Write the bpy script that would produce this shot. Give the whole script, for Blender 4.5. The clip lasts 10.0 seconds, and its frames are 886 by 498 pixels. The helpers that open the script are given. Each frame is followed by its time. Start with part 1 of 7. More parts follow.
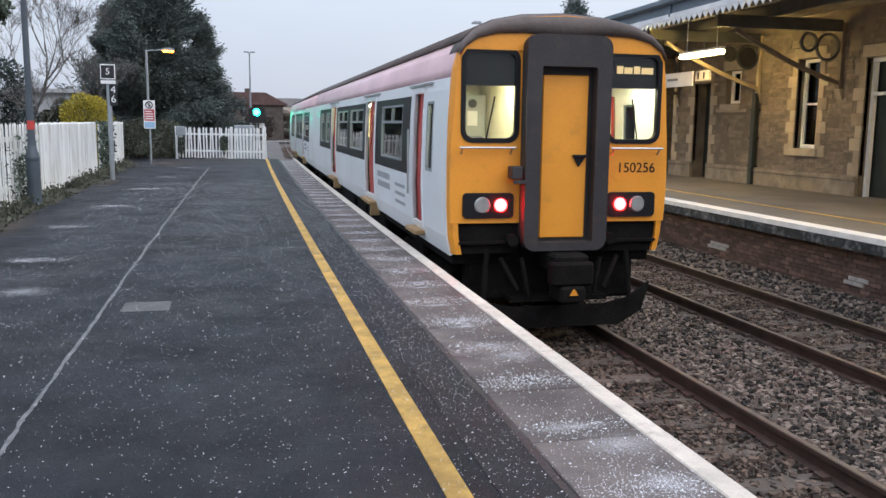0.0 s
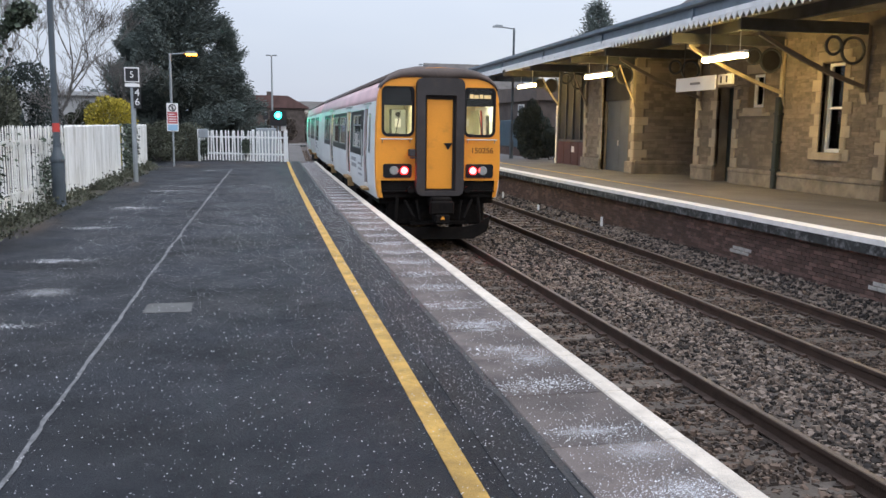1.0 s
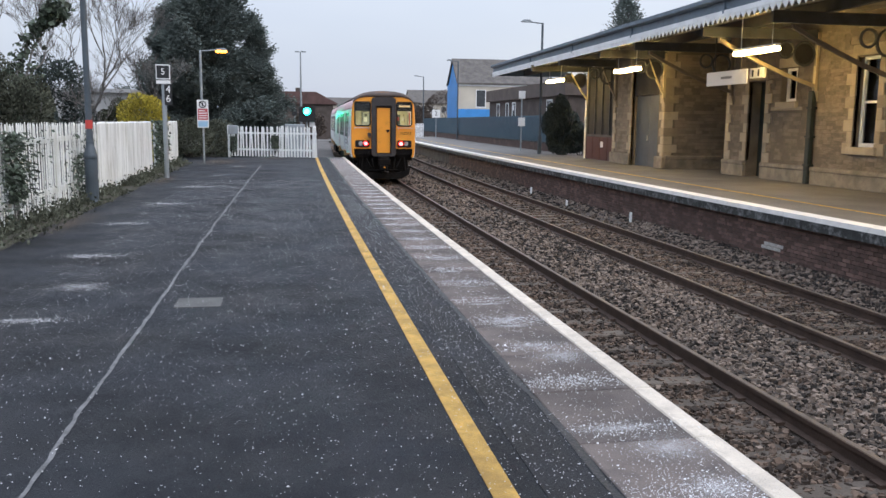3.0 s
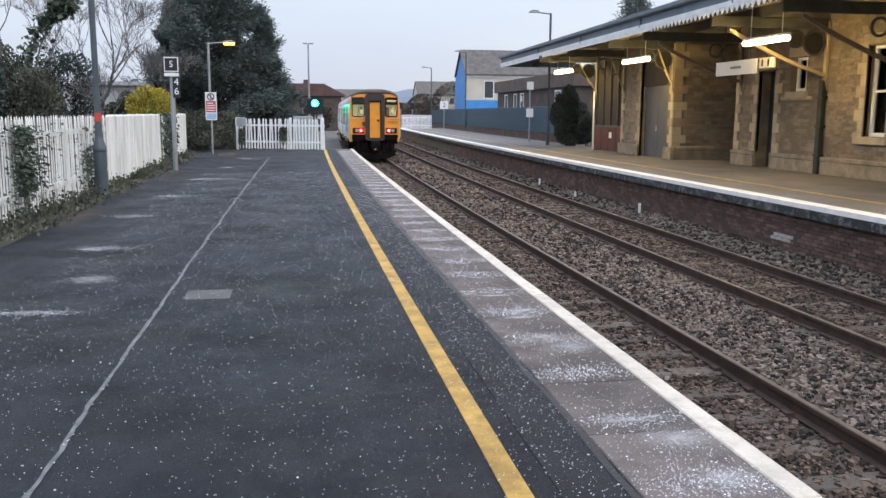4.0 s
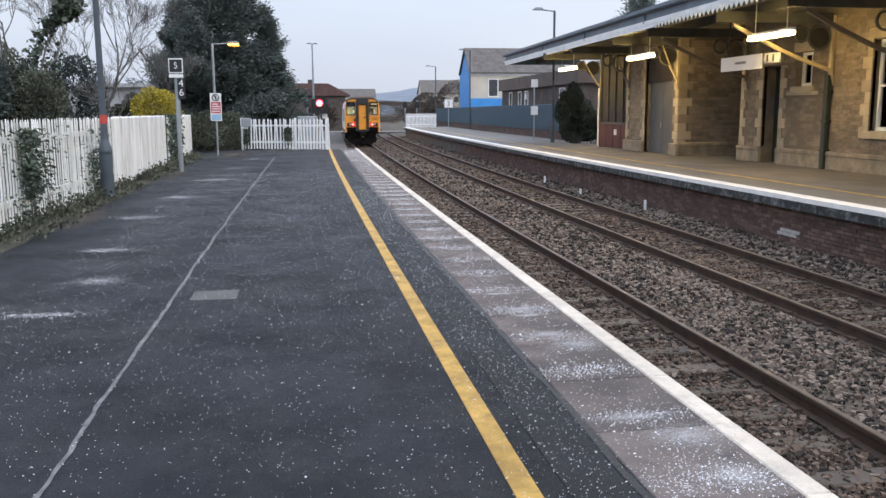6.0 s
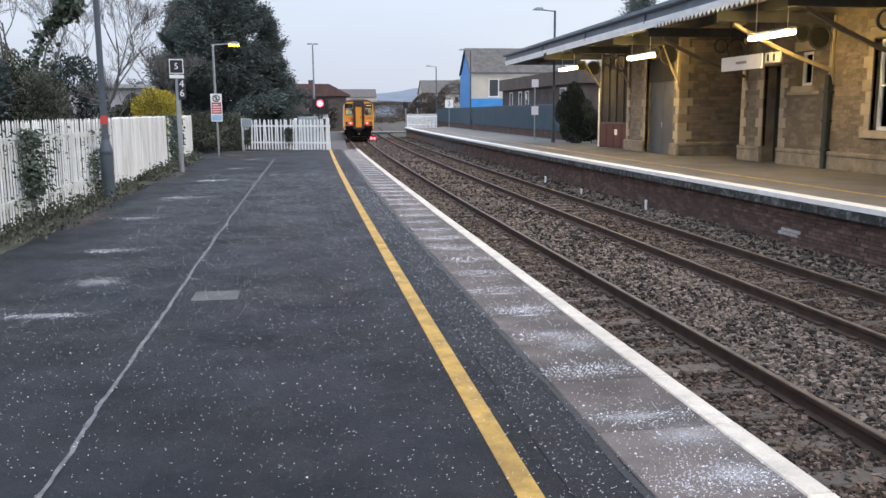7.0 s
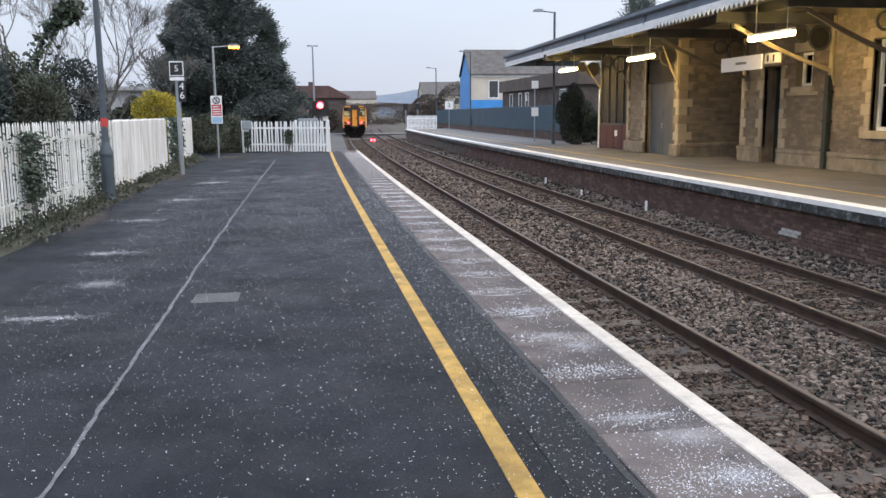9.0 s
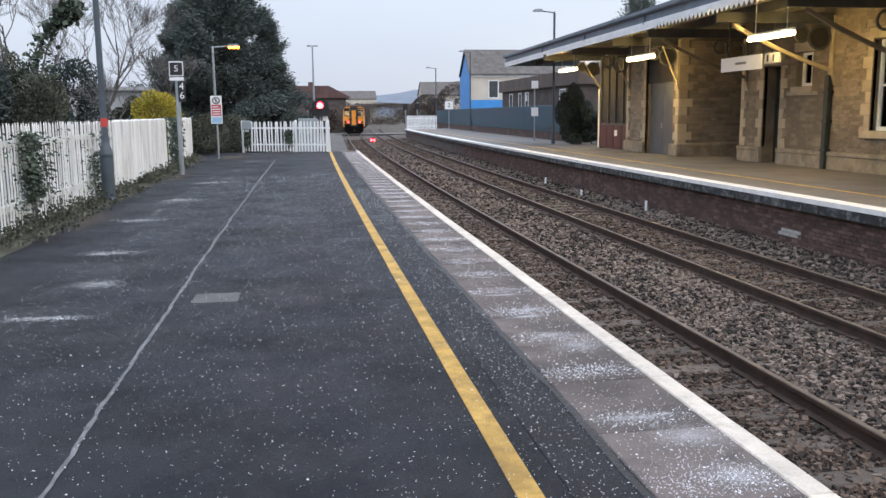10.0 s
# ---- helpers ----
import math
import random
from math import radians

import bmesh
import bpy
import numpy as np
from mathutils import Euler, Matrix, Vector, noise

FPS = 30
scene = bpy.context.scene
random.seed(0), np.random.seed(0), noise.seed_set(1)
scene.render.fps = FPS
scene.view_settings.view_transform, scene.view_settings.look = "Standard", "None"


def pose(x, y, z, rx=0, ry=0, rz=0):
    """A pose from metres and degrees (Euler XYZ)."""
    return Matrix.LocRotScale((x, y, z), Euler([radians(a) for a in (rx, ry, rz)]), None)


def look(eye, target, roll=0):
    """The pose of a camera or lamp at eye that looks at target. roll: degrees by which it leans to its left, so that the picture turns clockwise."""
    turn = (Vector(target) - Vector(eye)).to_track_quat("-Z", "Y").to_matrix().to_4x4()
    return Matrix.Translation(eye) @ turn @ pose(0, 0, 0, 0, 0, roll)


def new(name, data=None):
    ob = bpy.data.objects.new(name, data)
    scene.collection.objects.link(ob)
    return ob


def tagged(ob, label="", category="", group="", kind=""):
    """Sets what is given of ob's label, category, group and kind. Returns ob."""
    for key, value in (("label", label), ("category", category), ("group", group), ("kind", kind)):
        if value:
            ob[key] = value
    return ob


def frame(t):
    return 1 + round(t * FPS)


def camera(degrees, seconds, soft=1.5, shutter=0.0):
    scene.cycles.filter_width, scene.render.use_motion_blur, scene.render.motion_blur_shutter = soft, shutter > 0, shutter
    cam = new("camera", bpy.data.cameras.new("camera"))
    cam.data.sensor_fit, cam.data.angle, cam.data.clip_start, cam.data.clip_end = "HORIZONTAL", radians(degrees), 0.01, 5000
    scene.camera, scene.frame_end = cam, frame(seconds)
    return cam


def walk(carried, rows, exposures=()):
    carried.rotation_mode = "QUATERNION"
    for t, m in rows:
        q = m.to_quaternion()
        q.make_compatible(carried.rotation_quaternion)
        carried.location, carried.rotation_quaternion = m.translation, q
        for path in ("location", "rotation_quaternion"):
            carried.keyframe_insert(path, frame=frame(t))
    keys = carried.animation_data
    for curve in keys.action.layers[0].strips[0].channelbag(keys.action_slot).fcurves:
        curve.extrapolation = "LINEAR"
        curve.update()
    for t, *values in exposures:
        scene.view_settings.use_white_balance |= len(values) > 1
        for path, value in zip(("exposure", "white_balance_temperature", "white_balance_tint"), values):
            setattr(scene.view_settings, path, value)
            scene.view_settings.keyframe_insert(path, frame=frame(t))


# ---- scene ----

# ---- camera ----
cam = camera(55.06, 10.0, soft=1.5)
EYE = 1.626
TURNS = [(0.0, -13.55, -8.36, -0.66), (0.5, -13.16, -8.17, -0.71), (1.0, -12.17, -8.16, -0.78), (1.5, -11.55, -8.22, -0.70),
         (2.0, -10.93, -8.25, -0.61), (3.5, -10.07, -8.73, -0.52), (4.0, -9.77, -9.05, -0.34), (4.5, -9.74, -9.21, -0.05),
         (5.0, -9.68, -9.21, 0.12), (5.5, -9.53, -9.17, 0.16), (7.0, -9.43, -9.13, 0.33), (7.5, -9.45, -9.13, 0.36),
         (8.0, -9.40, -9.10, 0.45), (8.5, -9.43, -9.06, 0.47), (9.0, -9.43, -9.03, 0.48), (9.5, -9.46, -9.01, 0.50), (10.0, -9.44, -9.03, 0.50)]
walk(cam, [(t, pose(0, 0, EYE, 90 + p, r, y)) for t, y, p, r in TURNS],
     exposures=[(0.0, 0.12), (3.5, 0.12), (4.0, 0.22), (10.0, 0.22)])

# ---- world and light ----
world = bpy.data.worlds.new("overcast dusk")
scene.world = world
world.use_nodes = True
wn = world.node_tree
wn.nodes.clear()
w_out = wn.nodes.new("ShaderNodeOutputWorld")
w_bg = wn.nodes.new("ShaderNodeBackground")
w_sky = wn.nodes.new("ShaderNodeTexSky")
w_sky.sky_type = "NISHITA"
w_sky.sun_disc = False
w_sky.sun_elevation, w_sky.sun_rotation = radians(9), radians(70)
w_sky.air_density, w_sky.dust_density = 1.0, 1.5
w_mix = wn.nodes.new("ShaderNodeMix")
w_mix.data_type = "RGBA"
w_mix.inputs["Factor"].default_value = 0.86
w_coord = wn.nodes.new("ShaderNodeTexCoord")
w_cloud = wn.nodes.new("ShaderNodeTexNoise")
w_cloud.inputs["Scale"].default_value = 2.2
w_cloud.inputs["Detail"].default_value = 3.0
w_map = wn.nodes.new("ShaderNodeMapping")
w_map.inputs["Scale"].default_value = (1, 1, 3.5)
w_ramp = wn.nodes.new("ShaderNodeValToRGB")
w_ramp.color_ramp.elements[0].position, w_ramp.color_ramp.elements[1].position = 0.3, 0.7
w_ramp.color_ramp.elements[0].color = (3.75, 4.2, 5.25, 1)
w_ramp.color_ramp.elements[1].color = (4.3, 4.7, 5.55, 1)
wn.links.new(w_coord.outputs["Generated"], w_map.inputs["Vector"])
wn.links.new(w_map.outputs["Vector"], w_cloud.inputs["Vector"])
wn.links.new(w_cloud.outputs["Fac"], w_ramp.inputs["Fac"])
wn.links.new(w_sky.outputs["Color"], w_mix.inputs[6])
wn.links.new(w_ramp.outputs["Color"], w_mix.inputs[7])
wn.links.new(w_mix.outputs[2], w_bg.inputs["Color"])
# an overcast sky is brightest overhead and fades towards the horizon
w_split = wn.nodes.new("ShaderNodeSeparateXYZ")
w_up = wn.nodes.new("ShaderNodeMath")
w_up.operation, w_up.use_clamp = "MAXIMUM", True
w_up.inputs[1].default_value = 0.0
w_zenith = wn.nodes.new("ShaderNodeMath")
w_zenith.operation = "MULTIPLY_ADD"
w_zenith.inputs[1].default_value, w_zenith.inputs[2].default_value = 0.265, 0.150
w_pow = wn.nodes.new("ShaderNodeMath")
w_pow.operation = "POWER"
w_pow.inputs[1].default_value = 1.3
wn.links.new(w_coord.outputs["Generated"], w_split.inputs[0])
wn.links.new(w_split.outputs["Z"], w_up.inputs[0])
wn.links.new(w_up.outputs[0], w_pow.inputs[0])
wn.links.new(w_pow.outputs[0], w_zenith.inputs[0])
wn.links.new(w_zenith.outputs[0], w_bg.inputs["Strength"])
wn.links.new(w_bg.outputs["Background"], w_out.inputs["Surface"])

sun_data = bpy.data.lights.new("sun", "SUN")
sun_data.energy, sun_data.angle, sun_data.color = 1.5, radians(60), (1.0, 0.95, 0.92)
sun = new("sun", sun_data)
sun.matrix_world = look((0, 0, 30), (-16, 22, 0))


# ---- small tools ----
def mesh_of(name, bm):
    me = bpy.data.meshes.new(name)
    bm.to_mesh(me)
    bm.free()
    return me


def part(name, bm, material, parent=None, label="", smooth=False):
    """Link a bmesh as one mesh object, under a thing or a part."""
    me = mesh_of(name, bm)
    me.materials.append(material)
    if smooth:
        for p in me.polygons:
            p.use_smooth = True
    ob = new(name, me)
    ob.parent = parent
    if label:
        ob["label"] = label
    return ob


def shared(name, me, parent, m=None):
    ob = new(name, me)
    ob.parent = parent
    if m is not None:
        ob.matrix_basis = m
    return ob


def thing(name, label, category, group="", at=(0, 0, 0), rz=0):
    ob = new(name)
    ob.empty_display_size = 0.2
    ob.matrix_basis = pose(at[0], at[1], at[2], 0, 0, rz)
    return tagged(ob, label, category, group)


def box(bm, x0, x1, y0, y1, z0, z1, bevel=0.0, m=None):
    vs = [bm.verts.new(v) for v in ((x0, y0, z0), (x1, y0, z0), (x1, y1, z0), (x0, y1, z0), (x0, y0, z1), (x1, y0, z1), (x1, y1, z1), (x0, y1, z1))]
    fs = [bm.faces.new([vs[i] for i in f]) for f in ((3, 2, 1, 0), (4, 5, 6, 7), (0, 1, 5, 4), (1, 2, 6, 5), (2, 3, 7, 6), (3, 0, 4, 7))]
    if bevel:
        es = {e for f in fs for e in f.edges}
        out = bmesh.ops.bevel(bm, geom=list(es), offset=bevel, segments=1, affect="EDGES")
        vs = list({v for f in out["faces"] for v in f.verts} | {v for v in vs if v.is_valid})
    if m is not None:
        bmesh.ops.transform(bm, matrix=m, verts=[v for v in vs if v.is_valid])
    return bm


def rod(bm, a, b, r0, r1=None, seg=10, caps=True):
    """A round bar from a to b."""
    a, b = Vector(a), Vector(b)
    r1 = r0 if r1 is None else r1
    w = (b - a).normalized()
    u = w.orthogonal().normalized()
    v = w.cross(u)
    ring0, ring1 = [], []
    for i in range(seg):
        c, s_ = math.cos(2 * math.pi * i / seg), math.sin(2 * math.pi * i / seg)
        ring0.append(bm.verts.new(a + r0 * (c * u + s_ * v)))
        ring1.append(bm.verts.new(b + r1 * (c * u + s_ * v)))
    for i in range(seg):
        j = (i + 1) % seg
        bm.faces.new((ring0[i], ring0[j], ring1[j], ring1[i]))
    if caps:
        bm.faces.new(ring0[::-1])
        bm.faces.new(ring1)
    return bm


def lathe(bm, profile, seg=16, at=(0, 0, 0)):
    """A turned shape about z from (radius, height) pairs."""
    rings = []
    for r, z in profile:
        rings.append([bm.verts.new((at[0] + r * math.cos(2 * math.pi * i / seg), at[1] + r * math.sin(2 * math.pi * i / seg), at[2] + z)) for i in range(seg)])
    for a, b in zip(rings, rings[1:]):
        for i in range(seg):
            j = (i + 1) % seg
            bm.faces.new((a[i], a[j], b[j], b[i]))
    bm.faces.new(rings[0][::-1])
    bm.faces.new(rings[-1])
    return bm


def prism(bm, outline, axis, lo, hi):
    """An outline (pairs) drawn out along an axis: 'x' takes (y, z), 'y' takes (x, z), 'z' takes (x, y)."""
    def at(p, d):
        return {"x": (d, p[0], p[1]), "y": (p[0], d, p[1]), "z": (p[0], p[1], d)}[axis]
    a = [bm.verts.new(at(p, lo)) for p in outline]
    b = [bm.verts.new(at(p, hi)) for p in outline]
    n = len(outline)
    for i in range(n):
        j = (i + 1) % n
        bm.faces.new((a[i], a[j], b[j], b[i]))
    bm.faces.new(a[::-1])
    bm.faces.new(b)
    bmesh.ops.recalc_face_normals(bm, faces=bm.faces[:])
    return bm


def ring_xz(bm, c, r, tube, seg=20, sides=6, depth=None):
    """A ring that stands in the x-z plane."""
    rows = []
    for i in range(seg):
        a = 2 * math.pi * i / seg
        d = Vector((math.cos(a), 0, math.sin(a)))
        rows.append([bm.verts.new(Vector(c) + d * (r + tube * math.cos(2 * math.pi * k / sides)) + Vector((0, (depth or tube) * math.sin(2 * math.pi * k / sides), 0))) for k in range(sides)])
    for i in range(seg):
        a, b = rows[i], rows[(i + 1) % seg]
        for k in range(sides):
            bm.faces.new((a[k], a[(k + 1) % sides], b[(k + 1) % sides], b[k]))
    return bm


def B():
    return bmesh.new()


# The line bends gently to the right: the offset of every rail and platform edge.
BEND = 0.0005


def bend(y):
    return BEND * y * y / 2


def strip(bm, xs, zs, ys, closed=True):
    """A band with the cross-section (xs, zs) that follows the bend of the line."""
    rows = [[bm.verts.new((x + bend(y), y, z)) for x, z in zip(xs, zs)] for y in ys]
    n = len(xs)
    for a, b in zip(rows, rows[1:]):
        for i in range(n if closed else n - 1):
            j = (i + 1) % n
            bm.faces.new((a[i], a[j], b[j], b[i]))
    if closed:
        bm.faces.new(rows[0][::-1])
        bm.faces.new(rows[-1])
    bmesh.ops.recalc_face_normals(bm, faces=bm.faces[:])
    return bm


def span(a, b, step):
    n = max(1, int(round((b - a) / step)))
    return [a + (b - a) * i / n for i in range(n + 1)]


# ---- materials ----
def material(name, colour, rough=0.7, metal=0.0, vary=0.25, scale=3.0, fine=60.0, bump=0.2, dirt=None, dirt_amount=0.4, emit=None, strength=0.0, spec=0.5, per_object=0.0, island=0.0, stretch=(1, 1, 1)):
    """Base colour with broad stains, fine grain and relief; coordinates in metres."""
    m = bpy.data.materials.new(name)
    m.use_nodes = True
    t = m.node_tree
    p = t.nodes["Principled BSDF"]
    link = t.links.new
    geo = t.nodes.new("ShaderNodeTexCoord")
    mp = t.nodes.new("ShaderNodeMapping")
    mp.inputs["Scale"].default_value = stretch
    link(geo.outputs["Object"], mp.inputs["Vector"])
    if per_object:
        # every piece takes its stains from another stretch of the pattern
        own = t.nodes.new("ShaderNodeObjectInfo")
        far_off = t.nodes.new("ShaderNodeVectorMath")
        far_off.operation = "SCALE"
        far_off.inputs[0].default_value = (37.0, 53.0, 71.0)
        link(own.outputs["Random"], far_off.inputs["Scale"])
        link(far_off.outputs[0], mp.inputs["Location"])
    n1 = t.nodes.new("ShaderNodeTexNoise")
    n1.inputs["Scale"].default_value, n1.inputs["Detail"].default_value = scale, 5.0
    n2 = t.nodes.new("ShaderNodeTexNoise")
    n2.inputs["Scale"].default_value, n2.inputs["Detail"].default_value = fine, 4.0
    for n in (n1, n2):
        link(mp.outputs["Vector"], n.inputs["Vector"])
    ramp = t.nodes.new("ShaderNodeValToRGB")
    lo = [max(0.0, c * (1 - vary)) for c in colour]
    hi = [min(1.0, c * (1 + vary)) for c in colour]
    ramp.color_ramp.elements[0].position, ramp.color_ramp.elements[1].position = 0.3, 0.7
    ramp.color_ramp.elements[0].color, ramp.color_ramp.elements[1].color = (*lo, 1), (*hi, 1)
    add = t.nodes.new("ShaderNodeMath")
    add.operation = "ADD"
    half = t.nodes.new("ShaderNodeMath")
    half.operation = "MULTIPLY_ADD"
    half.inputs[1].default_value, half.inputs[2].default_value = 0.5, -0.25
    link(n2.outputs["Fac"], half.inputs[0])
    link(n1.outputs["Fac"], add.inputs[0])
    link(half.outputs[0], add.inputs[1])
    last = add.outputs[0]
    for source, amount in (("ObjectInfo", per_object), ("NewGeometry", island)):
        if amount:
            oi = t.nodes.new("ShaderNode" + source)
            ma = t.nodes.new("ShaderNodeMath")
            ma.operation = "MULTIPLY_ADD"
            ma.inputs[1].default_value = amount
            sub = t.nodes.new("ShaderNodeMath")
            sub.operation = "SUBTRACT"
            sub.inputs[1].default_value = amount / 2
            link(oi.outputs["Random" if source == "ObjectInfo" else "Random Per Island"], ma.inputs[0])
            link(last, ma.inputs[2])
            link(ma.outputs[0], sub.inputs[0])
            last = sub.outputs[0]
    link(last, ramp.inputs["Fac"])
    col = ramp.outputs["Color"]
    if dirt:
        n3 = t.nodes.new("ShaderNodeTexNoise")
        n3.inputs["Scale"].default_value, n3.inputs["Detail"].default_value, n3.inputs["Roughness"].default_value = scale * 2.3, 8.0, 0.65
        link(mp.outputs["Vector"], n3.inputs["Vector"])
        r3 = t.nodes.new("ShaderNodeValToRGB")
        r3.color_ramp.elements[0].position, r3.color_ramp.elements[1].position = 0.62 - 0.3 * dirt_amount, 0.78
        r3.color_ramp.elements[1].color = (dirt_amount + 0.3,) * 3 + (1,)
        link(n3.outputs["Fac"], r3.inputs["Fac"])
        mx = t.nodes.new("ShaderNodeMix")
        mx.data_type = "RGBA"
        mx.inputs[7].default_value = (*dirt, 1)
        link(r3.outputs["Color"], mx.inputs["Factor"])
        link(col, mx.inputs[6])
        col = mx.outputs[2]
    link(col, p.inputs["Base Color"])
    p.inputs["Roughness"].default_value, p.inputs["Metallic"].default_value = rough, metal
    p.inputs["Specular IOR Level"].default_value = spec
    if bump:
        bp = t.nodes.new("ShaderNodeBump")
        bp.inputs["Strength"].default_value, bp.inputs["Distance"].default_value = bump, 0.02
        link(n2.outputs["Fac"], bp.inputs["Height"])
        link(bp.outputs["Normal"], p.inputs["Normal"])
    if emit:
        p.inputs["Emission Color"].default_value = (*emit, 1)
        p.inputs["Emission Strength"].default_value = strength
    return m


def glow(name, colour, strength):
    m = bpy.data.materials.new(name)
    m.use_nodes = True
    p = m.node_tree.nodes["Principled BSDF"]
    p.inputs["Base Color"].default_value = (0.6, 0.6, 0.6, 1)
    p.inputs["Emission Color"].default_value = (*colour, 1)
    p.inputs["Emission Strength"].default_value = strength
    return m


def glass(name, tint=(0.9, 0.95, 0.95), rough=0.02):
    m = bpy.data.materials.new(name)
    m.use_nodes = True
    t = m.node_tree
    t.nodes.clear()
    out = t.nodes.new("ShaderNodeOutputMaterial")
    mix = t.nodes.new("ShaderNodeMixShader")
    tr = t.nodes.new("ShaderNodeBsdfTransparent")
    gl = t.nodes.new("ShaderNodeBsdfGlossy")
    fr = t.nodes.new("ShaderNodeFresnel")
    fr.inputs["IOR"].default_value = 1.5
    tr.inputs["Color"].default_value = (*tint, 1)
    gl.inputs["Roughness"].default_value = rough
    t.links.new(fr.outputs[0], mix.inputs[0])
    t.links.new(tr.outputs[0], mix.inputs[1])
    t.links.new(gl.outputs[0], mix.inputs[2])
    t.links.new(mix.outputs[0], out.inputs["Surface"])
    return m


M_ASPHALT = material("asphalt", (0.0064, 0.0086, 0.0130), 0.58, 0, 0.7, 0.7, 170, 0.65, dirt=(0.0185, 0.0218, 0.0275), dirt_amount=0.34, spec=0.22)
# damp and dry patches: the gloss wanders at hand and stride size
a_tree = M_ASPHALT.node_tree
a_coord = a_tree.nodes.new("ShaderNodeTexCoord")
a_noise = a_tree.nodes.new("ShaderNodeTexNoise")
a_noise.inputs["Scale"].default_value, a_noise.inputs["Detail"].default_value, a_noise.inputs["Roughness"].default_value = 1.1, 10.0, 0.74
a_range = a_tree.nodes.new("ShaderNodeMapRange")
a_range.inputs["From Min"].default_value, a_range.inputs["From Max"].default_value = 0.32, 0.68
a_range.inputs["To Min"].default_value, a_range.inputs["To Max"].default_value = 0.48, 0.68
a_gloss = a_tree.nodes.new("ShaderNodeMapRange")
a_gloss.inputs["From Min"].default_value, a_gloss.inputs["From Max"].default_value = 0.32, 0.68
a_gloss.inputs["To Min"].default_value, a_gloss.inputs["To Max"].default_value = 0.30, 0.20
a_tree.links.new(a_coord.outputs["Object"], a_noise.inputs["Vector"])
for a_node, a_socket in ((a_range, "Roughness"), (a_gloss, "Specular IOR Level")):
    a_tree.links.new(a_noise.outputs["Fac"], a_node.inputs["Value"])
    a_tree.links.new(a_node.outputs["Result"], a_tree.nodes["Principled BSDF"].inputs[a_socket])
M_ASPHALT_NEW = material("fresh asphalt", (0.0074, 0.0091, 0.0128), 0.62, 0, 0.7, 1.5, 170, 0.7, spec=0.33)
M_SLAB = material("edge slab concrete", (0.118, 0.097, 0.089), 0.85, 0, 0.38, 2.2, 130, 0.6, dirt=(0.05, 0.047, 0.048), dirt_amount=0.45, per_object=0.25)
M_WHITE_LINE = material("white edge paint", (0.62, 0.55, 0.465), 0.75, 0, 0.14, 4, 110, 0.5, dirt=(0.33, 0.29, 0.25), dirt_amount=0.45, per_object=0.2)
M_YELLOW_LINE = material("yellow line paint", (0.60, 0.365, 0.088), 0.75, 0, 0.34, 4, 230, 0.9, dirt=(0.27, 0.17, 0.05), dirt_amount=0.42)
M_SALT = material("salt", (0.75, 0.76, 0.78), 0.6, 0, 0.1, 5, 60, 0)
M_BALLAST_BED = material("ballast bed", (0.070, 0.055, 0.045), 0.95, 0, 0.4, 1.0, 30, 0.9, dirt=(0.14, 0.12, 0.10), dirt_amount=0.4)
M_STONE = material("ballast stone", (0.118, 0.092, 0.074), 0.9, 0, 0.85, 0.6, 40, 0.3, island=1.0)
M_STONE_RUSTY = material("rust-stained ballast stone", (0.082, 0.057, 0.042), 0.92, 0, 0.65, 0.6, 40, 0.3, island=0.9)
M_SLEEPER = material("sleeper concrete", (0.10, 0.082, 0.066), 0.9, 0, 0.3, 3, 50, 0.4, dirt=(0.06, 0.045, 0.035), dirt_amount=0.5, per_object=0.4)
M_RAIL = material("rusty rail", (0.06, 0.037, 0.026), 0.75, 0.2, 0.3, 5, 60, 0.3)
M_RAIL_TOP = material("worn rail head", (0.15, 0.118, 0.092), 0.5, 0.6, 0.2, 6, 60, 0.1)
M_BRICK = material("red brick", (0.135, 0.082, 0.066), 0.9, 0, 0.4, 2, 40, 0.4, dirt=(0.035, 0.03, 0.028), dirt_amount=0.45, per_object=0.5, island=0.5)
M_MORTAR = material("dark mortar", (0.09, 0.075, 0.065), 0.95, 0, 0.3, 2, 50, 0.4)
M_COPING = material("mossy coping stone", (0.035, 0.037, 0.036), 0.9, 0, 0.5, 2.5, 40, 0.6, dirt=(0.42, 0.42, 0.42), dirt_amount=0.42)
M_FAR_WHITE = material("thick white edge paint", (0.80, 0.78, 0.74), 0.7, 0, 0.1, 3, 70, 0.25, dirt=(0.4, 0.39, 0.37), dirt_amount=0.2)
M_FENCE = material("flaking white fence paint", (0.80, 0.80, 0.77), 0.75, 0, 0.14, 1.2, 40, 0.3, dirt=(0.27, 0.26, 0.17), dirt_amount=0.5, per_object=0.25, stretch=(1, 1, 0.3))
M_WHITE = material("white paint", (0.82, 0.83, 0.83), 0.5, 0, 0.08, 2, 40, 0.1, dirt=(0.45, 0.43, 0.4), dirt_amount=0.15)
M_BATH = material("honey limestone", (0.325, 0.277, 0.208), 0.9, 0, 0.25, 2, 40, 0.4, island=0.5)
M_RUBBLE = material("coursed rubble stone", (0.20, 0.168, 0.132), 0.95, 0, 0.28, 1.5, 30, 0.6, per_object=0.35, island=0.35)
M_PLINTH = material("weathered plinth stone", (0.25, 0.215, 0.168), 0.92, 0, 0.3, 2, 40, 0.5, dirt=(0.12, 0.105, 0.085), dirt_amount=0.45)
M_JOINT = material("lime joint", (0.15, 0.128, 0.102), 0.95, 0, 0.3, 2, 50, 0.4)
M_SLATE_BLUE = material("slate blue paint", (0.12, 0.16, 0.2), 0.5, 0, 0.2, 2, 40, 0.15, dirt=(0.05, 0.06, 0.07), dirt_amount=0.3)
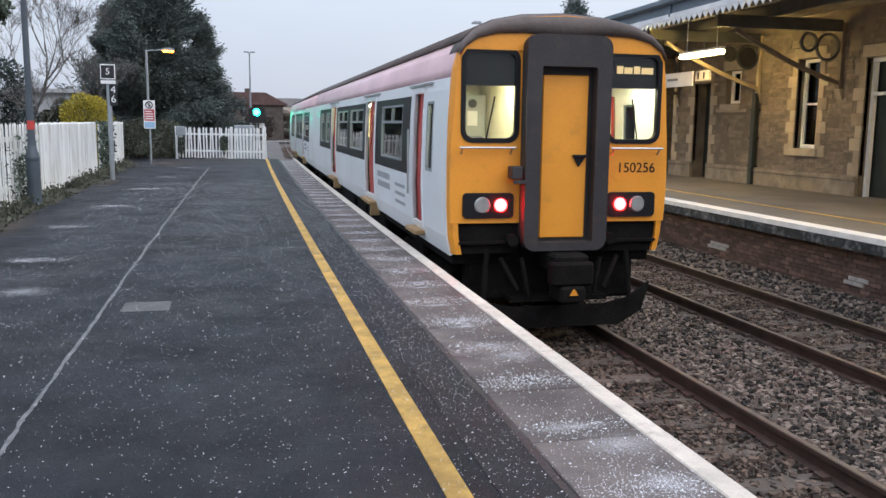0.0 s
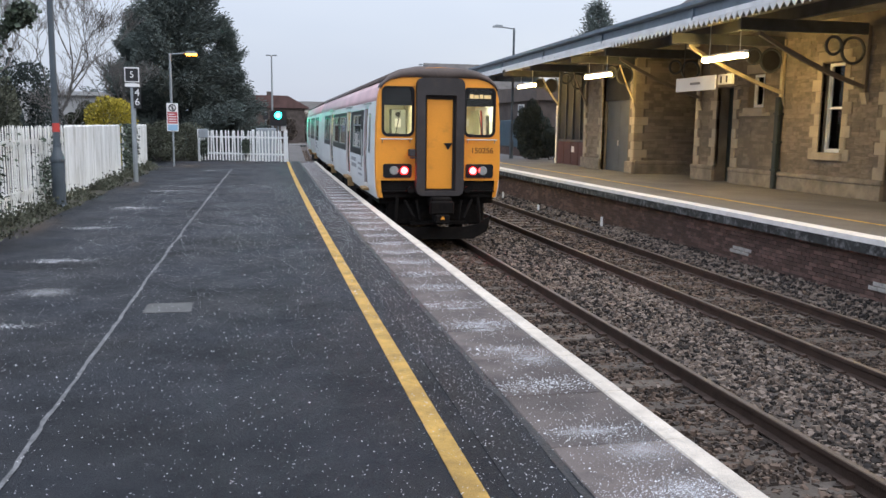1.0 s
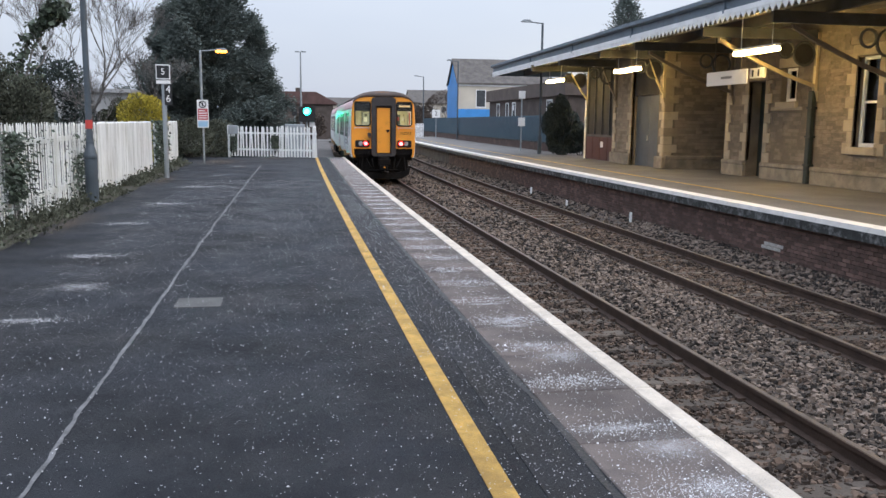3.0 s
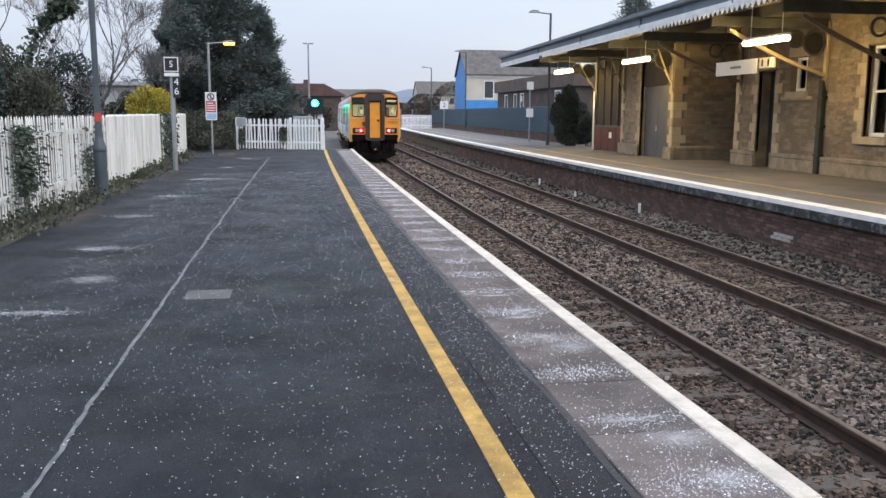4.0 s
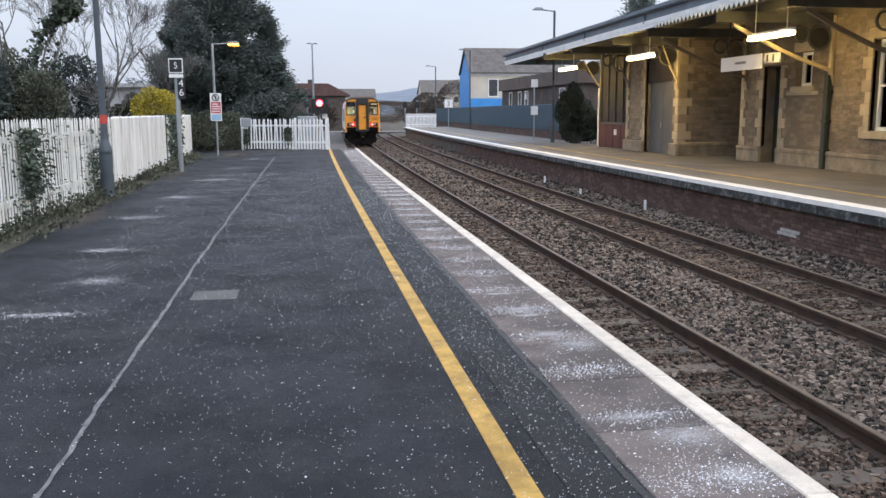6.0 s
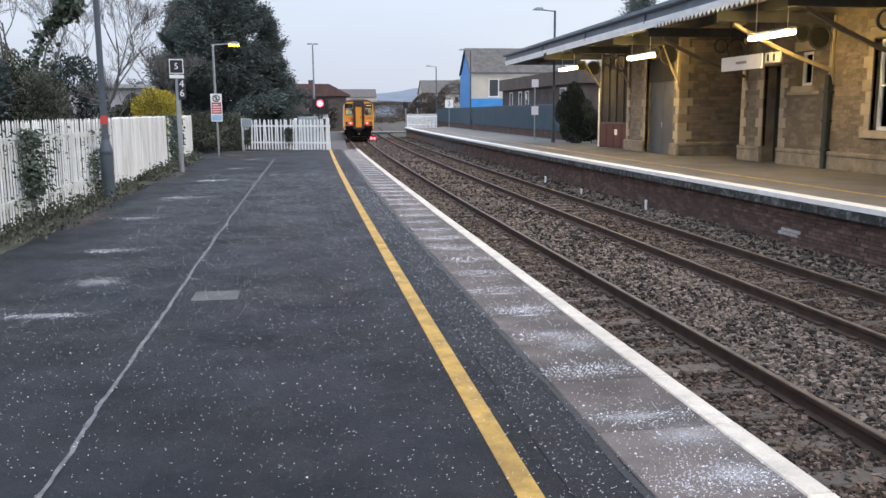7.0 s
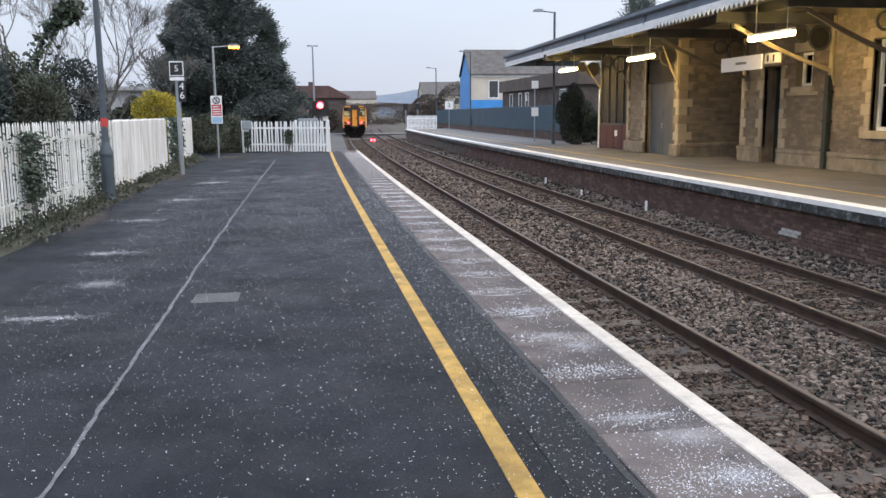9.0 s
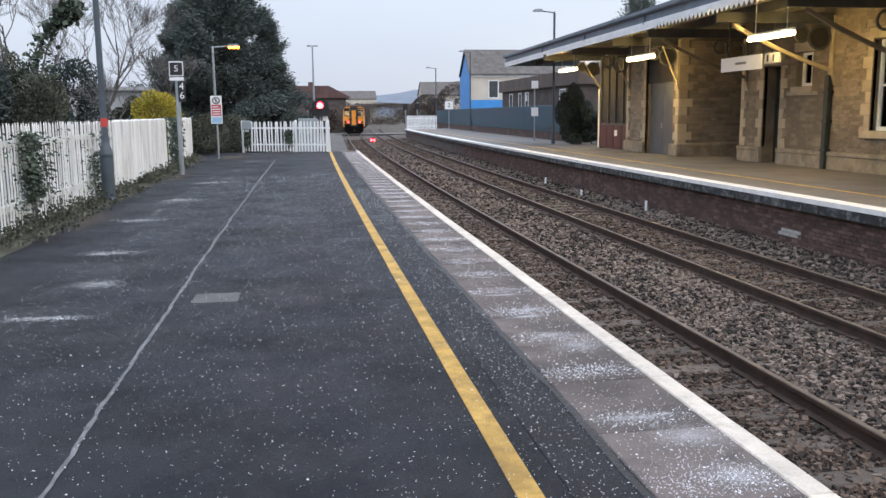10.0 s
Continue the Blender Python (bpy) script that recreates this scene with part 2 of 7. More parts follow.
M_CANOPY_UNDER = material("canopy boards", (0.36, 0.335, 0.27), 0.8, 0, 0.25, 1.5, 30, 0.2)
M_ROOF = material("roof slate", (0.11, 0.10, 0.095), 0.8, 0, 0.3, 1.5, 25, 0.3, dirt=(0.16, 0.15, 0.07), dirt_amount=0.3)
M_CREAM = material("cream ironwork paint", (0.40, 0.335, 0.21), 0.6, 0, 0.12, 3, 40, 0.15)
# the same ironwork away from the lamps, its shade put into the colour
M_IRONWORK_SHADED = material("shaded ironwork brown", (0.13, 0.105, 0.08), 0.6, 0, 0.2, 3, 40, 0.15)
M_IRON = material("dark ironwork paint", (0.045, 0.05, 0.052), 0.6, 0, 0.3, 3, 40, 0.2)
M_GREEN = material("dark green paint", (0.016, 0.025, 0.023), 0.5, 0, 0.3, 3, 40, 0.15)
M_DOOR_GREY = material("grey door paint", (0.085, 0.095, 0.105), 0.6, 0, 0.12, 2, 40, 0.1)
# near-black; behind panes and over the wing door it stands for shade
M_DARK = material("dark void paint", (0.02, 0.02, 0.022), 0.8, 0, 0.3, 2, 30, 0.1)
M_GREY_POST = material("grey galvanised steel", (0.30, 0.33, 0.35), 0.5, 0.5, 0.12, 3, 40, 0.1)
M_POST = material("slate grey column paint", (0.06, 0.078, 0.095), 0.5, 0, 0.2, 3, 40, 0.15)
M_RED_BAND = material("red band paint", (0.5, 0.05, 0.04), 0.5, 0, 0.1, 3, 40, 0.1)
M_BLACK = material("black sign face", (0.015, 0.015, 0.017), 0.5, 0, 0.2, 3, 40, 0)
M_SIGN_WHITE = material("white sign face", (0.75, 0.75, 0.75), 0.45, 0, 0.05, 3, 40, 0)
M_SIGN_RED = material("red sign face", (0.45, 0.08, 0.09), 0.45, 0, 0.1, 3, 40, 0)
M_SIGN_BLUE = material("pale blue sign face", (0.28, 0.45, 0.62), 0.45, 0, 0.1, 3, 40, 0)
M_FLOOR_FAR = material("worn far platform tarmac", (0.142, 0.132, 0.122), 0.7, 0, 0.25, 0.8, 60, 0.3)
M_SOIL = material("soil and leaf litter", (0.046, 0.042, 0.030), 0.95, 0, 0.4, 2, 40, 0.8, dirt=(0.05, 0.06, 0.02), dirt_amount=0.5)
M_GRASS = material("rough grass ground", (0.085, 0.075, 0.055), 0.95, 0, 0.4, 0.3, 10, 0.6)
M_BLUE_FENCE = material("dark blue fence paint", (0.028, 0.07, 0.10), 0.55, 0, 0.2, 2, 40, 0.1, per_object=0.3)
M_BLUE_CLAD = material("bright blue cladding", (0.05, 0.26, 0.62), 0.5, 0, 0.1, 1, 20, 0.1)
M_RENDER = material("cream render", (0.55, 0.5, 0.42), 0.85, 0, 0.1, 0.6, 20, 0.15)
M_BROWN_BRICK = material("dark brown brickwork", (0.085, 0.068, 0.06), 0.9, 0, 0.3, 1.5, 20, 0.3)
M_BARK = material("bark", (0.135, 0.127, 0.122), 0.95, 0, 0.35, 4, 30, 0.6)
M_CONIFER = material("dark conifer foliage", (0.118, 0.142, 0.134), 0.95, 0, 0.28, 0.45, 20, 0, island=0.18, spec=0.08)
M_SHRUB = material("dark scrub foliage", (0.095, 0.102, 0.078), 0.92, 0, 0.5, 0.6, 20, 0, island=0.4, spec=0.08)
M_LAUREL = material("blue-green evergreen foliage", (0.062, 0.078, 0.075), 0.9, 0, 0.4, 0.6, 20, 0, island=0.4, spec=0.1)
M_GREY_RENDER = material("weathered grey render", (0.40, 0.41, 0.42), 0.9, 0, 0.12, 0.6, 20, 0.15)
M_WINTER = material("bare winter scrub", (0.12, 0.10, 0.088), 0.95, 0, 0.4, 0.7, 20, 0, island=0.6, spec=0.1)
M_GOLD_LEAF = material("golden shrub foliage", (0.36, 0.30, 0.04), 0.8, 0, 0.4, 1.2, 20, 0, island=0.6)
M_IVY = material("ivy leaves", (0.06, 0.08, 0.055), 0.6, 0, 0.5, 2, 20, 0, island=0.8)
M_TUBE = glow("fluorescent tube", (1.0, 0.67, 0.23), 86.0)
M_SODIUM = glow("sodium lamp glow", (1.0, 0.30, 0.012), 14.0)
M_WINDOW_GLASS = glass("window glass", (0.75, 0.8, 0.8))
M_GREEN_LIGHT = glow("green signal light", (0.002, 1.0, 0.5), 200.0)
M_RED_LIGHT = glow("red signal light", (1.0, 0.003, 0.005), 240.0)
# train
M_TRAIN_GREY = material("pale grey coach paint", (0.76, 0.79, 0.80), 0.35, 0, 0.05, 0.6, 30, 0.03, dirt=(0.55, 0.56, 0.56), dirt_amount=0.2)
M_TRAIN_RED = material("faded red roof band", (0.74, 0.53, 0.555), 0.45, 0, 0.1, 1, 30, 0.05)
M_TRAIN_ROOF = material("grimy coach roof", (0.10, 0.078, 0.07), 0.75, 0, 0.25, 1.2, 25, 0.2)
M_TRAIN_YELLOW = material("warning yellow paint", (0.80, 0.315, 0.03), 0.4, 0, 0.07, 1.5, 30, 0.04, dirt=(0.35, 0.17, 0.03), dirt_amount=0.2)
M_DOOR_RED = material("red door paint", (0.42, 0.04, 0.035), 0.4, 0, 0.12, 1.5, 30, 0.05)
M_TRAIN_BLACK = material("black window surround", (0.012, 0.012, 0.014), 0.45, 0, 0.2, 1.5, 30, 0.05, spec=0.2)
M_GANGWAY = material("dark gangway frame", (0.030, 0.026, 0.027), 0.65, 0, 0.25, 2, 30, 0.15, dirt=(0.07, 0.05, 0.035), dirt_amount=0.3)
M_UNDER = material("brake-dust underframe", (0.009, 0.008, 0.0075), 0.9, 0, 0.4, 3, 30, 0.4, dirt=(0.03, 0.022, 0.017), dirt_amount=0.3, spec=0.12)
M_STEEL = material("brushed handrail steel", (0.45, 0.45, 0.44), 0.4, 0.8, 0.1, 4, 40, 0.05)
M_TRAIN_GLASS = glass("coach glass", (0.8, 0.83, 0.8))
M_INTERIOR = material("cream interior panel", (0.62, 0.6, 0.46), 0.7, 0, 0.08, 1, 20, 0)
M_INT_LIGHT = glow("interior strip light", (1.0, 0.88, 0.5), 26.0)
M_CAB_LIGHT = glow("cab ceiling light", (1.0, 0.92, 0.62), 22.0)
M_TAIL = glow("red tail lamp", (1.0, 0.004, 0.004), 140.0)
M_LENS = material("clear lamp lens", (0.5, 0.5, 0.48), 0.15, 0.6, 0.1, 8, 60, 0.1)
M_SEAT = material("teal seat cloth", (0.03, 0.09, 0.09), 0.9, 0, 0.2, 4, 50, 0.2)
M_STEP = material("tan step board", (0.34, 0.22, 0.10), 0.8, 0, 0.2, 4, 50, 0.2)

RAIL_Z = -0.95

# ---- ground, tracks and platforms ----
EDGE = 2.21          # edge of the near platform at y = 0
NEAR_TRACK = 3.77    # middle of the near track
FAR_TRACK = 7.32     # middle of the far track
FAR_EDGE = 9.24      # edge of the far platform
GAUGE = 1.505
PLATFORM_END = 39.0


def ground():
    bm = B()
    ys = [-60, 0, 60, 130, 250, 500, 1200, 3500]
    xs = [-3500, -800, -200, -60, -8, -4.5, 2, 5, 12, 30, 60, 200, 800, 3500]
    grid = [[bm.verts.new((x, y, -1.3)) for x in xs] for y in ys]
    for a, b in zip(grid, grid[1:]):
        for i in range(len(xs) - 1):
            bm.faces.new((a[i], a[i + 1], b[i + 1], b[i]))
    tagged(part("ground", bm, M_GRASS), "rough dark grass and earth around the line", "ground", kind="structure")


def hill():
    bm = B()
    rnd = random.Random(3)
    n, rows = 60, []
    for k in range(6):
        row = []
        for i in range(n + 1):
            x = -500 + 1700 * i / n
            top = 20 + 38 * math.exp(-((x - 330) / 210) ** 2) + 12 * math.exp(-((x + 200) / 160) ** 2) + 3.5 * noise.noise((x / 45, 0, 0)) + 1.4 * noise.noise((x / 9, 5, 0))
            f = k / 5
            row.append(bm.verts.new((x, 1500 + 300 * f + rnd.uniform(-8, 8), -1.4 + (top + 1.4) * math.sin(f * math.pi / 2))))
        rows.append(row)
    for a, b in zip(rows, rows[1:]):
        for i in range(n):
            bm.faces.new((a[i], a[i + 1], b[i + 1], b[i]))
    # the haze of distance is mixed into the hill's grey-blue colour
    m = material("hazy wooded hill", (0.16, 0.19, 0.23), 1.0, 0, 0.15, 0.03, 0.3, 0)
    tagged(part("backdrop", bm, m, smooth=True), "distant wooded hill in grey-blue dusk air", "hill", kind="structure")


def track_bed():
    bm = B()
    xs = [1.6, 2.3, 2.95, 4.5, 5.5, 6.55, 8.1, 8.9, 10.2]
    zs = [-1.16, -1.17, -1.14, -1.14, -1.10, -1.14, -1.14, -1.02, -0.98]
    strip(bm, xs, zs, span(-6, 40, 1.0) + span(42, 330, 6.0), closed=False)
    tagged(part("ballast_bed", bm, M_BALLAST_BED), "brown stone ballast bed between the two platforms", "ballast", kind="structure")


def ballast_stones():
    """Loose stones, thickest where the line is near."""
    rng = np.random.default_rng(7)
    n = 122000
    y = np.concatenate([rng.uniform(-5, 2, 5000), 2 + 19 * rng.random(82000) ** 1.25, 20 + 75 * rng.random(35000) ** 1.4])
    x = rng.uniform(2.2, 9.55, n)
    base = np.interp(x, [1.6, 2.3, 2.95, 4.5, 5.5, 6.55, 8.1, 8.9, 10.2], [-1.16, -1.17, -1.14, -1.14, -1.10, -1.14, -1.14, -1.02, -0.98])
    size = (0.008 + 0.021 * rng.random(n) ** 1.9) * (1 + np.clip((y - 10) / 28, 0, 0.7))
    keep = np.ones(n, bool)
    for c in (NEAR_TRACK, FAR_TRACK):
        for s_ in (-1, 1):
            keep &= np.abs(x - (c + s_ * GAUGE / 2)) > 0.085
    x, y, base, size = x[keep], y[keep], base[keep], size[keep]
    n = len(x)
    cube = np.array([(-1, -1, -1), (1, -1, -1), (1, 1, -1), (-1, 1, -1), (-1, -1, 1), (1, -1, 1), (1, 1, 1), (-1, 1, 1)], float)
    faces = np.array([(3, 2, 1, 0), (4, 5, 6, 7), (0, 1, 5, 4), (1, 2, 6, 5), (2, 3, 7, 6), (3, 0, 4, 7)])
    v = cube[None] * (0.55 + 0.75 * rng.random((n, 8, 3)))
    v *= (size[:, None] * rng.uniform(0.7, 1.3, (n, 3)))[:, None, :]
    a, b = rng.uniform(0, 6.28, n), rng.uniform(-0.6, 0.6, n)
    ca, sa, cb, sb = np.cos(a), np.sin(a), np.cos(b), np.sin(b)
    vx, vz = v[..., 0] * cb[:, None] + v[..., 2] * sb[:, None], -v[..., 0] * sb[:, None] + v[..., 2] * cb[:, None]
    vy = v[..., 1]
    px = vx * ca[:, None] - vy * sa[:, None] + (x + BEND * y * y / 2)[:, None]
    py = vx * sa[:, None] + vy * ca[:, None] + y[:, None]
    pz = vz + (base + rng.uniform(-0.004, 0.022, n))[:, None]
    verts = np.stack([px, py, pz], -1).reshape(-1, 3)
    polys = (faces[None] + 8 * np.arange(n)[:, None, None]).reshape(-1, 4)
    me = bpy.data.meshes.new("ballast_stones")
    me.from_pydata(verts.tolist(), [], polys.tolist())
    me.materials.append(M_STONE)
    me.materials.append(M_STONE_RUSTY)
    # brake dust and rust brown the stones between and beside the rails
    off = np.minimum(np.abs(x - NEAR_TRACK), np.abs(x - FAR_TRACK))
    rusty = rng.random(n) < np.clip((1.12 - off) / 0.35, 0.12, 0.9)
    me.polygons.foreach_set("material_index", np.repeat(rusty.astype(np.int32), 6))
    tagged(new("ballast_stones", me), "grey-brown crushed stone ballast lying between the rails", "ballast", kind="stuff")


def rails():
    head = [(-0.036, 0), (0.036, 0), (0.036, -0.035), (0.01, -0.05), (0.01, -0.135), (0.07, -0.15), (0.07, -0.16), (-0.07, -0.16), (-0.07, -0.15), (-0.01, -0.135), (-0.01, -0.05), (-0.036, -0.035)]
    ys = span(-6, 50, 2.0) + span(56, 330, 6.0)
    for c, which in ((NEAR_TRACK, "near"), (FAR_TRACK, "far")):
        for s_ in (-1, 1):
            x = c + s_ * GAUGE / 2
            t = thing("rail", "brown rusty steel running rail with a worn bright head", "rail", "running rails")
            part("rail_web", strip(B(), [x + p[0] for p in head], [RAIL_Z - 0.006 + p[1] for p in head], ys), M_RAIL, t)
            part("rail_head", strip(B(), [x - 0.03, x + 0.03, x + 0.026, x - 0.026], [RAIL_Z - 0.008, RAIL_Z - 0.008, RAIL_Z, RAIL_Z], ys), M_RAIL_TOP, t, "worn bright running surface")


def sleepers():
    bm = B()
    box(bm, -1.27, 1.27, -0.125, 0.125, -0.12, 0, 0.015)
    me = mesh_of("sleeper", bm)
    me.materials.append(M_SLEEPER)
    clip = B()
    box(clip, -0.04, 0.04, -0.06, 0.06, -0.01, 0.035)
    clip_me = mesh_of("rail_clip", clip)
    clip_me.materials.append(M_RAIL)
    rnd = random.Random(5)
    for c in (NEAR_TRACK, FAR_TRACK):
        for i in range(84):
            y = -5 + i * 0.70
            ob = shared("sleeper", me, None, pose(c + bend(y), y, -1.110 + rnd.uniform(-0.010, 0.004), 0, 0, -math.degrees(BEND * y)))
            tagged(ob, "weathered concrete sleeper half sunk in ballast", "sleeper", "track sleepers")
            for sx in (-GAUGE / 2 - 0.09, -GAUGE / 2 + 0.09, GAUGE / 2 - 0.09, GAUGE / 2 + 0.09):
                shared("rail_clip", clip_me, ob, pose(sx, 0, 0))


def near_platform():
    ys = span(-8, PLATFORM_END, 1.0)
    bm = B()
    strip(bm, [-9, 1.44, 1.44, -9], [0, 0, -1.3, -1.3], ys)
    plat = tagged(part("platform_near", bm, M_ASPHALT), "dark tarmac station platform sprinkled with salt grains", "platform", kind="structure")
    bm = B()
    strip(bm, [1.44, EDGE - 0.05, EDGE - 0.05, 1.44], [-0.06, -0.06, -1.3, -1.3], ys)
    part("platform_wall", bm, M_MORTAR, plat)
    bm = B()
    strip(bm, [1.10, 1.405, 1.405, 1.10], [0.004, 0.004, -0.01, -0.01], span(-4, PLATFORM_END, 1.0))
    part("tarmac_strip", bm, M_ASPHALT_NEW, plat, "newer black tarmac strip beside the edge slabs")
    bm = B()
    strip(bm, [0.86, 0.975, 0.975, 0.86], [0.006, 0.006, -0.01, -0.01], span(-4, PLATFORM_END - 0.3, 1.0))
    part("yellow_line", bm, M_YELLOW_LINE, plat, "worn yellow safety line")
    bm = B()
    prev = None
    jit = random.Random(12)
    for i in range(150):
        y = 2.0 + i * 0.25
        x = 1.415 + bend(y) + 0.02 * noise.noise((3, y * 1.3, 0)) + jit.uniform(-0.004, 0.004)
        w = 0.012 + 0.014 * jit.random()
        row = (bm.verts.new((x - w, y, 0.0075)), bm.verts.new((x + w, y, 0.0075)))
        if prev:
            bm.faces.new((prev[0], prev[1], row[1], row[0]))
        prev = row
    part("tar_seam", bm, material("tar", (0.006, 0.006, 0.007), 0.5, 0, 0.3, 3, 60, 0.3), plat, "ragged black tar seam beside the slabs")
    # the pale crack that wanders along the tarmac
    rnd = random.Random(11)
    bm = B()
    prev = None
    for i in range(440):
        y = 0.5 + i * 0.072
        x = -1.16 + 0.024 * noise.noise((0, y * 0.9, 2)) + 0.012 * noise.noise((4, y * 4.0, 2)) + rnd.uniform(-0.004, 0.004) + 0.17 * max(0, (y - 9) / 20) ** 1.5
        w = (0.007 + 0.007 * rnd.random()) * (1 + y / 24)
        row = (bm.verts.new((x - w, y, 0.004)), bm.verts.new((x + w, y, 0.004)))
        if prev:
            bm.faces.new((prev[0], prev[1], row[1], row[0]))
        prev = row
    part("crack_filler", bm, material("pale crack filler", (0.14, 0.142, 0.146), 0.85, 0, 0.45, 6, 90, 0.5), plat, "pale filled crack along the tarmac")
    bm = B()
    box(bm, -1.0, -0.6, 7.55, 7.95, -0.02, 0.005)
    part("access_cover", bm, material("grey cover", (0.08, 0.08, 0.078), 0.8, 0, 0.2, 4, 60, 0.3), plat, "square grey access cover set in the tarmac")
    return plat


def edge_slabs(plat):
    """Concrete slabs along the edge, each with its white painted lip."""
    slab = B()
    box(slab, 1.443, 2.075, 0.006, 0.836, -0.07, 0.004, 0.006)
    slab_me = mesh_of("slab", slab)
    slab_me.materials.append(M_SLAB)
    lip = B()
    box(lip, 2.078, 2.21, 0.004, 0.838, -0.09, 0.007, 0.008)
    lip_me = mesh_of("white_lip", lip)
    lip_me.materials.append(M_WHITE_LINE)
    y0 = 3.965 - 0.842 * 9
    rnd = random.Random(4)
    for i in range(51):
        y = y0 + i * 0.842
        m = pose(bend(y), y, rnd.uniform(-0.002, 0.002), 0, 0, -math.degrees(BEND * y))
        s_ = shared("slab", slab_me, plat, m)
        shared("white_lip", lip_me, s_)


def salt():
    """Grains of road salt, thick along the slabs."""
    rng = np.random.default_rng(21)
    n1, n2, n3 = 21000, 9000, 2400
    y = np.concatenate([1.0 + 23.0 * rng.random(n1) ** 2.3, 1.0 + 19.0 * rng.random(n2) ** 1.9, 1.0 + 18 * rng.random(n3) ** 1.4])
    x = np.concatenate([rng.uniform(-2.6, 1.45, n1), rng.normal(1.75, 0.22, n2), rng.normal(1.2, 0.12, n3)])
    for cx, cy, sx, sy, m_ in ((1.88, 3.45, 0.2, 0.28, 1000), (1.78, 5.0, 0.22, 0.1, 700), (1.8, 3.05, 0.25, 0.2, 300), (1.75, 6.7, 0.2, 0.12, 500)):
        x = np.concatenate([x, rng.normal(cx, sx, m_)])
        y = np.concatenate([y, rng.normal(cy, sy, m_)])
    for cx, cy, sx, sy, m_ in ((-2.35, 10.6, 0.2, 0.09, 420), (-2.15, 7.2, 0.24, 0.06, 420), (-2.5, 5.6, 0.16, 0.08, 260), (-2.6, 13.9, 0.22, 0.12, 320), (-2.4, 17.2, 0.25, 0.15, 320), (-2.3, 21.5, 0.25, 0.2, 260)):
        x = np.concatenate([x, rng.normal(cx, sx, m_)])
        y = np.concatenate([y, rng.normal(cy, sy, m_)])
    for i in range(-1, 40):
        m_ = 230
        x = np.concatenate([x, 1.47 + 0.58 * rng.random(m_)])
        y = np.concatenate([y, 3.965 + 0.842 * i + 0.06 + np.abs(rng.normal(0, 0.07, m_))])
    # streaks across each slab
    k = rng.random(len(y)) < 0.35
    slab_n = np.round((y - 3.965) / 0.842)
    inslab = (x > 1.45)
    y = np.where(k & inslab, 3.965 + 0.842 * slab_n + 0.22 + rng.normal(0, 0.06, len(y)), y)
    # behind the nearest stretch the grains thin out evenly
    y = np.where(y < 2.6, rng.uniform(-6.0, 2.6, len(y)), y)
    keep = (x < 2.19) & (x > -3.2)
    x, y = x[keep], y[keep]
    n = len(x)
    size = (0.0009 + 0.0031 * rng.random(n) ** 1.7) * (1 + y / 30) * np.where(rng.random(n) < 0.06, 1.7, 1.0)
    octa = np.array([(1, 0, 0), (0, 1, 0), (-1, 0, 0), (0, -1, 0), (0, 0, 0.8), (0, 0, -0.3)], float)
    tri = np.array([(0, 1, 4), (1, 2, 4), (2, 3, 4), (3, 0, 4), (1, 0, 5), (2, 1, 5), (3, 2, 5), (0, 3, 5)])
    v = octa[None] * rng.uniform(0.6, 1.4, (n, 6, 1)) * size[:, None, None]
    v[..., 0] += (x + BEND * y * y / 2)[:, None]
    v[..., 1] += y[:, None]
    v[..., 2] += 0.006
    polys = (tri[None] + 6 * np.arange(n)[:, None, None]).reshape(-1, 3)
    me = bpy.data.meshes.new("salt_grains")
    me.from_pydata(v.reshape(-1, 3).tolist(), [], polys.tolist())
    me.materials.append(M_SALT)
    tagged(new("salt_grains", me), "white grit salt grains scattered over the platform", "salt", kind="stuff")


def dust_material(colour, most):
    m = bpy.data.materials.new("salt dust")
    m.use_nodes = True
    t = m.node_tree
    p = t.nodes["Principled BSDF"]
    p.inputs["Base Color"].default_value = (*colour, 1)
    p.inputs["Roughness"].default_value = 0.8
    co = t.nodes.new("ShaderNodeTexCoord")
    n1 = t.nodes.new("ShaderNodeTexNoise")
    n1.inputs["Scale"].default_value, n1.inputs["Detail"].default_value, n1.inputs["Roughness"].default_value = 16.0, 10.0, 0.85
    t.links.new(co.outputs["Object"], n1.inputs["Vector"])
    uv = t.nodes.new("ShaderNodeTexGradient")
    uv.gradient_type = "SPHERICAL"
    mp = t.nodes.new("ShaderNodeMapping")
    mp.vector_type = "POINT"
    mp.inputs["Location"].default_value = (-1, -1, 0)
    mp.inputs["Scale"].default_value = (2, 2, 0)
    t.links.new(co.outputs["Generated"], mp.inputs["Vector"])
    t.links.new(mp.outputs["Vector"], uv.inputs["Vector"])
    mul = t.nodes.new("ShaderNodeMath")
    mul.operation = "MULTIPLY"
    t.links.new(uv.outputs["Fac"], mul.inputs[0])
    t.links.new(n1.outputs["Fac"], mul.inputs[1])
    n2 = t.nodes.new("ShaderNodeTexNoise")
    n2.inputs["Scale"].default_value, n2.inputs["Detail"].default_value, n2.inputs["Roughness"].default_value = 150.0, 5.0, 0.8
    t.links.new(co.outputs["Object"], n2.inputs["Vector"])
    add = t.nodes.new("ShaderNodeMath")
    add.operation = "MULTIPLY_ADD"
    add.inputs[1].default_value = 0.44
    t.links.new(mul.outputs[0], add.inputs[0])
    t.links.new(n2.outputs["Fac"], add.inputs[2])
    ramp = t.nodes.new("ShaderNodeValToRGB")
    ramp.color_ramp.elements[0].position, ramp.color_ramp.elements[1].position = 0.62, 0.76
    ramp.color_ramp.elements[1].color = (most, most, most, 1)
    t.links.new(add.outputs[0], ramp.inputs["Fac"])
    t.links.new(ramp.outputs["Color"], p.inputs["Alpha"])
    return m


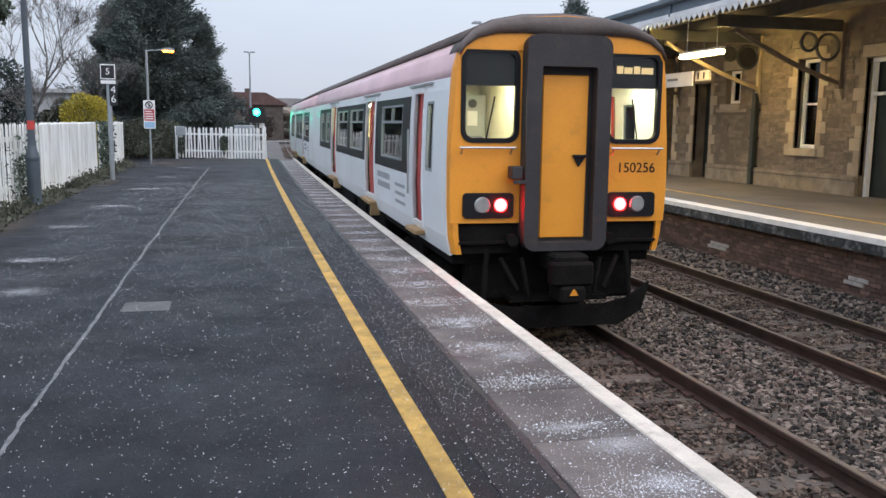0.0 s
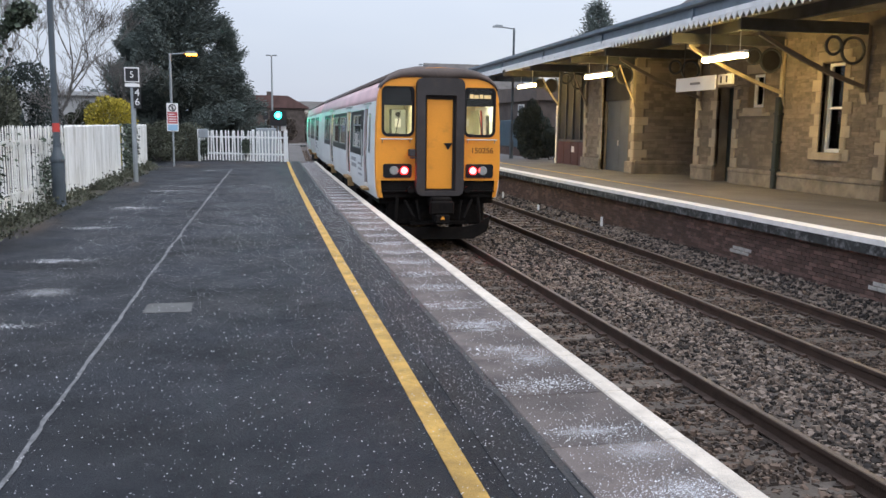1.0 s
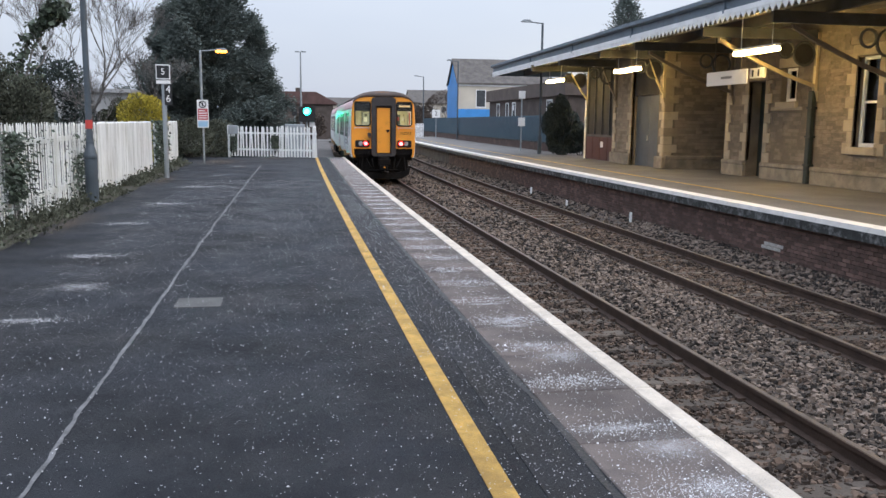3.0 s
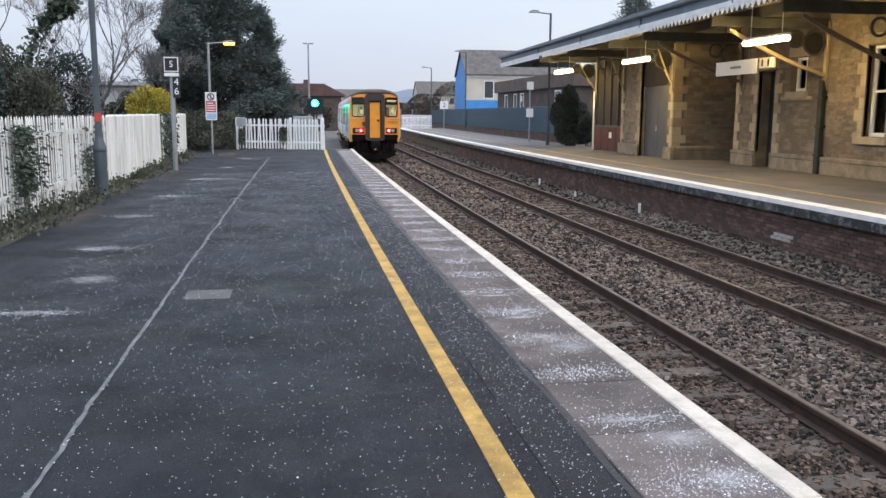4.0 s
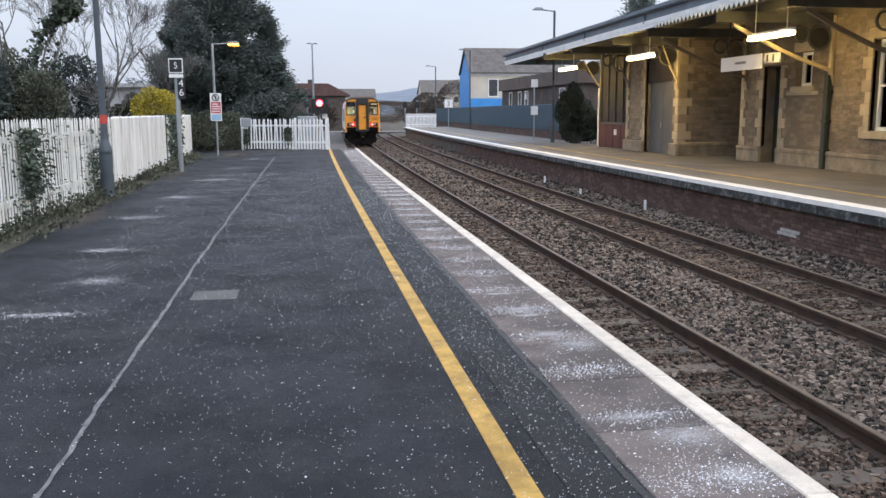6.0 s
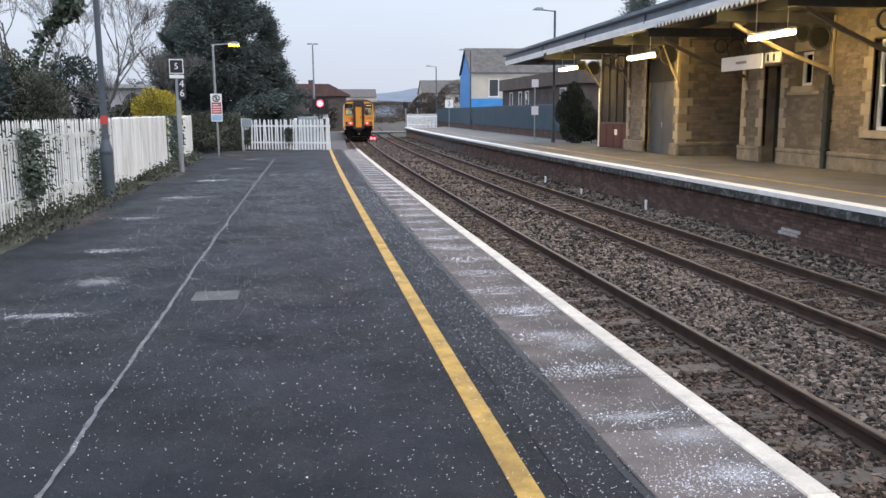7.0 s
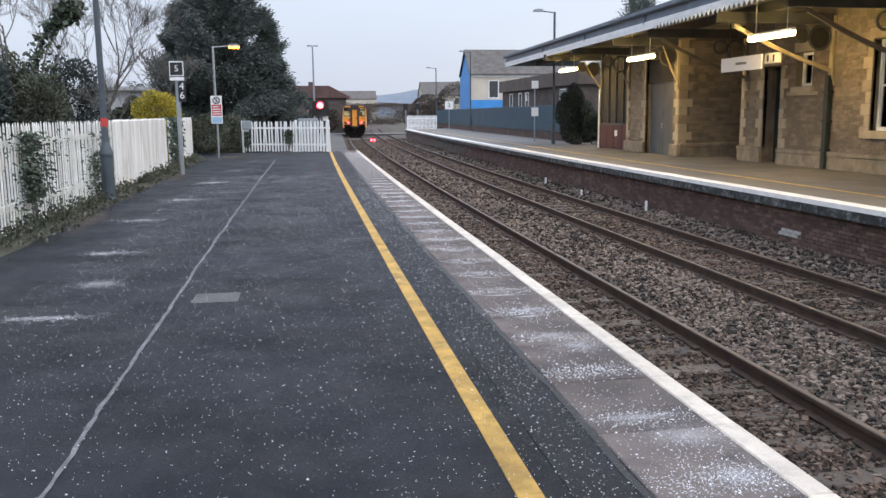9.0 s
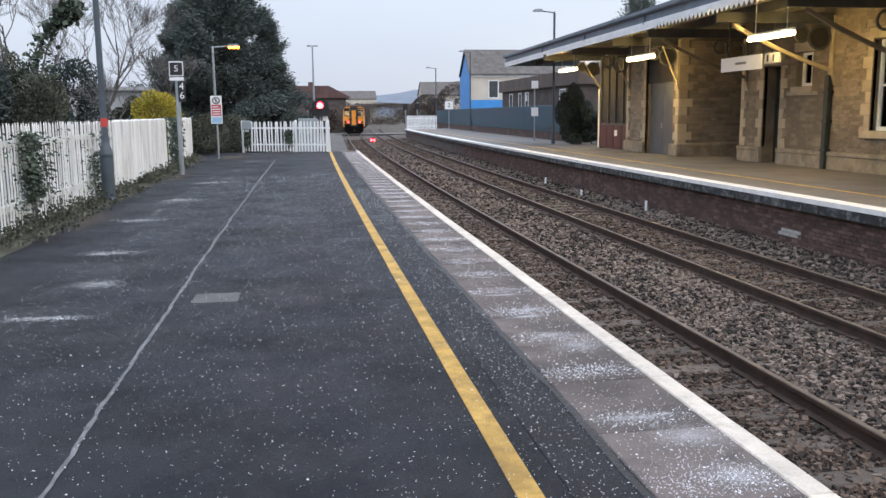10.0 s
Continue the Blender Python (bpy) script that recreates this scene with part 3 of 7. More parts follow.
def salt_dust():
    """Thin films of crushed salt: a streak on each slab and patches on the tarmac."""
    m = dust_material((0.66, 0.66, 0.67), 0.5)
    streak = dust_material((0.74, 0.74, 0.75), 0.8)
    faint = dust_material((0.26, 0.27, 0.29), 0.14)
    litter = dust_material((0.12, 0.09, 0.065), 0.8)
    rnd = random.Random(77)
    patches = []
    for i in range(42):
        y = 3.965 + 0.842 * (i - 1) + rnd.uniform(0.1, 0.3)
        if i < 9 and i not in (1, 3, 4, 6, 8):
            continue
        thin = i >= 9
        patches.append((1.74 + bend(y) + rnd.uniform(-0.05, 0.05), y, rnd.uniform(0.36, 0.5), rnd.uniform(0.09, 0.13) if thin else rnd.uniform(0.12, 0.2)))
        if i in (1, 3):
            patches.append((1.88 + bend(y), y - 0.3, 0.36, 0.3))
    patches += [(-2.35, 10.6, 0.3, 0.14), (-2.15, 7.2, 0.5, 0.1), (-2.3, 5.6, 0.35, 0.13), (-2.0, 8.6, 0.45, 0.35), (-2.6, 13.9, 0.4, 0.2), (-2.4, 17.2, 0.4, 0.25), (-2.3, 21.5, 0.45, 0.4), (-2.0, 26.0, 0.5, 0.6), (-1.7, 31.0, 0.5, 0.8), (1.9, 3.35, 0.3, 0.25)]
    films = [(p, m) for p in patches]
    for i in range(3, 42):
        y = 3.965 + 0.842 * i - 0.03
        films.append(((1.76 + bend(y) + rnd.uniform(-0.04, 0.04), y, rnd.uniform(0.27, 0.36), rnd.uniform(0.05, 0.075) * (1 + i / 30)), streak))
    films += [(q, faint) for q in ((-2.2, 9.5, 0.9, 0.9), (-2.6, 7.2, 0.9, 0.7), (-1.9, 12.5, 0.9, 1.3), (-2.5, 16.0, 0.9, 2.0), (-0.3, 14.0, 1.1, 3.0), (-1.8, 22.0, 1.4, 4.0), (0.1, 22.0, 1.2, 5.0), (-2.7, 5.2, 0.7, 0.6))]
    films += [(q, litter) for q in ((-3.3, 24.0, 0.5, 4.0), (-2.6, 34.5, 1.6, 3.8), (-0.6, 37.5, 1.8, 1.4), (-3.35, 14.0, 0.45, 3.0))]
    for (x, y, a, b), kind_ in films:
        bm = B()
        vs = [bm.verts.new((x + a * math.cos(2 * math.pi * k / 20), y + b * math.sin(2 * math.pi * k / 20), 0.0125 if kind_ == streak else 0.011 if kind_ == m else 0.0095 if kind_ == faint else 0.0085)) for k in range(20)]
        bm.faces.new(vs)
        if kind_ == litter:
            tagged(part("leaf_litter", bm, kind_), "thin brown film of leaf litter on the tarmac", "litter", "litter patches")
        else:
            tagged(part("salt_dust", bm, kind_), "thin white film of crushed salt on the platform", "salt", "salt patches")


def far_platform():
    ys = span(-8, 96, 2.0)
    bm = B()
    strip(bm, [FAR_EDGE + 0.36, 30, 30, FAR_EDGE + 0.36], [0, 0, -1.35, -1.35], ys)
    plat = tagged(part("platform_far", bm, M_FLOOR_FAR), "worn grey far platform beneath the canopy", "platform", kind="structure")
    bm = B()
    strip(bm, [FAR_EDGE, FAR_EDGE + 0.36, FAR_EDGE + 0.36, FAR_EDGE], [0.006, 0.006, -0.085, -0.085], ys)
    part("white_edge", bm, M_FAR_WHITE, plat, "white painted platform edge")
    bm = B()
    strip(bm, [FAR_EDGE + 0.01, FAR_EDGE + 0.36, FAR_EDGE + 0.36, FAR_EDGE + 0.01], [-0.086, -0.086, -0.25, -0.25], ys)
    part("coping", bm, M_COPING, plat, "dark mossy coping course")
    bm = B()
    strip(bm, [FAR_EDGE + 1.53, FAR_EDGE + 1.62, FAR_EDGE + 1.62, FAR_EDGE + 1.53], [0.005, 0.005, -0.01, -0.01], ys)
    part("yellow_line", bm, M_YELLOW_LINE, plat, "worn yellow safety line")
    bm = B()
    strip(bm, [FAR_EDGE + 0.19, FAR_EDGE + 0.36, FAR_EDGE + 0.36, FAR_EDGE + 0.19], [-0.25, -0.25, -1.35, -1.35], ys)
    part("wall_core", bm, M_MORTAR, plat)
    return plat


def far_wall_bricks(plat):
    bm = B()
    box(bm, 0, 0.04, 0.006, 0.219, 0.005, 0.07)
    me = mesh_of("brick", bm)
    me.materials.append(M_BRICK)
    rnd = random.Random(8)
    rest_v, rest_f = [], []
    count = 0
    for i in range(190):
        for c in range(10):
            y = 10.5 + i * 0.225 + (0.1125 if c % 2 else 0)
            z = -0.253 - 0.075 * (c + 1)
            x = FAR_EDGE + 0.165 + bend(y) + rnd.uniform(-0.005, 0.005)
            if y < 17.2 and count < 300:
                shared("brick", me, plat, pose(x, y, z, 0, 0, -math.degrees(BEND * y)))
                count += 1
            else:
                o = len(rest_v)
                for dx, dy, dz in ((0, .006, .005), (.04, .006, .005), (.04, .219, .005), (0, .219, .005), (0, .006, .07), (.04, .006, .07), (.04, .219, .07), (0, .219, .07)):
                    rest_v.append((x + dx, y + dy, z + dz))
                rest_f += [tuple(o + k for k in f) for f in ((3, 2, 1, 0), (4, 5, 6, 7), (0, 1, 5, 4), (1, 2, 6, 5), (2, 3, 7, 6), (3, 0, 4, 7))]
    me2 = bpy.data.meshes.new("brickwork")
    me2.from_pydata(rest_v, [], rest_f)
    me2.materials.append(M_BRICK)
    ob = new("brickwork", me2)
    ob.parent = plat
    tagged(ob, kind="stuff")


# ---- the train ----
HALF = [(1.335, 1.02), (1.385, 1.25), (1.405, 1.75), (1.40, 2.1), (1.385, 2.65), (1.365, 2.98), (1.34, 3.22), (1.29, 3.40), (1.23, 3.52), (1.08, 3.66), (0.85, 3.76), (0.5, 3.83), (0.0, 3.86)]
CAR = 19.74


def body_x(z):
    return float(np.interp(z, [p[1] for p in HALF[:6]], [p[0] for p in HALF[:6]]))


def side_panels(bm, sgn, cuts, y0, y1):
    """The body side from sill to cantrail with its openings left out."""
    ys = sorted({y0, y1, *[v for c in cuts for v in c[:2]]})
    zs = sorted({1.02, 1.25, 1.75, 2.1, 2.65, 2.98, *[v for c in cuts for v in c[2:4]]})
    for a, b in zip(ys, ys[1:]):
        for lo, hi in zip(zs, zs[1:]):
            if any(c[0] <= a and b <= c[1] and c[2] <= lo and hi <= c[3] for c in cuts):
                continue
            q = [bm.verts.new((sgn * body_x(z), y, z)) for y, z in ((a, lo), (b, lo), (b, hi), (a, hi))]
            bm.faces.new(q if sgn > 0 else q[::-1])


def roof_sheet(bm, profile, y0, y1):
    full = [(x, z) for x, z in profile] + [(-x, z) for x, z in profile[-2::-1]]
    a = [bm.verts.new((x, y0, z)) for x, z in full]
    b = [bm.verts.new((x, y1, z)) for x, z in full]
    for i in range(len(full) - 1):
        bm.faces.new((a[i], b[i], b[i + 1], a[i + 1])[::-1])


def solid(ob, t=0.03):
    md = ob.modifiers.new("thickness", "SOLIDIFY")
    md.thickness, md.offset = t, -1
    return ob


DOORS = [(5.85, 6.95), (12.62, 13.82)]


def plate(bm, sgn, y0, y1, z0, z1, out, thick):
    """A flat panel that follows the body side between two heights."""
    zs = [z0] + [z for z in (1.25, 1.75, 2.1, 2.65, 2.98) if z0 < z < z1] + [z1]
    for lo, hi in zip(zs, zs[1:]):
        v = []
        for d in (out, out - thick):
            for y, z in ((y0, lo), (y1, lo), (y1, hi), (y0, hi)):
                v.append(bm.verts.new((sgn * (body_x(z) + d), y, z)))
        for f in ((0, 1, 2, 3), (7, 6, 5, 4), (0, 4, 5, 1), (1, 5, 6, 2), (2, 6, 7, 3), (3, 7, 4, 0)):
            bm.faces.new([v[i] for i in f] if sgn > 0 else [v[i] for i in f[::-1]])


def carriage(cab_at_rear, label):
    """One coach in its own space: rail level, rear end at y = 0, running towards +y."""
    car = thing("train_carriage", label, "train carriage", "train coaches")
    end = 0.12 if cab_at_rear else 0.0
    cuts = []
    windows, bands = [], []
    for a, b, n in ((2.42, 5.70, 1), (7.12, 12.45, 2), (14.0, 17.4, 2)):
        w = (b - a) / n
        bands.append((a, b))
        for i in range(n):
            windows.append((a + i * w + 0.28, a + (i + 1) * w - 0.28, 2.02, 2.86))
    if cab_at_rear:
        windows[0] = (3.0, 5.0, 2.02, 2.86)
    cuts += windows
    cuts += [(a, b, 1.25, 2.98) for a, b in DOORS]
    cab_doors = [(1.5, 2.12)] if cab_at_rear else []
    cuts += [(a, b, 1.25, 2.98) for a, b in cab_doors]
    if cab_at_rear:
        cuts.append((0.88, 1.26, 1.98, 2.86))
    for sgn in (-1, 1):
        bm = B()
        side_panels(bm, sgn, cuts, end, CAR)
        q = [bm.verts.new((sgn * x, y, z)) for x, y, z in ((1.365, end, 2.98), (1.365, CAR, 2.98), (1.345, CAR, 3.12), (1.345, end, 3.12))]
        bm.faces.new(q if sgn > 0 else q[::-1])
        bmesh.ops.remove_doubles(bm, verts=bm.verts[:], dist=1e-4)
        solid(part("body_side", bm, M_TRAIN_GREY, car), 0.04)
        for a, b in bands:
            bm = B()
            inside = [w for w in windows if a <= w[0] and w[1] <= b]
            edges = [a] + [v for w in inside for v in w[:2]] + [b]
            for i in range(0, len(edges), 2):
                plate(bm, sgn, edges[i], edges[i + 1], 1.86, 2.96, 0.006, 0.02)
            for w in inside:
                plate(bm, sgn, w[0], w[1], 1.86, 2.02, 0.006, 0.02)
                plate(bm, sgn, w[0], w[1], 2.86, 2.96, 0.006, 0.02)
            bmesh.ops.remove_doubles(bm, verts=bm.verts[:], dist=1e-4)
            band = part("window_band", bm, M_TRAIN_BLACK, car, "black glazing band")
            for w in inside:
                bm = B()
                plate(bm, sgn, w[0], w[1], 2.02, 2.86, -0.02, 0.006)
                part("window_pane", bm, M_TRAIN_GLASS, band).visible_shadow = False
                bm = B()
                for y0, y1, z0, z1 in ((w[0], w[1], 2.02, 2.05), (w[0], w[1], 2.83, 2.86), (w[0], w[0] + .03, 2.05, 2.83), (w[1] - .03, w[1], 2.05, 2.83), (w[0], w[1], 2.58, 2.62), ((w[0] + w[1]) / 2 - .02, (w[0] + w[1]) / 2 + .02, 2.62, 2.83)):
                    plate(bm, sgn, y0, y1, z0, z1, 0.008, 0.03)
                part("window_frame", bm, M_GREY_POST, band, "thin grey metal window frame")
        for a, b in DOORS:
            mid = (a + b) / 2
            for y0, y1 in ((a, mid - 0.01), (mid + 0.01, b)):
                bm = B()
                plate(bm, sgn, y0, y1, 1.22, 2.05, -0.07, 0.03)
                plate(bm, sgn, y0, y0 + 0.13, 2.05, 2.98, -0.07, 0.03)
                plate(bm, sgn, y1 - 0.13, y1, 2.05, 2.98, -0.07, 0.03)
                plate(bm, sgn, y0 + 0.13, y1 - 0.13, 2.8, 2.98, -0.07, 0.03)
                leaf = part("door_leaf", bm, M_DOOR_RED, car, "bright red sliding door leaf")
                bm = B()
                plate(bm, sgn, y0 + 0.13, y1 - 0.13, 2.05, 2.8, -0.08, 0.008)
                part("door_pane", bm, M_TRAIN_GLASS, leaf).visible_shadow = False
            bm = B()
            for y0, y1, z0, z1 in ((a - 0.07, a, 1.2, 3.04), (b, b + 0.07, 1.2, 3.04), (a, b, 2.98, 3.04)):
                plate(bm, sgn, y0, y1, z0, z1, 0.012, 0.05)
            part("door_frame", bm, M_TRAIN_GREY, car)
            bm = B()
            box(bm, min(sgn * 1.25, sgn * 1.5), max(sgn * 1.25, sgn * 1.5), a - 0.05, b + 0.05, 1.10, 1.16, 0.01)
            box(bm, min(sgn * 1.28, sgn * 1.46), max(sgn * 1.28, sgn * 1.46), a - 0.05, a + 0.1, 0.9, 1.1)
            part("step_board", bm, M_STEP, car, "tan door step board")
        for a, b in cab_doors:
            bm = B()
            plate(bm, sgn, a, b, 1.22, 2.98, -0.06, 0.03)
            part("cab_door", bm, M_DOOR_RED, car, "dark red inset cab door")
            bm = B()
            plate(bm, sgn, a, b, 1.22, 2.98, -0.10, 0.02)
            part("door_lining", bm, M_INTERIOR, car)
            bm = B()
            for y0, y1, z0, z1 in ((a - 0.06, a, 1.2, 3.04), (b, b + 0.06, 1.2, 3.04), (a, b, 2.98, 3.04)):
                plate(bm, sgn, y0, y1, z0, z1, 0.012, 0.05)
            part("door_frame", bm, M_TRAIN_GREY, car)
            bm = B()
            rod(bm, (sgn * (body_x(2.0) + 0.05), b + 0.11, 1.6), (sgn * (body_x(2.0) + 0.05), b + 0.11, 2.5), 0.016, seg=8)
            part("handrail", bm, M_STEEL, car)
            bm = B()
            box(bm, min(sgn * 1.25, sgn * 1.5), max(sgn * 1.25, sgn * 1.5), a - 0.05, b + 0.05, 1.10, 1.16, 0.01)
            part("step_board", bm, M_STEP, car, "tan door step board")
        if cab_at_rear:
            bm = B()
            plate(bm, sgn, 0.88, 1.26, 1.98, 2.86, -0.02, 0.006)
            part("window_pane", bm, M_TRAIN_GLASS, car).visible_shadow = False
            bm = B()
            for y0, y1, z0, z1 in ((0.88, 1.26, 1.98, 2.01), (0.88, 1.26, 2.83, 2.86), (0.88, 0.91, 2.01, 2.83), (1.23, 1.26, 2.01, 2.83)):
                plate(bm, sgn, y0, y1, z0, z1, 0.006, 0.03)
            part("window_frame", bm, M_GREY_POST, car, "thin grey metal window frame")
        # grab rail over the doors, livery band, lettering bars
        for a, b in DOORS + cab_doors:
            bm = B()
            plate(bm, sgn, a - 0.5, b + 0.4, 3.075, 3.10, 0.02, 0.03)
            part("drip_strip", bm, M_STEEL, car)
        bm = B()
        for k in range(2):
            plate(bm, sgn, 4.1, 5.4, 1.50 + 0.16 * k, 1.60 + 0.16 * k, 0.004, 0.004)
        for k in range(3):
            plate(bm, sgn, 2.75, 3.6, 1.36 + 0.13 * k, 1.41 + 0.13 * k, 0.004, 0.004)
        part("lettering", bm, material("grey lettering", (0.34, 0.36, 0.38), 0.5, 0, 0.1, 3, 40, 0), car, "faint grey operator lettering as bars")
    # roof in two colours
    for sgn in (-1, 1):
        bm = B()
        rows = [(1.345, 3.12), (1.34, 3.22), (1.29, 3.40), (1.23, 3.52)]
        for (xa, za), (xb, zb) in zip(rows, rows[1:]):
            q = [bm.verts.new((sgn * x, y, z)) for x, y, z in ((xa, end, za), (xa, CAR, za), (xb, CAR, zb), (xb, end, zb))]
            bm.faces.new(q if sgn > 0 else q[::-1])
        bmesh.ops.remove_doubles(bm, verts=bm.verts[:], dist=1e-4)
        solid(part("roof_band", bm, M_TRAIN_RED, car, "faded pinkish red band below the roof", smooth=True), 0.03)
    bm = B()
    roof_sheet(bm, HALF[8:], end + 0.02, CAR)
    bm.normal_update()
    solid(part("roof", bm, M_TRAIN_ROOF, car, "grimy dark grey arched roof", smooth=True), 0.03)
    for y in (3.2, 7.5, 12.2, 16.6, 18.6):
        bm = B()
        box(bm, -0.4, 0.4, y - 0.3, y + 0.3, 3.80, 3.92, 0.03)
        part("roof_vent", bm, M_TRAIN_ROOF, car)
    # floor, ceiling lights, inner walls, seats
    bm = B()
    box(bm, -1.33, 1.33, end + 0.05, CAR, 1.05, 1.15)
    part("floor_pan", bm, M_UNDER, car)
    bm = B()
    box(bm, -1.25, 1.25, end + 0.3, CAR - 0.05, 3.12, 3.15)
    part("ceiling_panel", bm, M_INTERIOR, car)
    for y0, y1 in ((2.2, 9.5), (10.0, 19.4)):
        bm = B()
        box(bm, -0.12, 0.12, y0, y1, 3.085, 3.115)
        part("strip_light", bm, M_INT_LIGHT, car, "lit interior strip light")
    for y in ([2.3] if cab_at_rear else [0.05]) + [19.65]:
        bm = B()
        box(bm, -1.33, -0.4, y, y + 0.04, 1.15, 3.12)
        box(bm, 0.4, 1.33, y, y + 0.04, 1.15, 3.12)
        box(bm, -0.4, 0.4, y, y + 0.04, 2.85, 3.12)
        part("bulkhead", bm, M_INTERIOR, car)
    for y in [2.7 + 0.86 * i for i in range(19)]:
        if any(a - 0.5 < y < b + 0.3 for a, b in DOORS) or y > 18.8:
            continue
        for sgn in (-1, 1):
            bm = B()
            box(bm, min(sgn * .35, sgn * 1.25), max(sgn * .35, sgn * 1.25), y, y + 0.42, 1.4, 1.58, 0.04)
            box(bm, min(sgn * .35, sgn * 1.25), max(sgn * .35, sgn * 1.25), y, y + 0.1, 1.58, 2.25, 0.04)
            part("seat", bm, M_SEAT, car)
    # underframe: boxes, bogies, wheels
    for k, (y0, y1, x0, x1, z0) in enumerate(((5.2, 7.4, 0.5, 1.3, 0.38), (7.8, 9.2, 0.6, 1.28, 0.45), (9.6, 12.0, 0.4, 1.3, 0.35), (12.3, 14.0, 0.6, 1.28, 0.45))):
        for sgn in (-1, 1):
            bm = B()
            box(bm, min(sgn * x0, sgn * x1), max(sgn * x0, sgn * x1), y0, y1, z0, 1.04, 0.04)
            part("equipment_case", bm, M_UNDER, car, "grimy underfloor equipment case")
    bm = B()
    box(bm, -1.28, 1.28, end + 0.1, CAR, 0.9, 1.05, 0.01)
    part("underframe", bm, M_UNDER, car)
    for yb in (2.87, CAR - 2.87):
        bm = B()
        for sgn in (-1, 1):
            box(bm, min(sgn * 0.92, sgn * 1.08), max(sgn * 0.92, sgn * 1.08), yb - 1.7, yb + 1.7, 0.45, 0.68, 0.04)
            box(bm, min(sgn * 0.9, sgn * 1.15), max(sgn * 0.9, sgn * 1.15), yb - 0.35, yb + 0.35, 0.55, 0.92, 0.05)
            for d in (-1.3, 1.3):
                box(bm, min(sgn * 0.94, sgn * 1.16), max(sgn * 0.94, sgn * 1.16), yb + d - 0.16, yb + d + 0.16, 0.3, 0.6, 0.04)
        box(bm, -0.95, 0.95, yb - 0.3, yb + 0.3, 0.4, 0.9, 0.03)
        bogie = part("bogie", bm, M_UNDER, car, "grimy dark bogie frame")
        for d in (-1.3, 1.3):
            for sgn in (-1, 1):
                bm = B()
                rod(bm, (sgn * 0.70, yb + d, 0.42), (sgn * 0.82, yb + d, 0.42), 0.42, 0.42, 28)
                rod(bm, (sgn * 0.66, yb + d, 0.42), (sgn * 0.70, yb + d, 0.42), 0.45, 0.45, 28)
                rod(bm, (sgn * 0.82, yb + d, 0.42), (sgn * 0.90, yb + d, 0.42), 0.12, 0.1, 12)
                part("wheel", bm, M_UNDER, bogie)
    # inner end
    y = CAR if cab_at_rear else 0.0
    bm = B()
    box(bm, -1.36, -0.45, y - 0.03, y + 0.01, 1.02, 3.1)
    box(bm, 0.45, 1.36, y - 0.03, y + 0.01, 1.02, 3.1)
    prism(bm, [(-1.33, 3.1), (1.33, 3.1), (1.27, 3.40), (1.06, 3.62), (0.5, 3.79), (-0.5, 3.79), (-1.06, 3.62), (-1.27, 3.40)], "y", y - 0.03, y + 0.01)
    part("end_wall", bm, M_TRAIN_GREY, car)
    if not cab_at_rear:
        bm = B()
        box(bm, -1.36, 1.36, CAR - 0.03, CAR + 0.01, 1.02, 3.1)
        prism(bm, [(-1.33, 3.1), (1.33, 3.1), (1.27, 3.40), (1.06, 3.62), (0.5, 3.79), (-0.5, 3.79), (-1.06, 3.62), (-1.27, 3.40)], "y", CAR - 0.03, CAR + 0.01)
        part("cab_front", bm, M_TRAIN_YELLOW, car)
        bm = B()
        for x0, x1, z0, z1 in ((-0.62, -0.5, 1.2, 3.4), (0.5, 0.62, 1.2, 3.4), (-0.5, 0.5, 3.3, 3.4)):
            box(bm, x0, x1, -0.28, 0.02, z0, z1)
        part("gangway_bellows", bm, M_GANGWAY, car)
    else:
        cab_end(car)
    return car


def round_rect(x0, x1, z0, z1, r, n=5):
    pts = []
    for cx, cz, a0 in ((x1 - r, z0 + r, -90), (x1 - r, z1 - r, 0), (x0 + r, z1 - r, 90), (x0 + r, z0 + r, 180)):
        for i in range(n + 1):
            a = radians(a0 + 90 * i / n)
            pts.append((cx + r * math.cos(a), cz + r * math.sin(a)))
    return pts


def framed(bm, outer, inner, y0, y1):
    """A flat frame between two outlines of equal count, y0 its face, y1 its back."""
    n = len(outer)
    ring = [[bm.verts.new((x, y, z)) for x, z in o] for o, y in ((outer, y0), (inner, y0), (inner, y1), (outer, y1))]
    for a, b in ((0, 1), (1, 2), (2, 3), (3, 0)):
        for i in range(n):
            j = (i + 1) % n
            bm.faces.new((ring[a][i], ring[a][j], ring[b][j], ring[b][i]))
    bmesh.ops.recalc_face_normals(bm, faces=bm.faces[:])


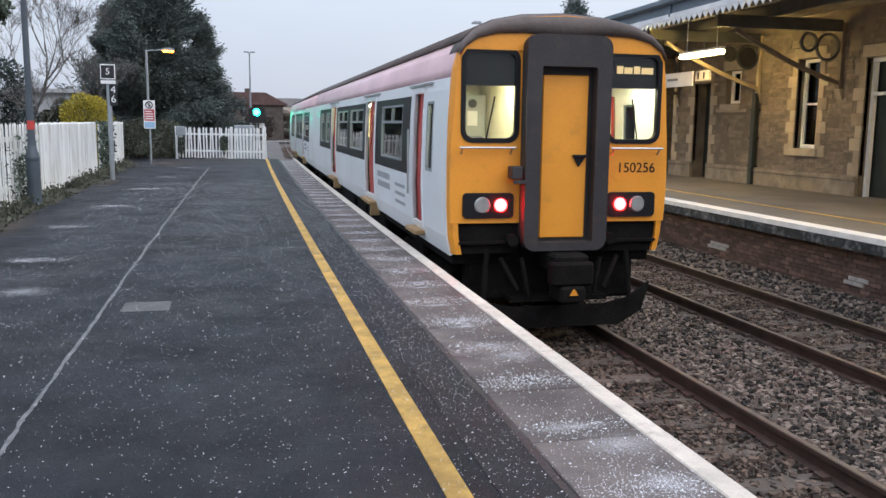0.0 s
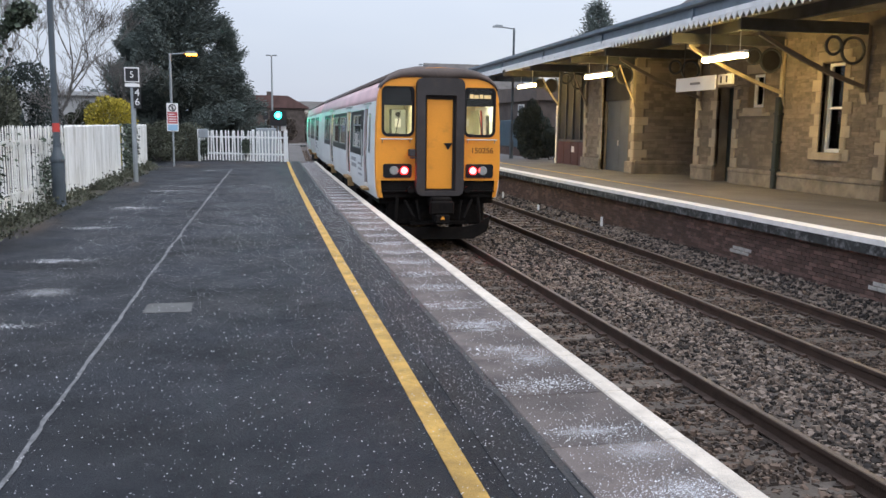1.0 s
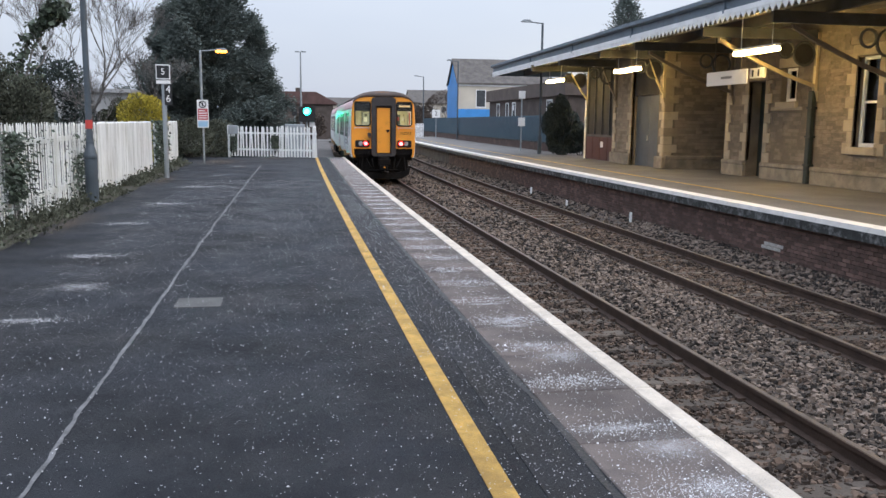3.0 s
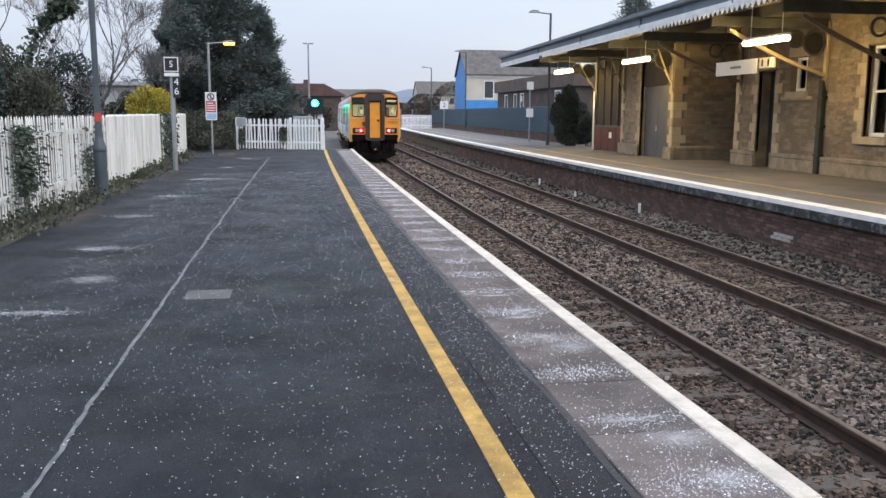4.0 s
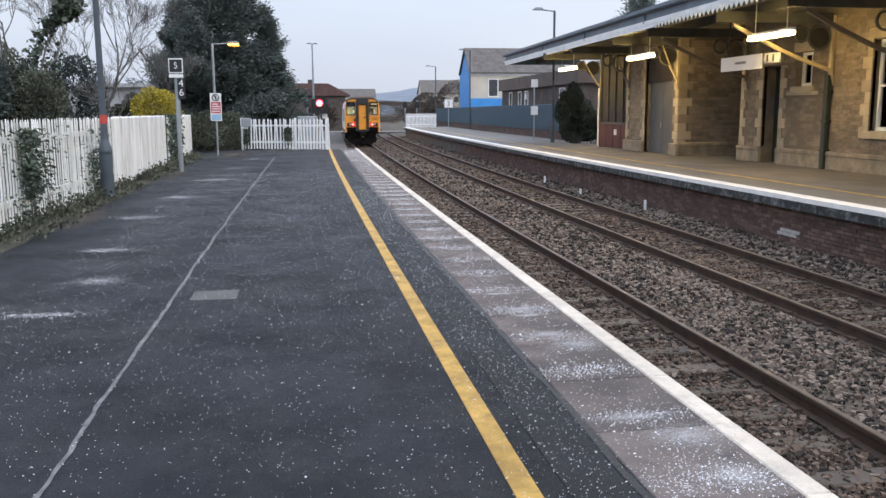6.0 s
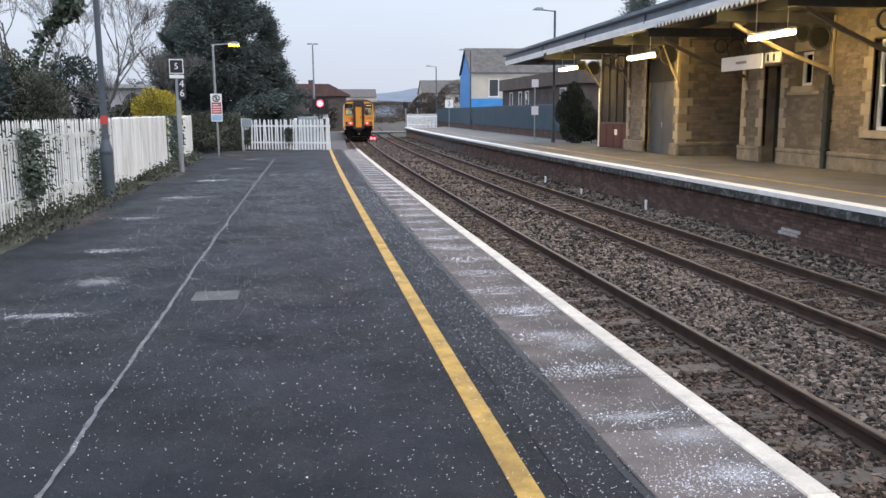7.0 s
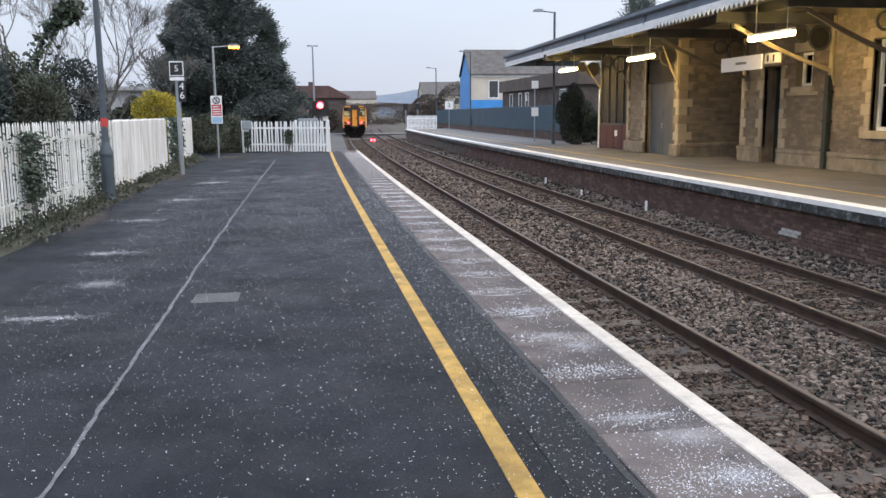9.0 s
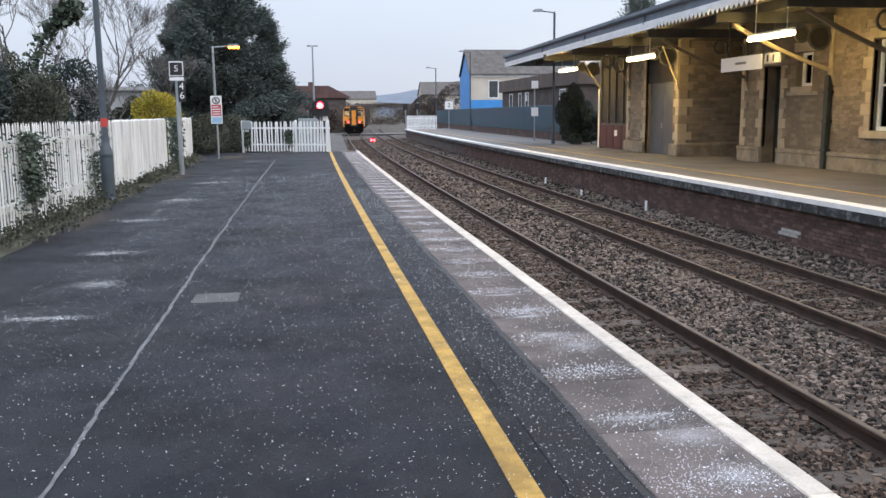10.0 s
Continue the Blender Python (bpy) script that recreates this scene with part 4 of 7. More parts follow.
def cab_end(car):
    """The yellow end of the rear coach: two windows, gangway door, lamps, buffers and coupler."""
    # yellow end: panels round the two windows, as strips with bowed outline
    for sgn in (-1, 1):
        bm = B()
        zs = [1.42, 1.75, 2.1, 2.36, 2.65, 2.98, 3.18, 3.42, 3.58]
        xo = [1.36, 1.375, 1.372, 1.366, 1.36, 1.345, 1.33, 1.28, 1.16]
        win = round_rect(0.56, 1.24, 2.38, 3.44, 0.13)
        # outer outline sampled to the same count as the window outline
        outer = []
        for x, z in win:
            cx, cz = 0.90, 2.91
            dx, dz = x - cx, z - cz
            k = 1.03
            for q in np.linspace(1.0, 3.0, 400):
                X, Z = cx + dx * q, cz + dz * q
                if X < 0.5 or Z < 2.30 or Z > float(np.interp(X, [0, 0.5, 0.85, 1.08, 1.23, 1.3], [3.77, 3.75, 3.70, 3.61, 3.48, 3.32])) or X > float(np.interp(Z, zs, xo)):
                    break
                k = q
            outer.append((sgn * (cx + dx * k), cz + dz * k))
        framed(bm, outer, [(sgn * x, z) for x, z in win], 0.0, 0.06)
        part("window_surround", bm, M_TRAIN_YELLOW, car, "warning yellow end panel round the cab window")
        bm = B()
        framed(bm, [(sgn * x, z) for x, z in round_rect(0.545, 1.255, 2.365, 3.455, 0.14)], [(sgn * x, z) for x, z in round_rect(0.60, 1.20, 2.42, 3.40, 0.10)], -0.015, 0.05)
        rim = part("window_rubber", bm, M_TRAIN_BLACK, car, "black rubber window seal")
        bm = B()
        vs = [bm.verts.new((sgn * x, 0.02, z)) for x, z in round_rect(0.60, 1.20, 2.42, 3.40, 0.10)]
        bm.faces.new(vs)
        part("cab_window", bm, M_TRAIN_GLASS, rim).visible_shadow = False
        # destination blind behind the upper part of the glass
        bm = B()
        box(bm, min(sgn * .6, sgn * 1.2), max(sgn * .6, sgn * 1.2), 0.04, 0.16, 3.03, 3.40)
        blind = part("blind_box", bm, M_TRAIN_BLACK, car, "dark destination blind box")
        if sgn > 0:
            bm = B()
            # unreadable amber words as short bars in one row
            for x0, x1, z0, z1 in ((0.68, 0.76, 3.20, 3.29), (0.775, 0.88, 3.20, 3.275), (0.90, 0.98, 3.20, 3.29), (1.0, 1.15, 3.20, 3.275)):
                box(bm, x0, x1, 0.028, 0.038, z0, z1)
            part("destination_display", bm, glow("amber display", (1.0, 0.60, 0.10), 0.6), blind, "lit amber destination display")
        # lower yellow panel
        bm = B()
        prism(bm, [(sgn * 0.46, 1.42), (sgn * 1.36, 1.42), (sgn * 1.375, 1.75), (sgn * 1.372, 2.1), (sgn * 1.366, 2.31), (sgn * 0.46, 2.31)], "y", 0.0, 0.06)
        part("lower_panel", bm, M_TRAIN_YELLOW, car, "warning yellow lower end panel")
        # rounded corner down the side, dropping to the skirt foot
        bm = B()
        rows = []
        for x, z in ((1.32, 1.05), (1.36, 1.25), (1.38, 1.6), (1.385, 2.1), (1.375, 2.65), (1.355, 2.98), (1.333, 3.22), (1.283, 3.40), (1.222, 3.515)):
            rows.append([bm.verts.new((sgn * (x - dx), dy, z)) for dx, dy in ((0.10, 0.0), (0.04, 0.012), (0.008, 0.05), (-0.003, 0.09), (-0.006, 0.13), (0.10, 0.13))])
        for a, b in zip(rows, rows[1:]):
            for i in range(6):
                j = (i + 1) % 6
                bm.faces.new((a[i], a[j], b[j], b[i]))
        bm.faces.new(rows[0])
        bm.faces.new(rows[-1][::-1])
        bmesh.ops.recalc_face_normals(bm, faces=bm.faces[:])
        part("corner_pillar", bm, M_TRAIN_YELLOW, car, "rounded yellow corner pillar")
        # lamp cluster
        bm = B()
        prism(bm, [(sgn * x, z) for x, z in round_rect(0.60, 1.22, 1.48, 1.78, 0.05)], "y", -0.03, 0.01)
        cluster = part("lamp_panel", bm, M_TRAIN_BLACK, car, "black lamp cluster panel")
        bm = B()
        rod(bm, (sgn * 0.76, -0.05, 1.635), (sgn * 0.76, -0.03, 1.635), 0.07, 0.078, 20)
        part("tail_lamp", bm, M_TAIL, cluster, "lit red tail lamp")
        bm = B()
        rod(bm, (sgn * 0.985, -0.05, 1.635), (sgn * 0.985, -0.03, 1.635), 0.085, 0.10, 20)
        part("headlamp", bm, M_LENS, cluster, "unlit clear headlamp")
        # handrail below the window
        bm = B()
        rod(bm, (sgn * 0.6, -0.07, 2.31), (sgn * 1.28, -0.07, 2.31), 0.014, seg=8)
        for x in (0.64, 1.24):
            rod(bm, (sgn * x, -0.07, 2.31), (sgn * x, 0.0, 2.24), 0.012, seg=6)
        part("handrail", bm, M_STEEL, car)
        # wiper
        bm = B()
        rod(bm, (sgn * 0.95, -0.02, 2.42), (sgn * 0.86, -0.035, 2.9), 0.008, seg=6)
        part("wiper", bm, M_TRAIN_BLACK, car)
        # dark buffer beam zone
        bm = B()
        box(bm, min(sgn * .5, sgn * 1.28), max(sgn * .5, sgn * 1.28), 0.05, 0.3, 1.05, 1.42)
        box(bm, min(sgn * .55, sgn * 1.26), max(sgn * .55, sgn * 1.26), -0.02, 0.06, 1.17, 1.20)
        part("buffer_beam", bm, M_UNDER, car, "black buffer beam recess")
        bm = B()
        rod(bm, (sgn * 0.62, -0.12, 1.22), (sgn * 0.62, 0.3, 1.22), 0.07, 0.07, 12)
        rod(bm, (sgn * 0.75, -0.02, 1.0), (sgn * 0.55, -0.1, 0.62), 0.03, 0.03, 8)
        rod(bm, (sgn * 0.5, -0.08, 1.0), (sgn * 0.42, -0.12, 0.55), 0.028, 0.028, 8)
        rod(bm, (sgn * 0.9, 0.05, 1.05), (sgn * 0.95, 0.0, 0.45), 0.035, 0.035, 8)
        part("air_hose", bm, M_UNDER, car)
    # domed brow over the end
    prof = [(1.295, 3.40), (1.235, 3.525), (1.085, 3.67), (0.855, 3.775), (0.5, 3.845), (0.0, 3.875)]
    full = prof + [(-x, z) for x, z in prof[-2::-1]]

    def brow_ring(drop, y, k=1.0):
        return [(x * k, y, z - drop * (0.10 + 0.90 * (1 - abs(x) / 1.3) ** 0.6)) for x, z in full]
    bm = B()
    layers = [[bm.verts.new(q) for q in ring] for ring in (brow_ring(0.285, 0.0, 0.985), brow_ring(0.275, -0.045, 0.985), brow_ring(0.15, -0.075, 0.99), brow_ring(0.05, -0.04, 0.997), brow_ring(0.0, 0.06), brow_ring(0.0, 0.45))]
    for a, b in zip(layers, layers[1:]):
        for i in range(len(full) - 1):
            bm.faces.new((a[i], a[i + 1], b[i + 1], b[i]))
    bmesh.ops.recalc_face_normals(bm, faces=bm.faces[:])
    solid(part("roof_brow", bm, M_TRAIN_ROOF, car, "grimy brown roof brow", smooth=True), 0.01)
    # yellow strip between the brow and the windows
    bm = B()
    top = [(x * 0.97, z - 0.03) for x, z in full]
    low = [(x * 0.97, min(z - 0.06, 3.43)) for x, z in full]
    a = [bm.verts.new((x, 0.012, z)) for x, z in top]
    b = [bm.verts.new((x, 0.012, z)) for x, z in low]
    for i in range(len(full) - 1):
        bm.faces.new((a[i], a[i + 1], b[i + 1], b[i]))
    bmesh.ops.recalc_face_normals(bm, faces=bm.faces[:])
    solid(part("brow_panel", bm, M_TRAIN_YELLOW, car), 0.03)
    # gangway: heavy frame, recessed door
    bm = B()
    outer = round_rect(-0.52, 0.52, 1.10, 3.61, 0.14)
    inner = round_rect(-0.34, 0.34, 1.20, 3.25, 0.03)
    framed(bm, outer, inner, -0.20, 0.05)
    part("gangway_frame", bm, M_GANGWAY, car, "thick dark gangway frame")
    bm = B()
    box(bm, -0.34, 0.34, -0.03, 0.02, 1.20, 3.25)
    part("gangway_back", bm, M_GANGWAY, car)
    bm = B()
    box(bm, -0.285, 0.285, -0.07, -0.032, 1.24, 3.16, 0.012)
    door = part("gangway_door", bm, M_TRAIN_YELLOW, car, "flat warning yellow gangway door")
    bm = B()
    box(bm, 0.10, 0.27, -0.12, -0.07, 2.20, 2.235, 0.008)
    prism(bm, [(0.12, 2.20), (0.26, 2.20), (0.18, 2.09)], "y", -0.095, -0.07)
    part("door_handle", bm, M_TRAIN_BLACK, door, "dark lever handle")
    # side latch on the frame
    bm = B()
    box(bm, -0.68, -0.55, -0.2, -0.02, 1.95, 2.1, 0.01)
    box(bm, -0.66, -0.50, -0.22, -0.18, 1.9, 1.94)
    part("gangway_latch", bm, M_GANGWAY, car)
    # fleet number
    cu = bpy.data.curves.new("fleet_number", "FONT")
    cu.body, cu.size, cu.extrude, cu.align_x = "150256", 0.17, 0.002, "CENTER"
    txt = new("fleet_number", cu)
    txt.parent = car
    txt.matrix_basis = pose(0.965, -0.004, 2.02, 90, 0, 0)
    cu.materials.append(M_TRAIN_BLACK)
    txt["label"] = "black fleet number 150256"
    # cab interior
    bm = B()
    box(bm, -1.3, -0.45, 2.15, 2.21, 1.15, 3.12)
    box(bm, 0.45, 1.3, 2.15, 2.21, 1.15, 3.12)
    box(bm, -0.44, -0.40, 0.3, 2.15, 1.15, 3.12)
    box(bm, 0.40, 0.44, 0.3, 2.15, 1.15, 3.12)
    part("cab_wall", bm, M_INTERIOR, car, "cream lit cab wall")
    bm = B()
    box(bm, -1.25, -0.5, 0.15, 0.6, 1.9, 2.35, 0.03)
    part("cab_desk", bm, M_GANGWAY, car)
    bm = B()
    box(bm, -0.80, -0.46, 1.75, 2.14, 1.15, 2.98, 0.01)
    part("cab_cupboard", bm, material("pale grey cupboard", (0.34, 0.36, 0.35), 0.6, 0, 0.1, 2, 30, 0), car, "pale grey cab cupboard")
    part("cab_notice", box(B(), -0.72, -0.58, 1.735, 1.748, 2.56, 2.76), M_SIGN_WHITE, car, "white paper notice")
    part("cab_dial", rod(B(), (-0.65, 1.735, 2.86), (-0.65, 1.748, 2.86), 0.06, 0.06, 14), M_BLACK, car)
    part("cab_doorway", box(B(), 0.62, 0.95, 2.12, 2.148, 1.2, 2.9), M_DOOR_GREY, car, "grey inner cab door")
    part("cab_notice", box(B(), 1.02, 1.16, 2.13, 2.148, 2.62, 2.78), M_SIGN_WHITE, car, "white paper notice")
    part("cab_extinguisher", box(B(), 0.80, 0.90, 2.06, 2.118, 2.62, 2.80, 0.02), M_DOOR_RED, car, "small red box on the inner door")
    for x in (-0.86, 0.86):
        bm = B()
        lathe(bm, [(0.20, 0), (0.22, 0.12), (0.20, 0.5), (0.12, 0.58)], 12, (x, 0.95, 1.85))
        part("cab_seat", bm, M_GANGWAY, car, "dark cab seat back")
    for x in (-0.85, 0.85):
        bm = B()
        box(bm, x - 0.3, x + 0.3, 0.35, 0.9, 3.08, 3.11)
        part("cab_light", bm, M_CAB_LIGHT, car, "lit cab ceiling light")
    # coupler, ploughs
    bm = B()
    box(bm, -0.22, 0.22, -0.42, 0.2, 0.86, 1.08, 0.03)
    box(bm, -0.26, 0.26, -0.5, -0.3, 0.72, 1.0, 0.03)
    box(bm, -0.16, 0.16, -0.52, -0.1, 0.52, 0.72, 0.03)
    coupler = part("coupler", bm, M_UNDER, car, "grimy automatic coupler")
    bm = B()
    prism(bm, [(-0.05, 0.62), (0.05, 0.62), (0.0, 0.70)], "y", -0.545, -0.52)
    part("coupler_mark", bm, M_TRAIN_YELLOW, coupler, "small yellow mark")
    bm = B()
    prism(bm, [(-1.2, 0.66), (-1.1, 0.3), (-0.8, 0.13), (0.8, 0.13), (1.1, 0.3), (1.2, 0.66), (0.9, 0.46), (0.6, 0.40), (-0.6, 0.40), (-0.9, 0.46)], "y", -0.03, 0.02)
    part("snow_plough", bm, M_UNDER, car, "dirty black obstacle deflector")
    # black filler added so the space under the cab end reads dark
    bm = B()
    box(bm, -1.1, 1.1, 0.25, 0.5, 0.42, 1.05, 0.04)
    box(bm, -0.62, 0.62, -0.05, 0.25, 0.46, 0.52)
    part("underframe_filler", bm, M_UNDER, car, "black filler box for the dark mass behind the coupler")


# ---- the station building and canopy ----
WALL = 14.6      # face of the station building
WING = 13.65     # face of the projecting wing
CANOPY = 10.95   # outer edge of the canopy


def cube_mesh(name, mat_):
    me = mesh_of(name, box(B(), 0, 1, 0, 1, 0, 1))
    me.materials.append(mat_)
    return me


def add_box(v, f, x0, x1, y0, y1, z0, z1):
    o = len(v)
    v += [(x0, y0, z0), (x1, y0, z0), (x1, y1, z0), (x0, y1, z0), (x0, y0, z1), (x1, y0, z1), (x1, y1, z1), (x0, y1, z1)]
    f += [tuple(o + k for k in q) for q in ((3, 2, 1, 0), (4, 5, 6, 7), (0, 1, 5, 4), (1, 2, 6, 5), (2, 3, 7, 6), (3, 0, 4, 7))]


def mesh_from(name, v, f, mat_, parent, kind=""):
    me = bpy.data.meshes.new(name)
    me.from_pydata(v, [], f)
    me.materials.append(mat_)
    ob = new(name, me)
    ob.parent = parent
    if kind:
        tagged(ob, kind=kind)
    return ob


def coursed(v, f, y0, y1, z0, z1, holes, rnd, put):
    """Rubble courses over a wall face, leaving the holes free."""
    z = z0
    while z < z1 - 0.05:
        h = min(rnd.uniform(0.085, 0.135), z1 - z)
        y = y0
        while y < y1 - 0.02:
            w = min(rnd.uniform(0.14, 0.42), y1 - y)
            a, b = y, y + w
            for hy0, hy1, hz0, hz1 in holes:
                if z + h > hz0 + 0.02 and z < hz1 - 0.02:
                    if a < hy1 and b > hy0:
                        if a < hy0:
                            b = min(b, hy0)
                        else:
                            a = min(b, hy1)
            if b - a > 0.03:
                put(a + 0.004, b - 0.004, z + 0.004, z + h - 0.004, rnd.uniform(0.008, 0.02))
            y += w
        z += h


def quoins(wall, x, y, z0, z1, into, rnd, name="quoin"):
    """Dressed stones up an edge at y; 'into' gives the way the stones reach."""
    v, f = [], []
    z, long_ = z0, True
    while z < z1:
        h = min(0.3, z1 - z)
        w = 0.36 if long_ else 0.2
        add_box(v, f, x - 0.045 - rnd.uniform(0, 0.008), x + 0.1, min(y, y + into * w), max(y, y + into * w), z + 0.004, z + h - 0.004)
        z += h
        long_ = not long_
    mesh_from(name, v, f, M_BATH, wall)


def sash_window(y0, y1, z0, z1, bars, number):
    w = thing("window_%d" % number, "white-painted timber sash window in a stone surround", "window")
    tagged(w, kind="structure")
    x = WALL + 0.22
    bm = B()
    for a, b, c, d in ((y0, y0 + 0.08, z0, z1), (y1 - 0.08, y1, z0, z1), (y0 + .08, y1 - .08, z0, z0 + 0.1), (y0 + .08, y1 - .08, z1 - 0.08, z1)):
        box(bm, x - 0.04, x + 0.06, a, b, c, d)
    part("window_frame", bm, M_WHITE, w, "white sash box frame")
    bm = B()
    zm = (z0 + z1) / 2 if bars else z0
    if bars:
        box(bm, x - 0.02, x + 0.03, y0 + .08, y1 - .08, zm - 0.03, zm + 0.03)
    ym = (y0 + y1) / 2
    if not bars:
        box(bm, x, x + 0.02, ym - 0.01, ym + 0.01, z0 + .1, z1 - .08)
    part("glazing_bar", bm, M_WHITE, w)
    bm = B()
    box(bm, x + 0.02, x + 0.028, y0 + 0.08, y1 - 0.08, z0 + 0.1, z1 - 0.08)
    part("pane", bm, M_WINDOW_GLASS, w)
    # dark sheet added behind the pane for the unlit room
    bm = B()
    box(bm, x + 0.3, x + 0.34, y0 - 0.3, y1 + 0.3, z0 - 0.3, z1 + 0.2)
    part("unlit_room_sheet", bm, M_DARK, w)
    bm = B()
    box(bm, WALL - 0.12, WALL + 0.2, y0 - 0.12, y1 + 0.12, z0 - 0.2, z0, 0.015)
    part("sill", bm, M_BATH, w, "honey-coloured stone sill")


def station_building():
    rnd = random.Random(17)
    wall = thing("wall_station", "coursed rubble station wall with dressed honey stone quoins", "wall")
    tagged(wall, kind="structure")
    holes = [(16.25, 17.65, 0, 3.3), (19.3, 20.2, 1.1, 3.42), (22.87, 23.67, 2.33, 3.32), (24.45, 25.45, 0, 3.0)]
    top = 4.6
    # core with real openings: piers and spandrels
    bm = B()
    ys = [-8.0] + [v for h in holes for v in h[:2]] + [26.8]
    for i in range(0, len(ys), 2):
        box(bm, WALL, WALL + 0.5, ys[i], ys[i + 1], -0.05, top)
    for a, b, lo, hi in holes:
        box(bm, WALL, WALL + 0.5, a, b, hi, top)
        if lo > 0:
            box(bm, WALL, WALL + 0.5, a, b, -0.05, lo)
    part("wall_core", bm, M_JOINT, wall)
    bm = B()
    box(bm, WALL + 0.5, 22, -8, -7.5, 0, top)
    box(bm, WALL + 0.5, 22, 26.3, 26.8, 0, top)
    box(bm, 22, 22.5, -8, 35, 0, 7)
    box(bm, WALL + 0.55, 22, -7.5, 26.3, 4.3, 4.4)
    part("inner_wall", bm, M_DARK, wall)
    # rubble face
    stone = cube_mesh("stone", M_RUBBLE)
    wide = [(a - 0.02, b + 0.02, lo, hi) for a, b, lo, hi in holes] + [(19.2, 20.3, 0.85, 1.1)]
    v, f = [], []
    count = [0]

    def put(a, b, c, d, out):
        if a > 16.6 and b < 21.6 and count[0] < 300:
            ob = shared("stone", stone, wall)
            ob.location, ob.scale = (WALL - out, a, c), (out + 0.02, b - a, d - c)
            count[0] += 1
        else:
            add_box(v, f, WALL - out, WALL + 0.02, a, b, c, d)
    coursed(v, f, 13.5, 26.8, 0.5, 4.2, wide, rnd, put)
    mesh_from("stonework", v, f, M_RUBBLE, wall, "stuff")
    # plinth
    for a, b in ((12, 16.25), (17.65, 24.45), (25.45, 26.85)):
        bm = B()
        box(bm, WALL - 0.10, WALL + 0.02, a, b, 0, 0.36, 0.01)
        box(bm, WALL - 0.13, WALL + 0.02, a, b, 0.36, 0.5, 0.03)
        part("plinth", bm, M_PLINTH, wall, "dressed stone plinth course")
    for y, z0, z1, into in ((17.65, 0.5, 3.4, 1), (16.25, 0.5, 3.4, -1), (19.3, 0.9, 3.5, -1), (20.2, 0.9, 3.5, 1), (24.45, 0.5, 3.0, -1), (25.45, 0.5, 3.0, 1), (26.8, 0.5, 4.2, -1)):
        quoins(wall, WALL, y, z0, z1, into, rnd)
    bm = B()
    box(bm, WALL - 0.06, WALL + 0.02, 22.5, 24.1, 2.08, 2.18, 0.015)
    part("string_course", bm, M_BATH, wall)
    bm = B()
    for a, b, z in ((16.1, 17.8, 3.32), (19.1, 20.4, 3.44), (22.75, 23.8, 3.33), (24.35, 25.55, 3.02)):
        box(bm, WALL - 0.05, WALL + 0.1, a, b, z, z + 0.28, 0.015)
    part("lintel", bm, M_BATH, wall)
    sash_window(19.3, 20.2, 1.1, 3.42, True, 1)
    sash_window(22.87, 23.67, 2.33, 3.32, False, 2)
    # near doorway: white frame, dark within
    d = tagged(thing("door_1", "open station doorway with white frame and dark interior", "door"), kind="structure")
    bm = B()
    for a, b, c, e in ((16.25, 16.33, 0, 3.3), (17.55, 17.65, 0, 3.3), (16.33, 17.55, 2.42, 2.5), (16.33, 17.55, 3.2, 3.3)):
        box(bm, WALL + 0.15, WALL + 0.25, a, b, c, e)
    part("door_frame", bm, M_WHITE, d)
    bm = B()
    box(bm, WALL + 0.3, WALL + 0.34, 16.3, 17.6, 0, 3.25)
    part("door_leaf", bm, M_GREEN, d)
    d = tagged(thing("door_2", "dark green panelled door set deep in the stone wall", "door"), kind="structure")
    bm = B()
    box(bm, WALL + 0.40, WALL + 0.45, 24.45, 25.45, 0, 3.0)
    for z in (0.3, 1.2, 2.1):
        box(bm, WALL + 0.385, WALL + 0.41, 24.58, 24.92, z, z + 0.7, 0.01)
        box(bm, WALL + 0.385, WALL + 0.41, 25.0, 25.32, z, z + 0.7, 0.01)
    part("door_leaf", bm, M_GREEN, d)
    # wing
    wing = tagged(thing("wall_wing", "projecting stone wing with a wide grey doorway", "wall"), kind="structure")
    bm = B()
    box(bm, WING, WING + 0.5, 29.6, 30.15, 0, 4.6)
    box(bm, WING, WING + 0.5, 32.65, 34.6, 0, 4.6)
    box(bm, WING, WING + 0.5, 30.15, 32.65, 4.1, 4.6)
    box(bm, WING + 0.3, WING + 0.5, 30.15, 32.65, 2.75, 4.1)
    box(bm, WING + 0.5, 22, 29.6, 30.1, 0, 4.6)
    box(bm, WING + 0.5, 22, 34.1, 34.6, 0, 4.6)
    part("wall_core", bm, M_JOINT, wing)
    v, f = [], []
    coursed(v, f, 33.0, 34.25, 0.5, 4.2, [], rnd, lambda a, b, c, e, o: add_box(v, f, WING - o, WING + 0.02, a, b, c, e))
    # the flank of the wing, seen along the platform
    coursed(v, f, 14.05, 20.0, 0.5, 4.2, [], rnd, lambda a, b, c, e, o: add_box(v, f, a, b, 29.6 - o, 29.62, c, e))
    mesh_from("stonework", v, f, M_RUBBLE, wing, "stuff")
    for y, into in ((29.6, 1), (32.65, 1), (34.6, -1)):
        quoins(wing, WING, y, 0.0, 4.2, into, rnd)
    v, f = [], []
    z, long_ = 0.0, True
    while z < 4.2:
        add_box(v, f, WING - 0.03, WING + (0.5 if long_ else 0.3), 29.555, 29.61, z + 0.004, z + 0.296)
        z += 0.3
        long_ = not long_
    mesh_from("quoin", v, f, M_BATH, wing)
    bm = B()
    box(bm, WING - 0.12, WING + 0.02, 29.48, 30.15, 0, 0.46, 0.03)
    box(bm, WING + 0.02, 20, 29.48, 29.6, 0, 0.34, 0.01)
    box(bm, WING + 0.02, 20, 29.44, 29.6, 0.34, 0.5, 0.03)
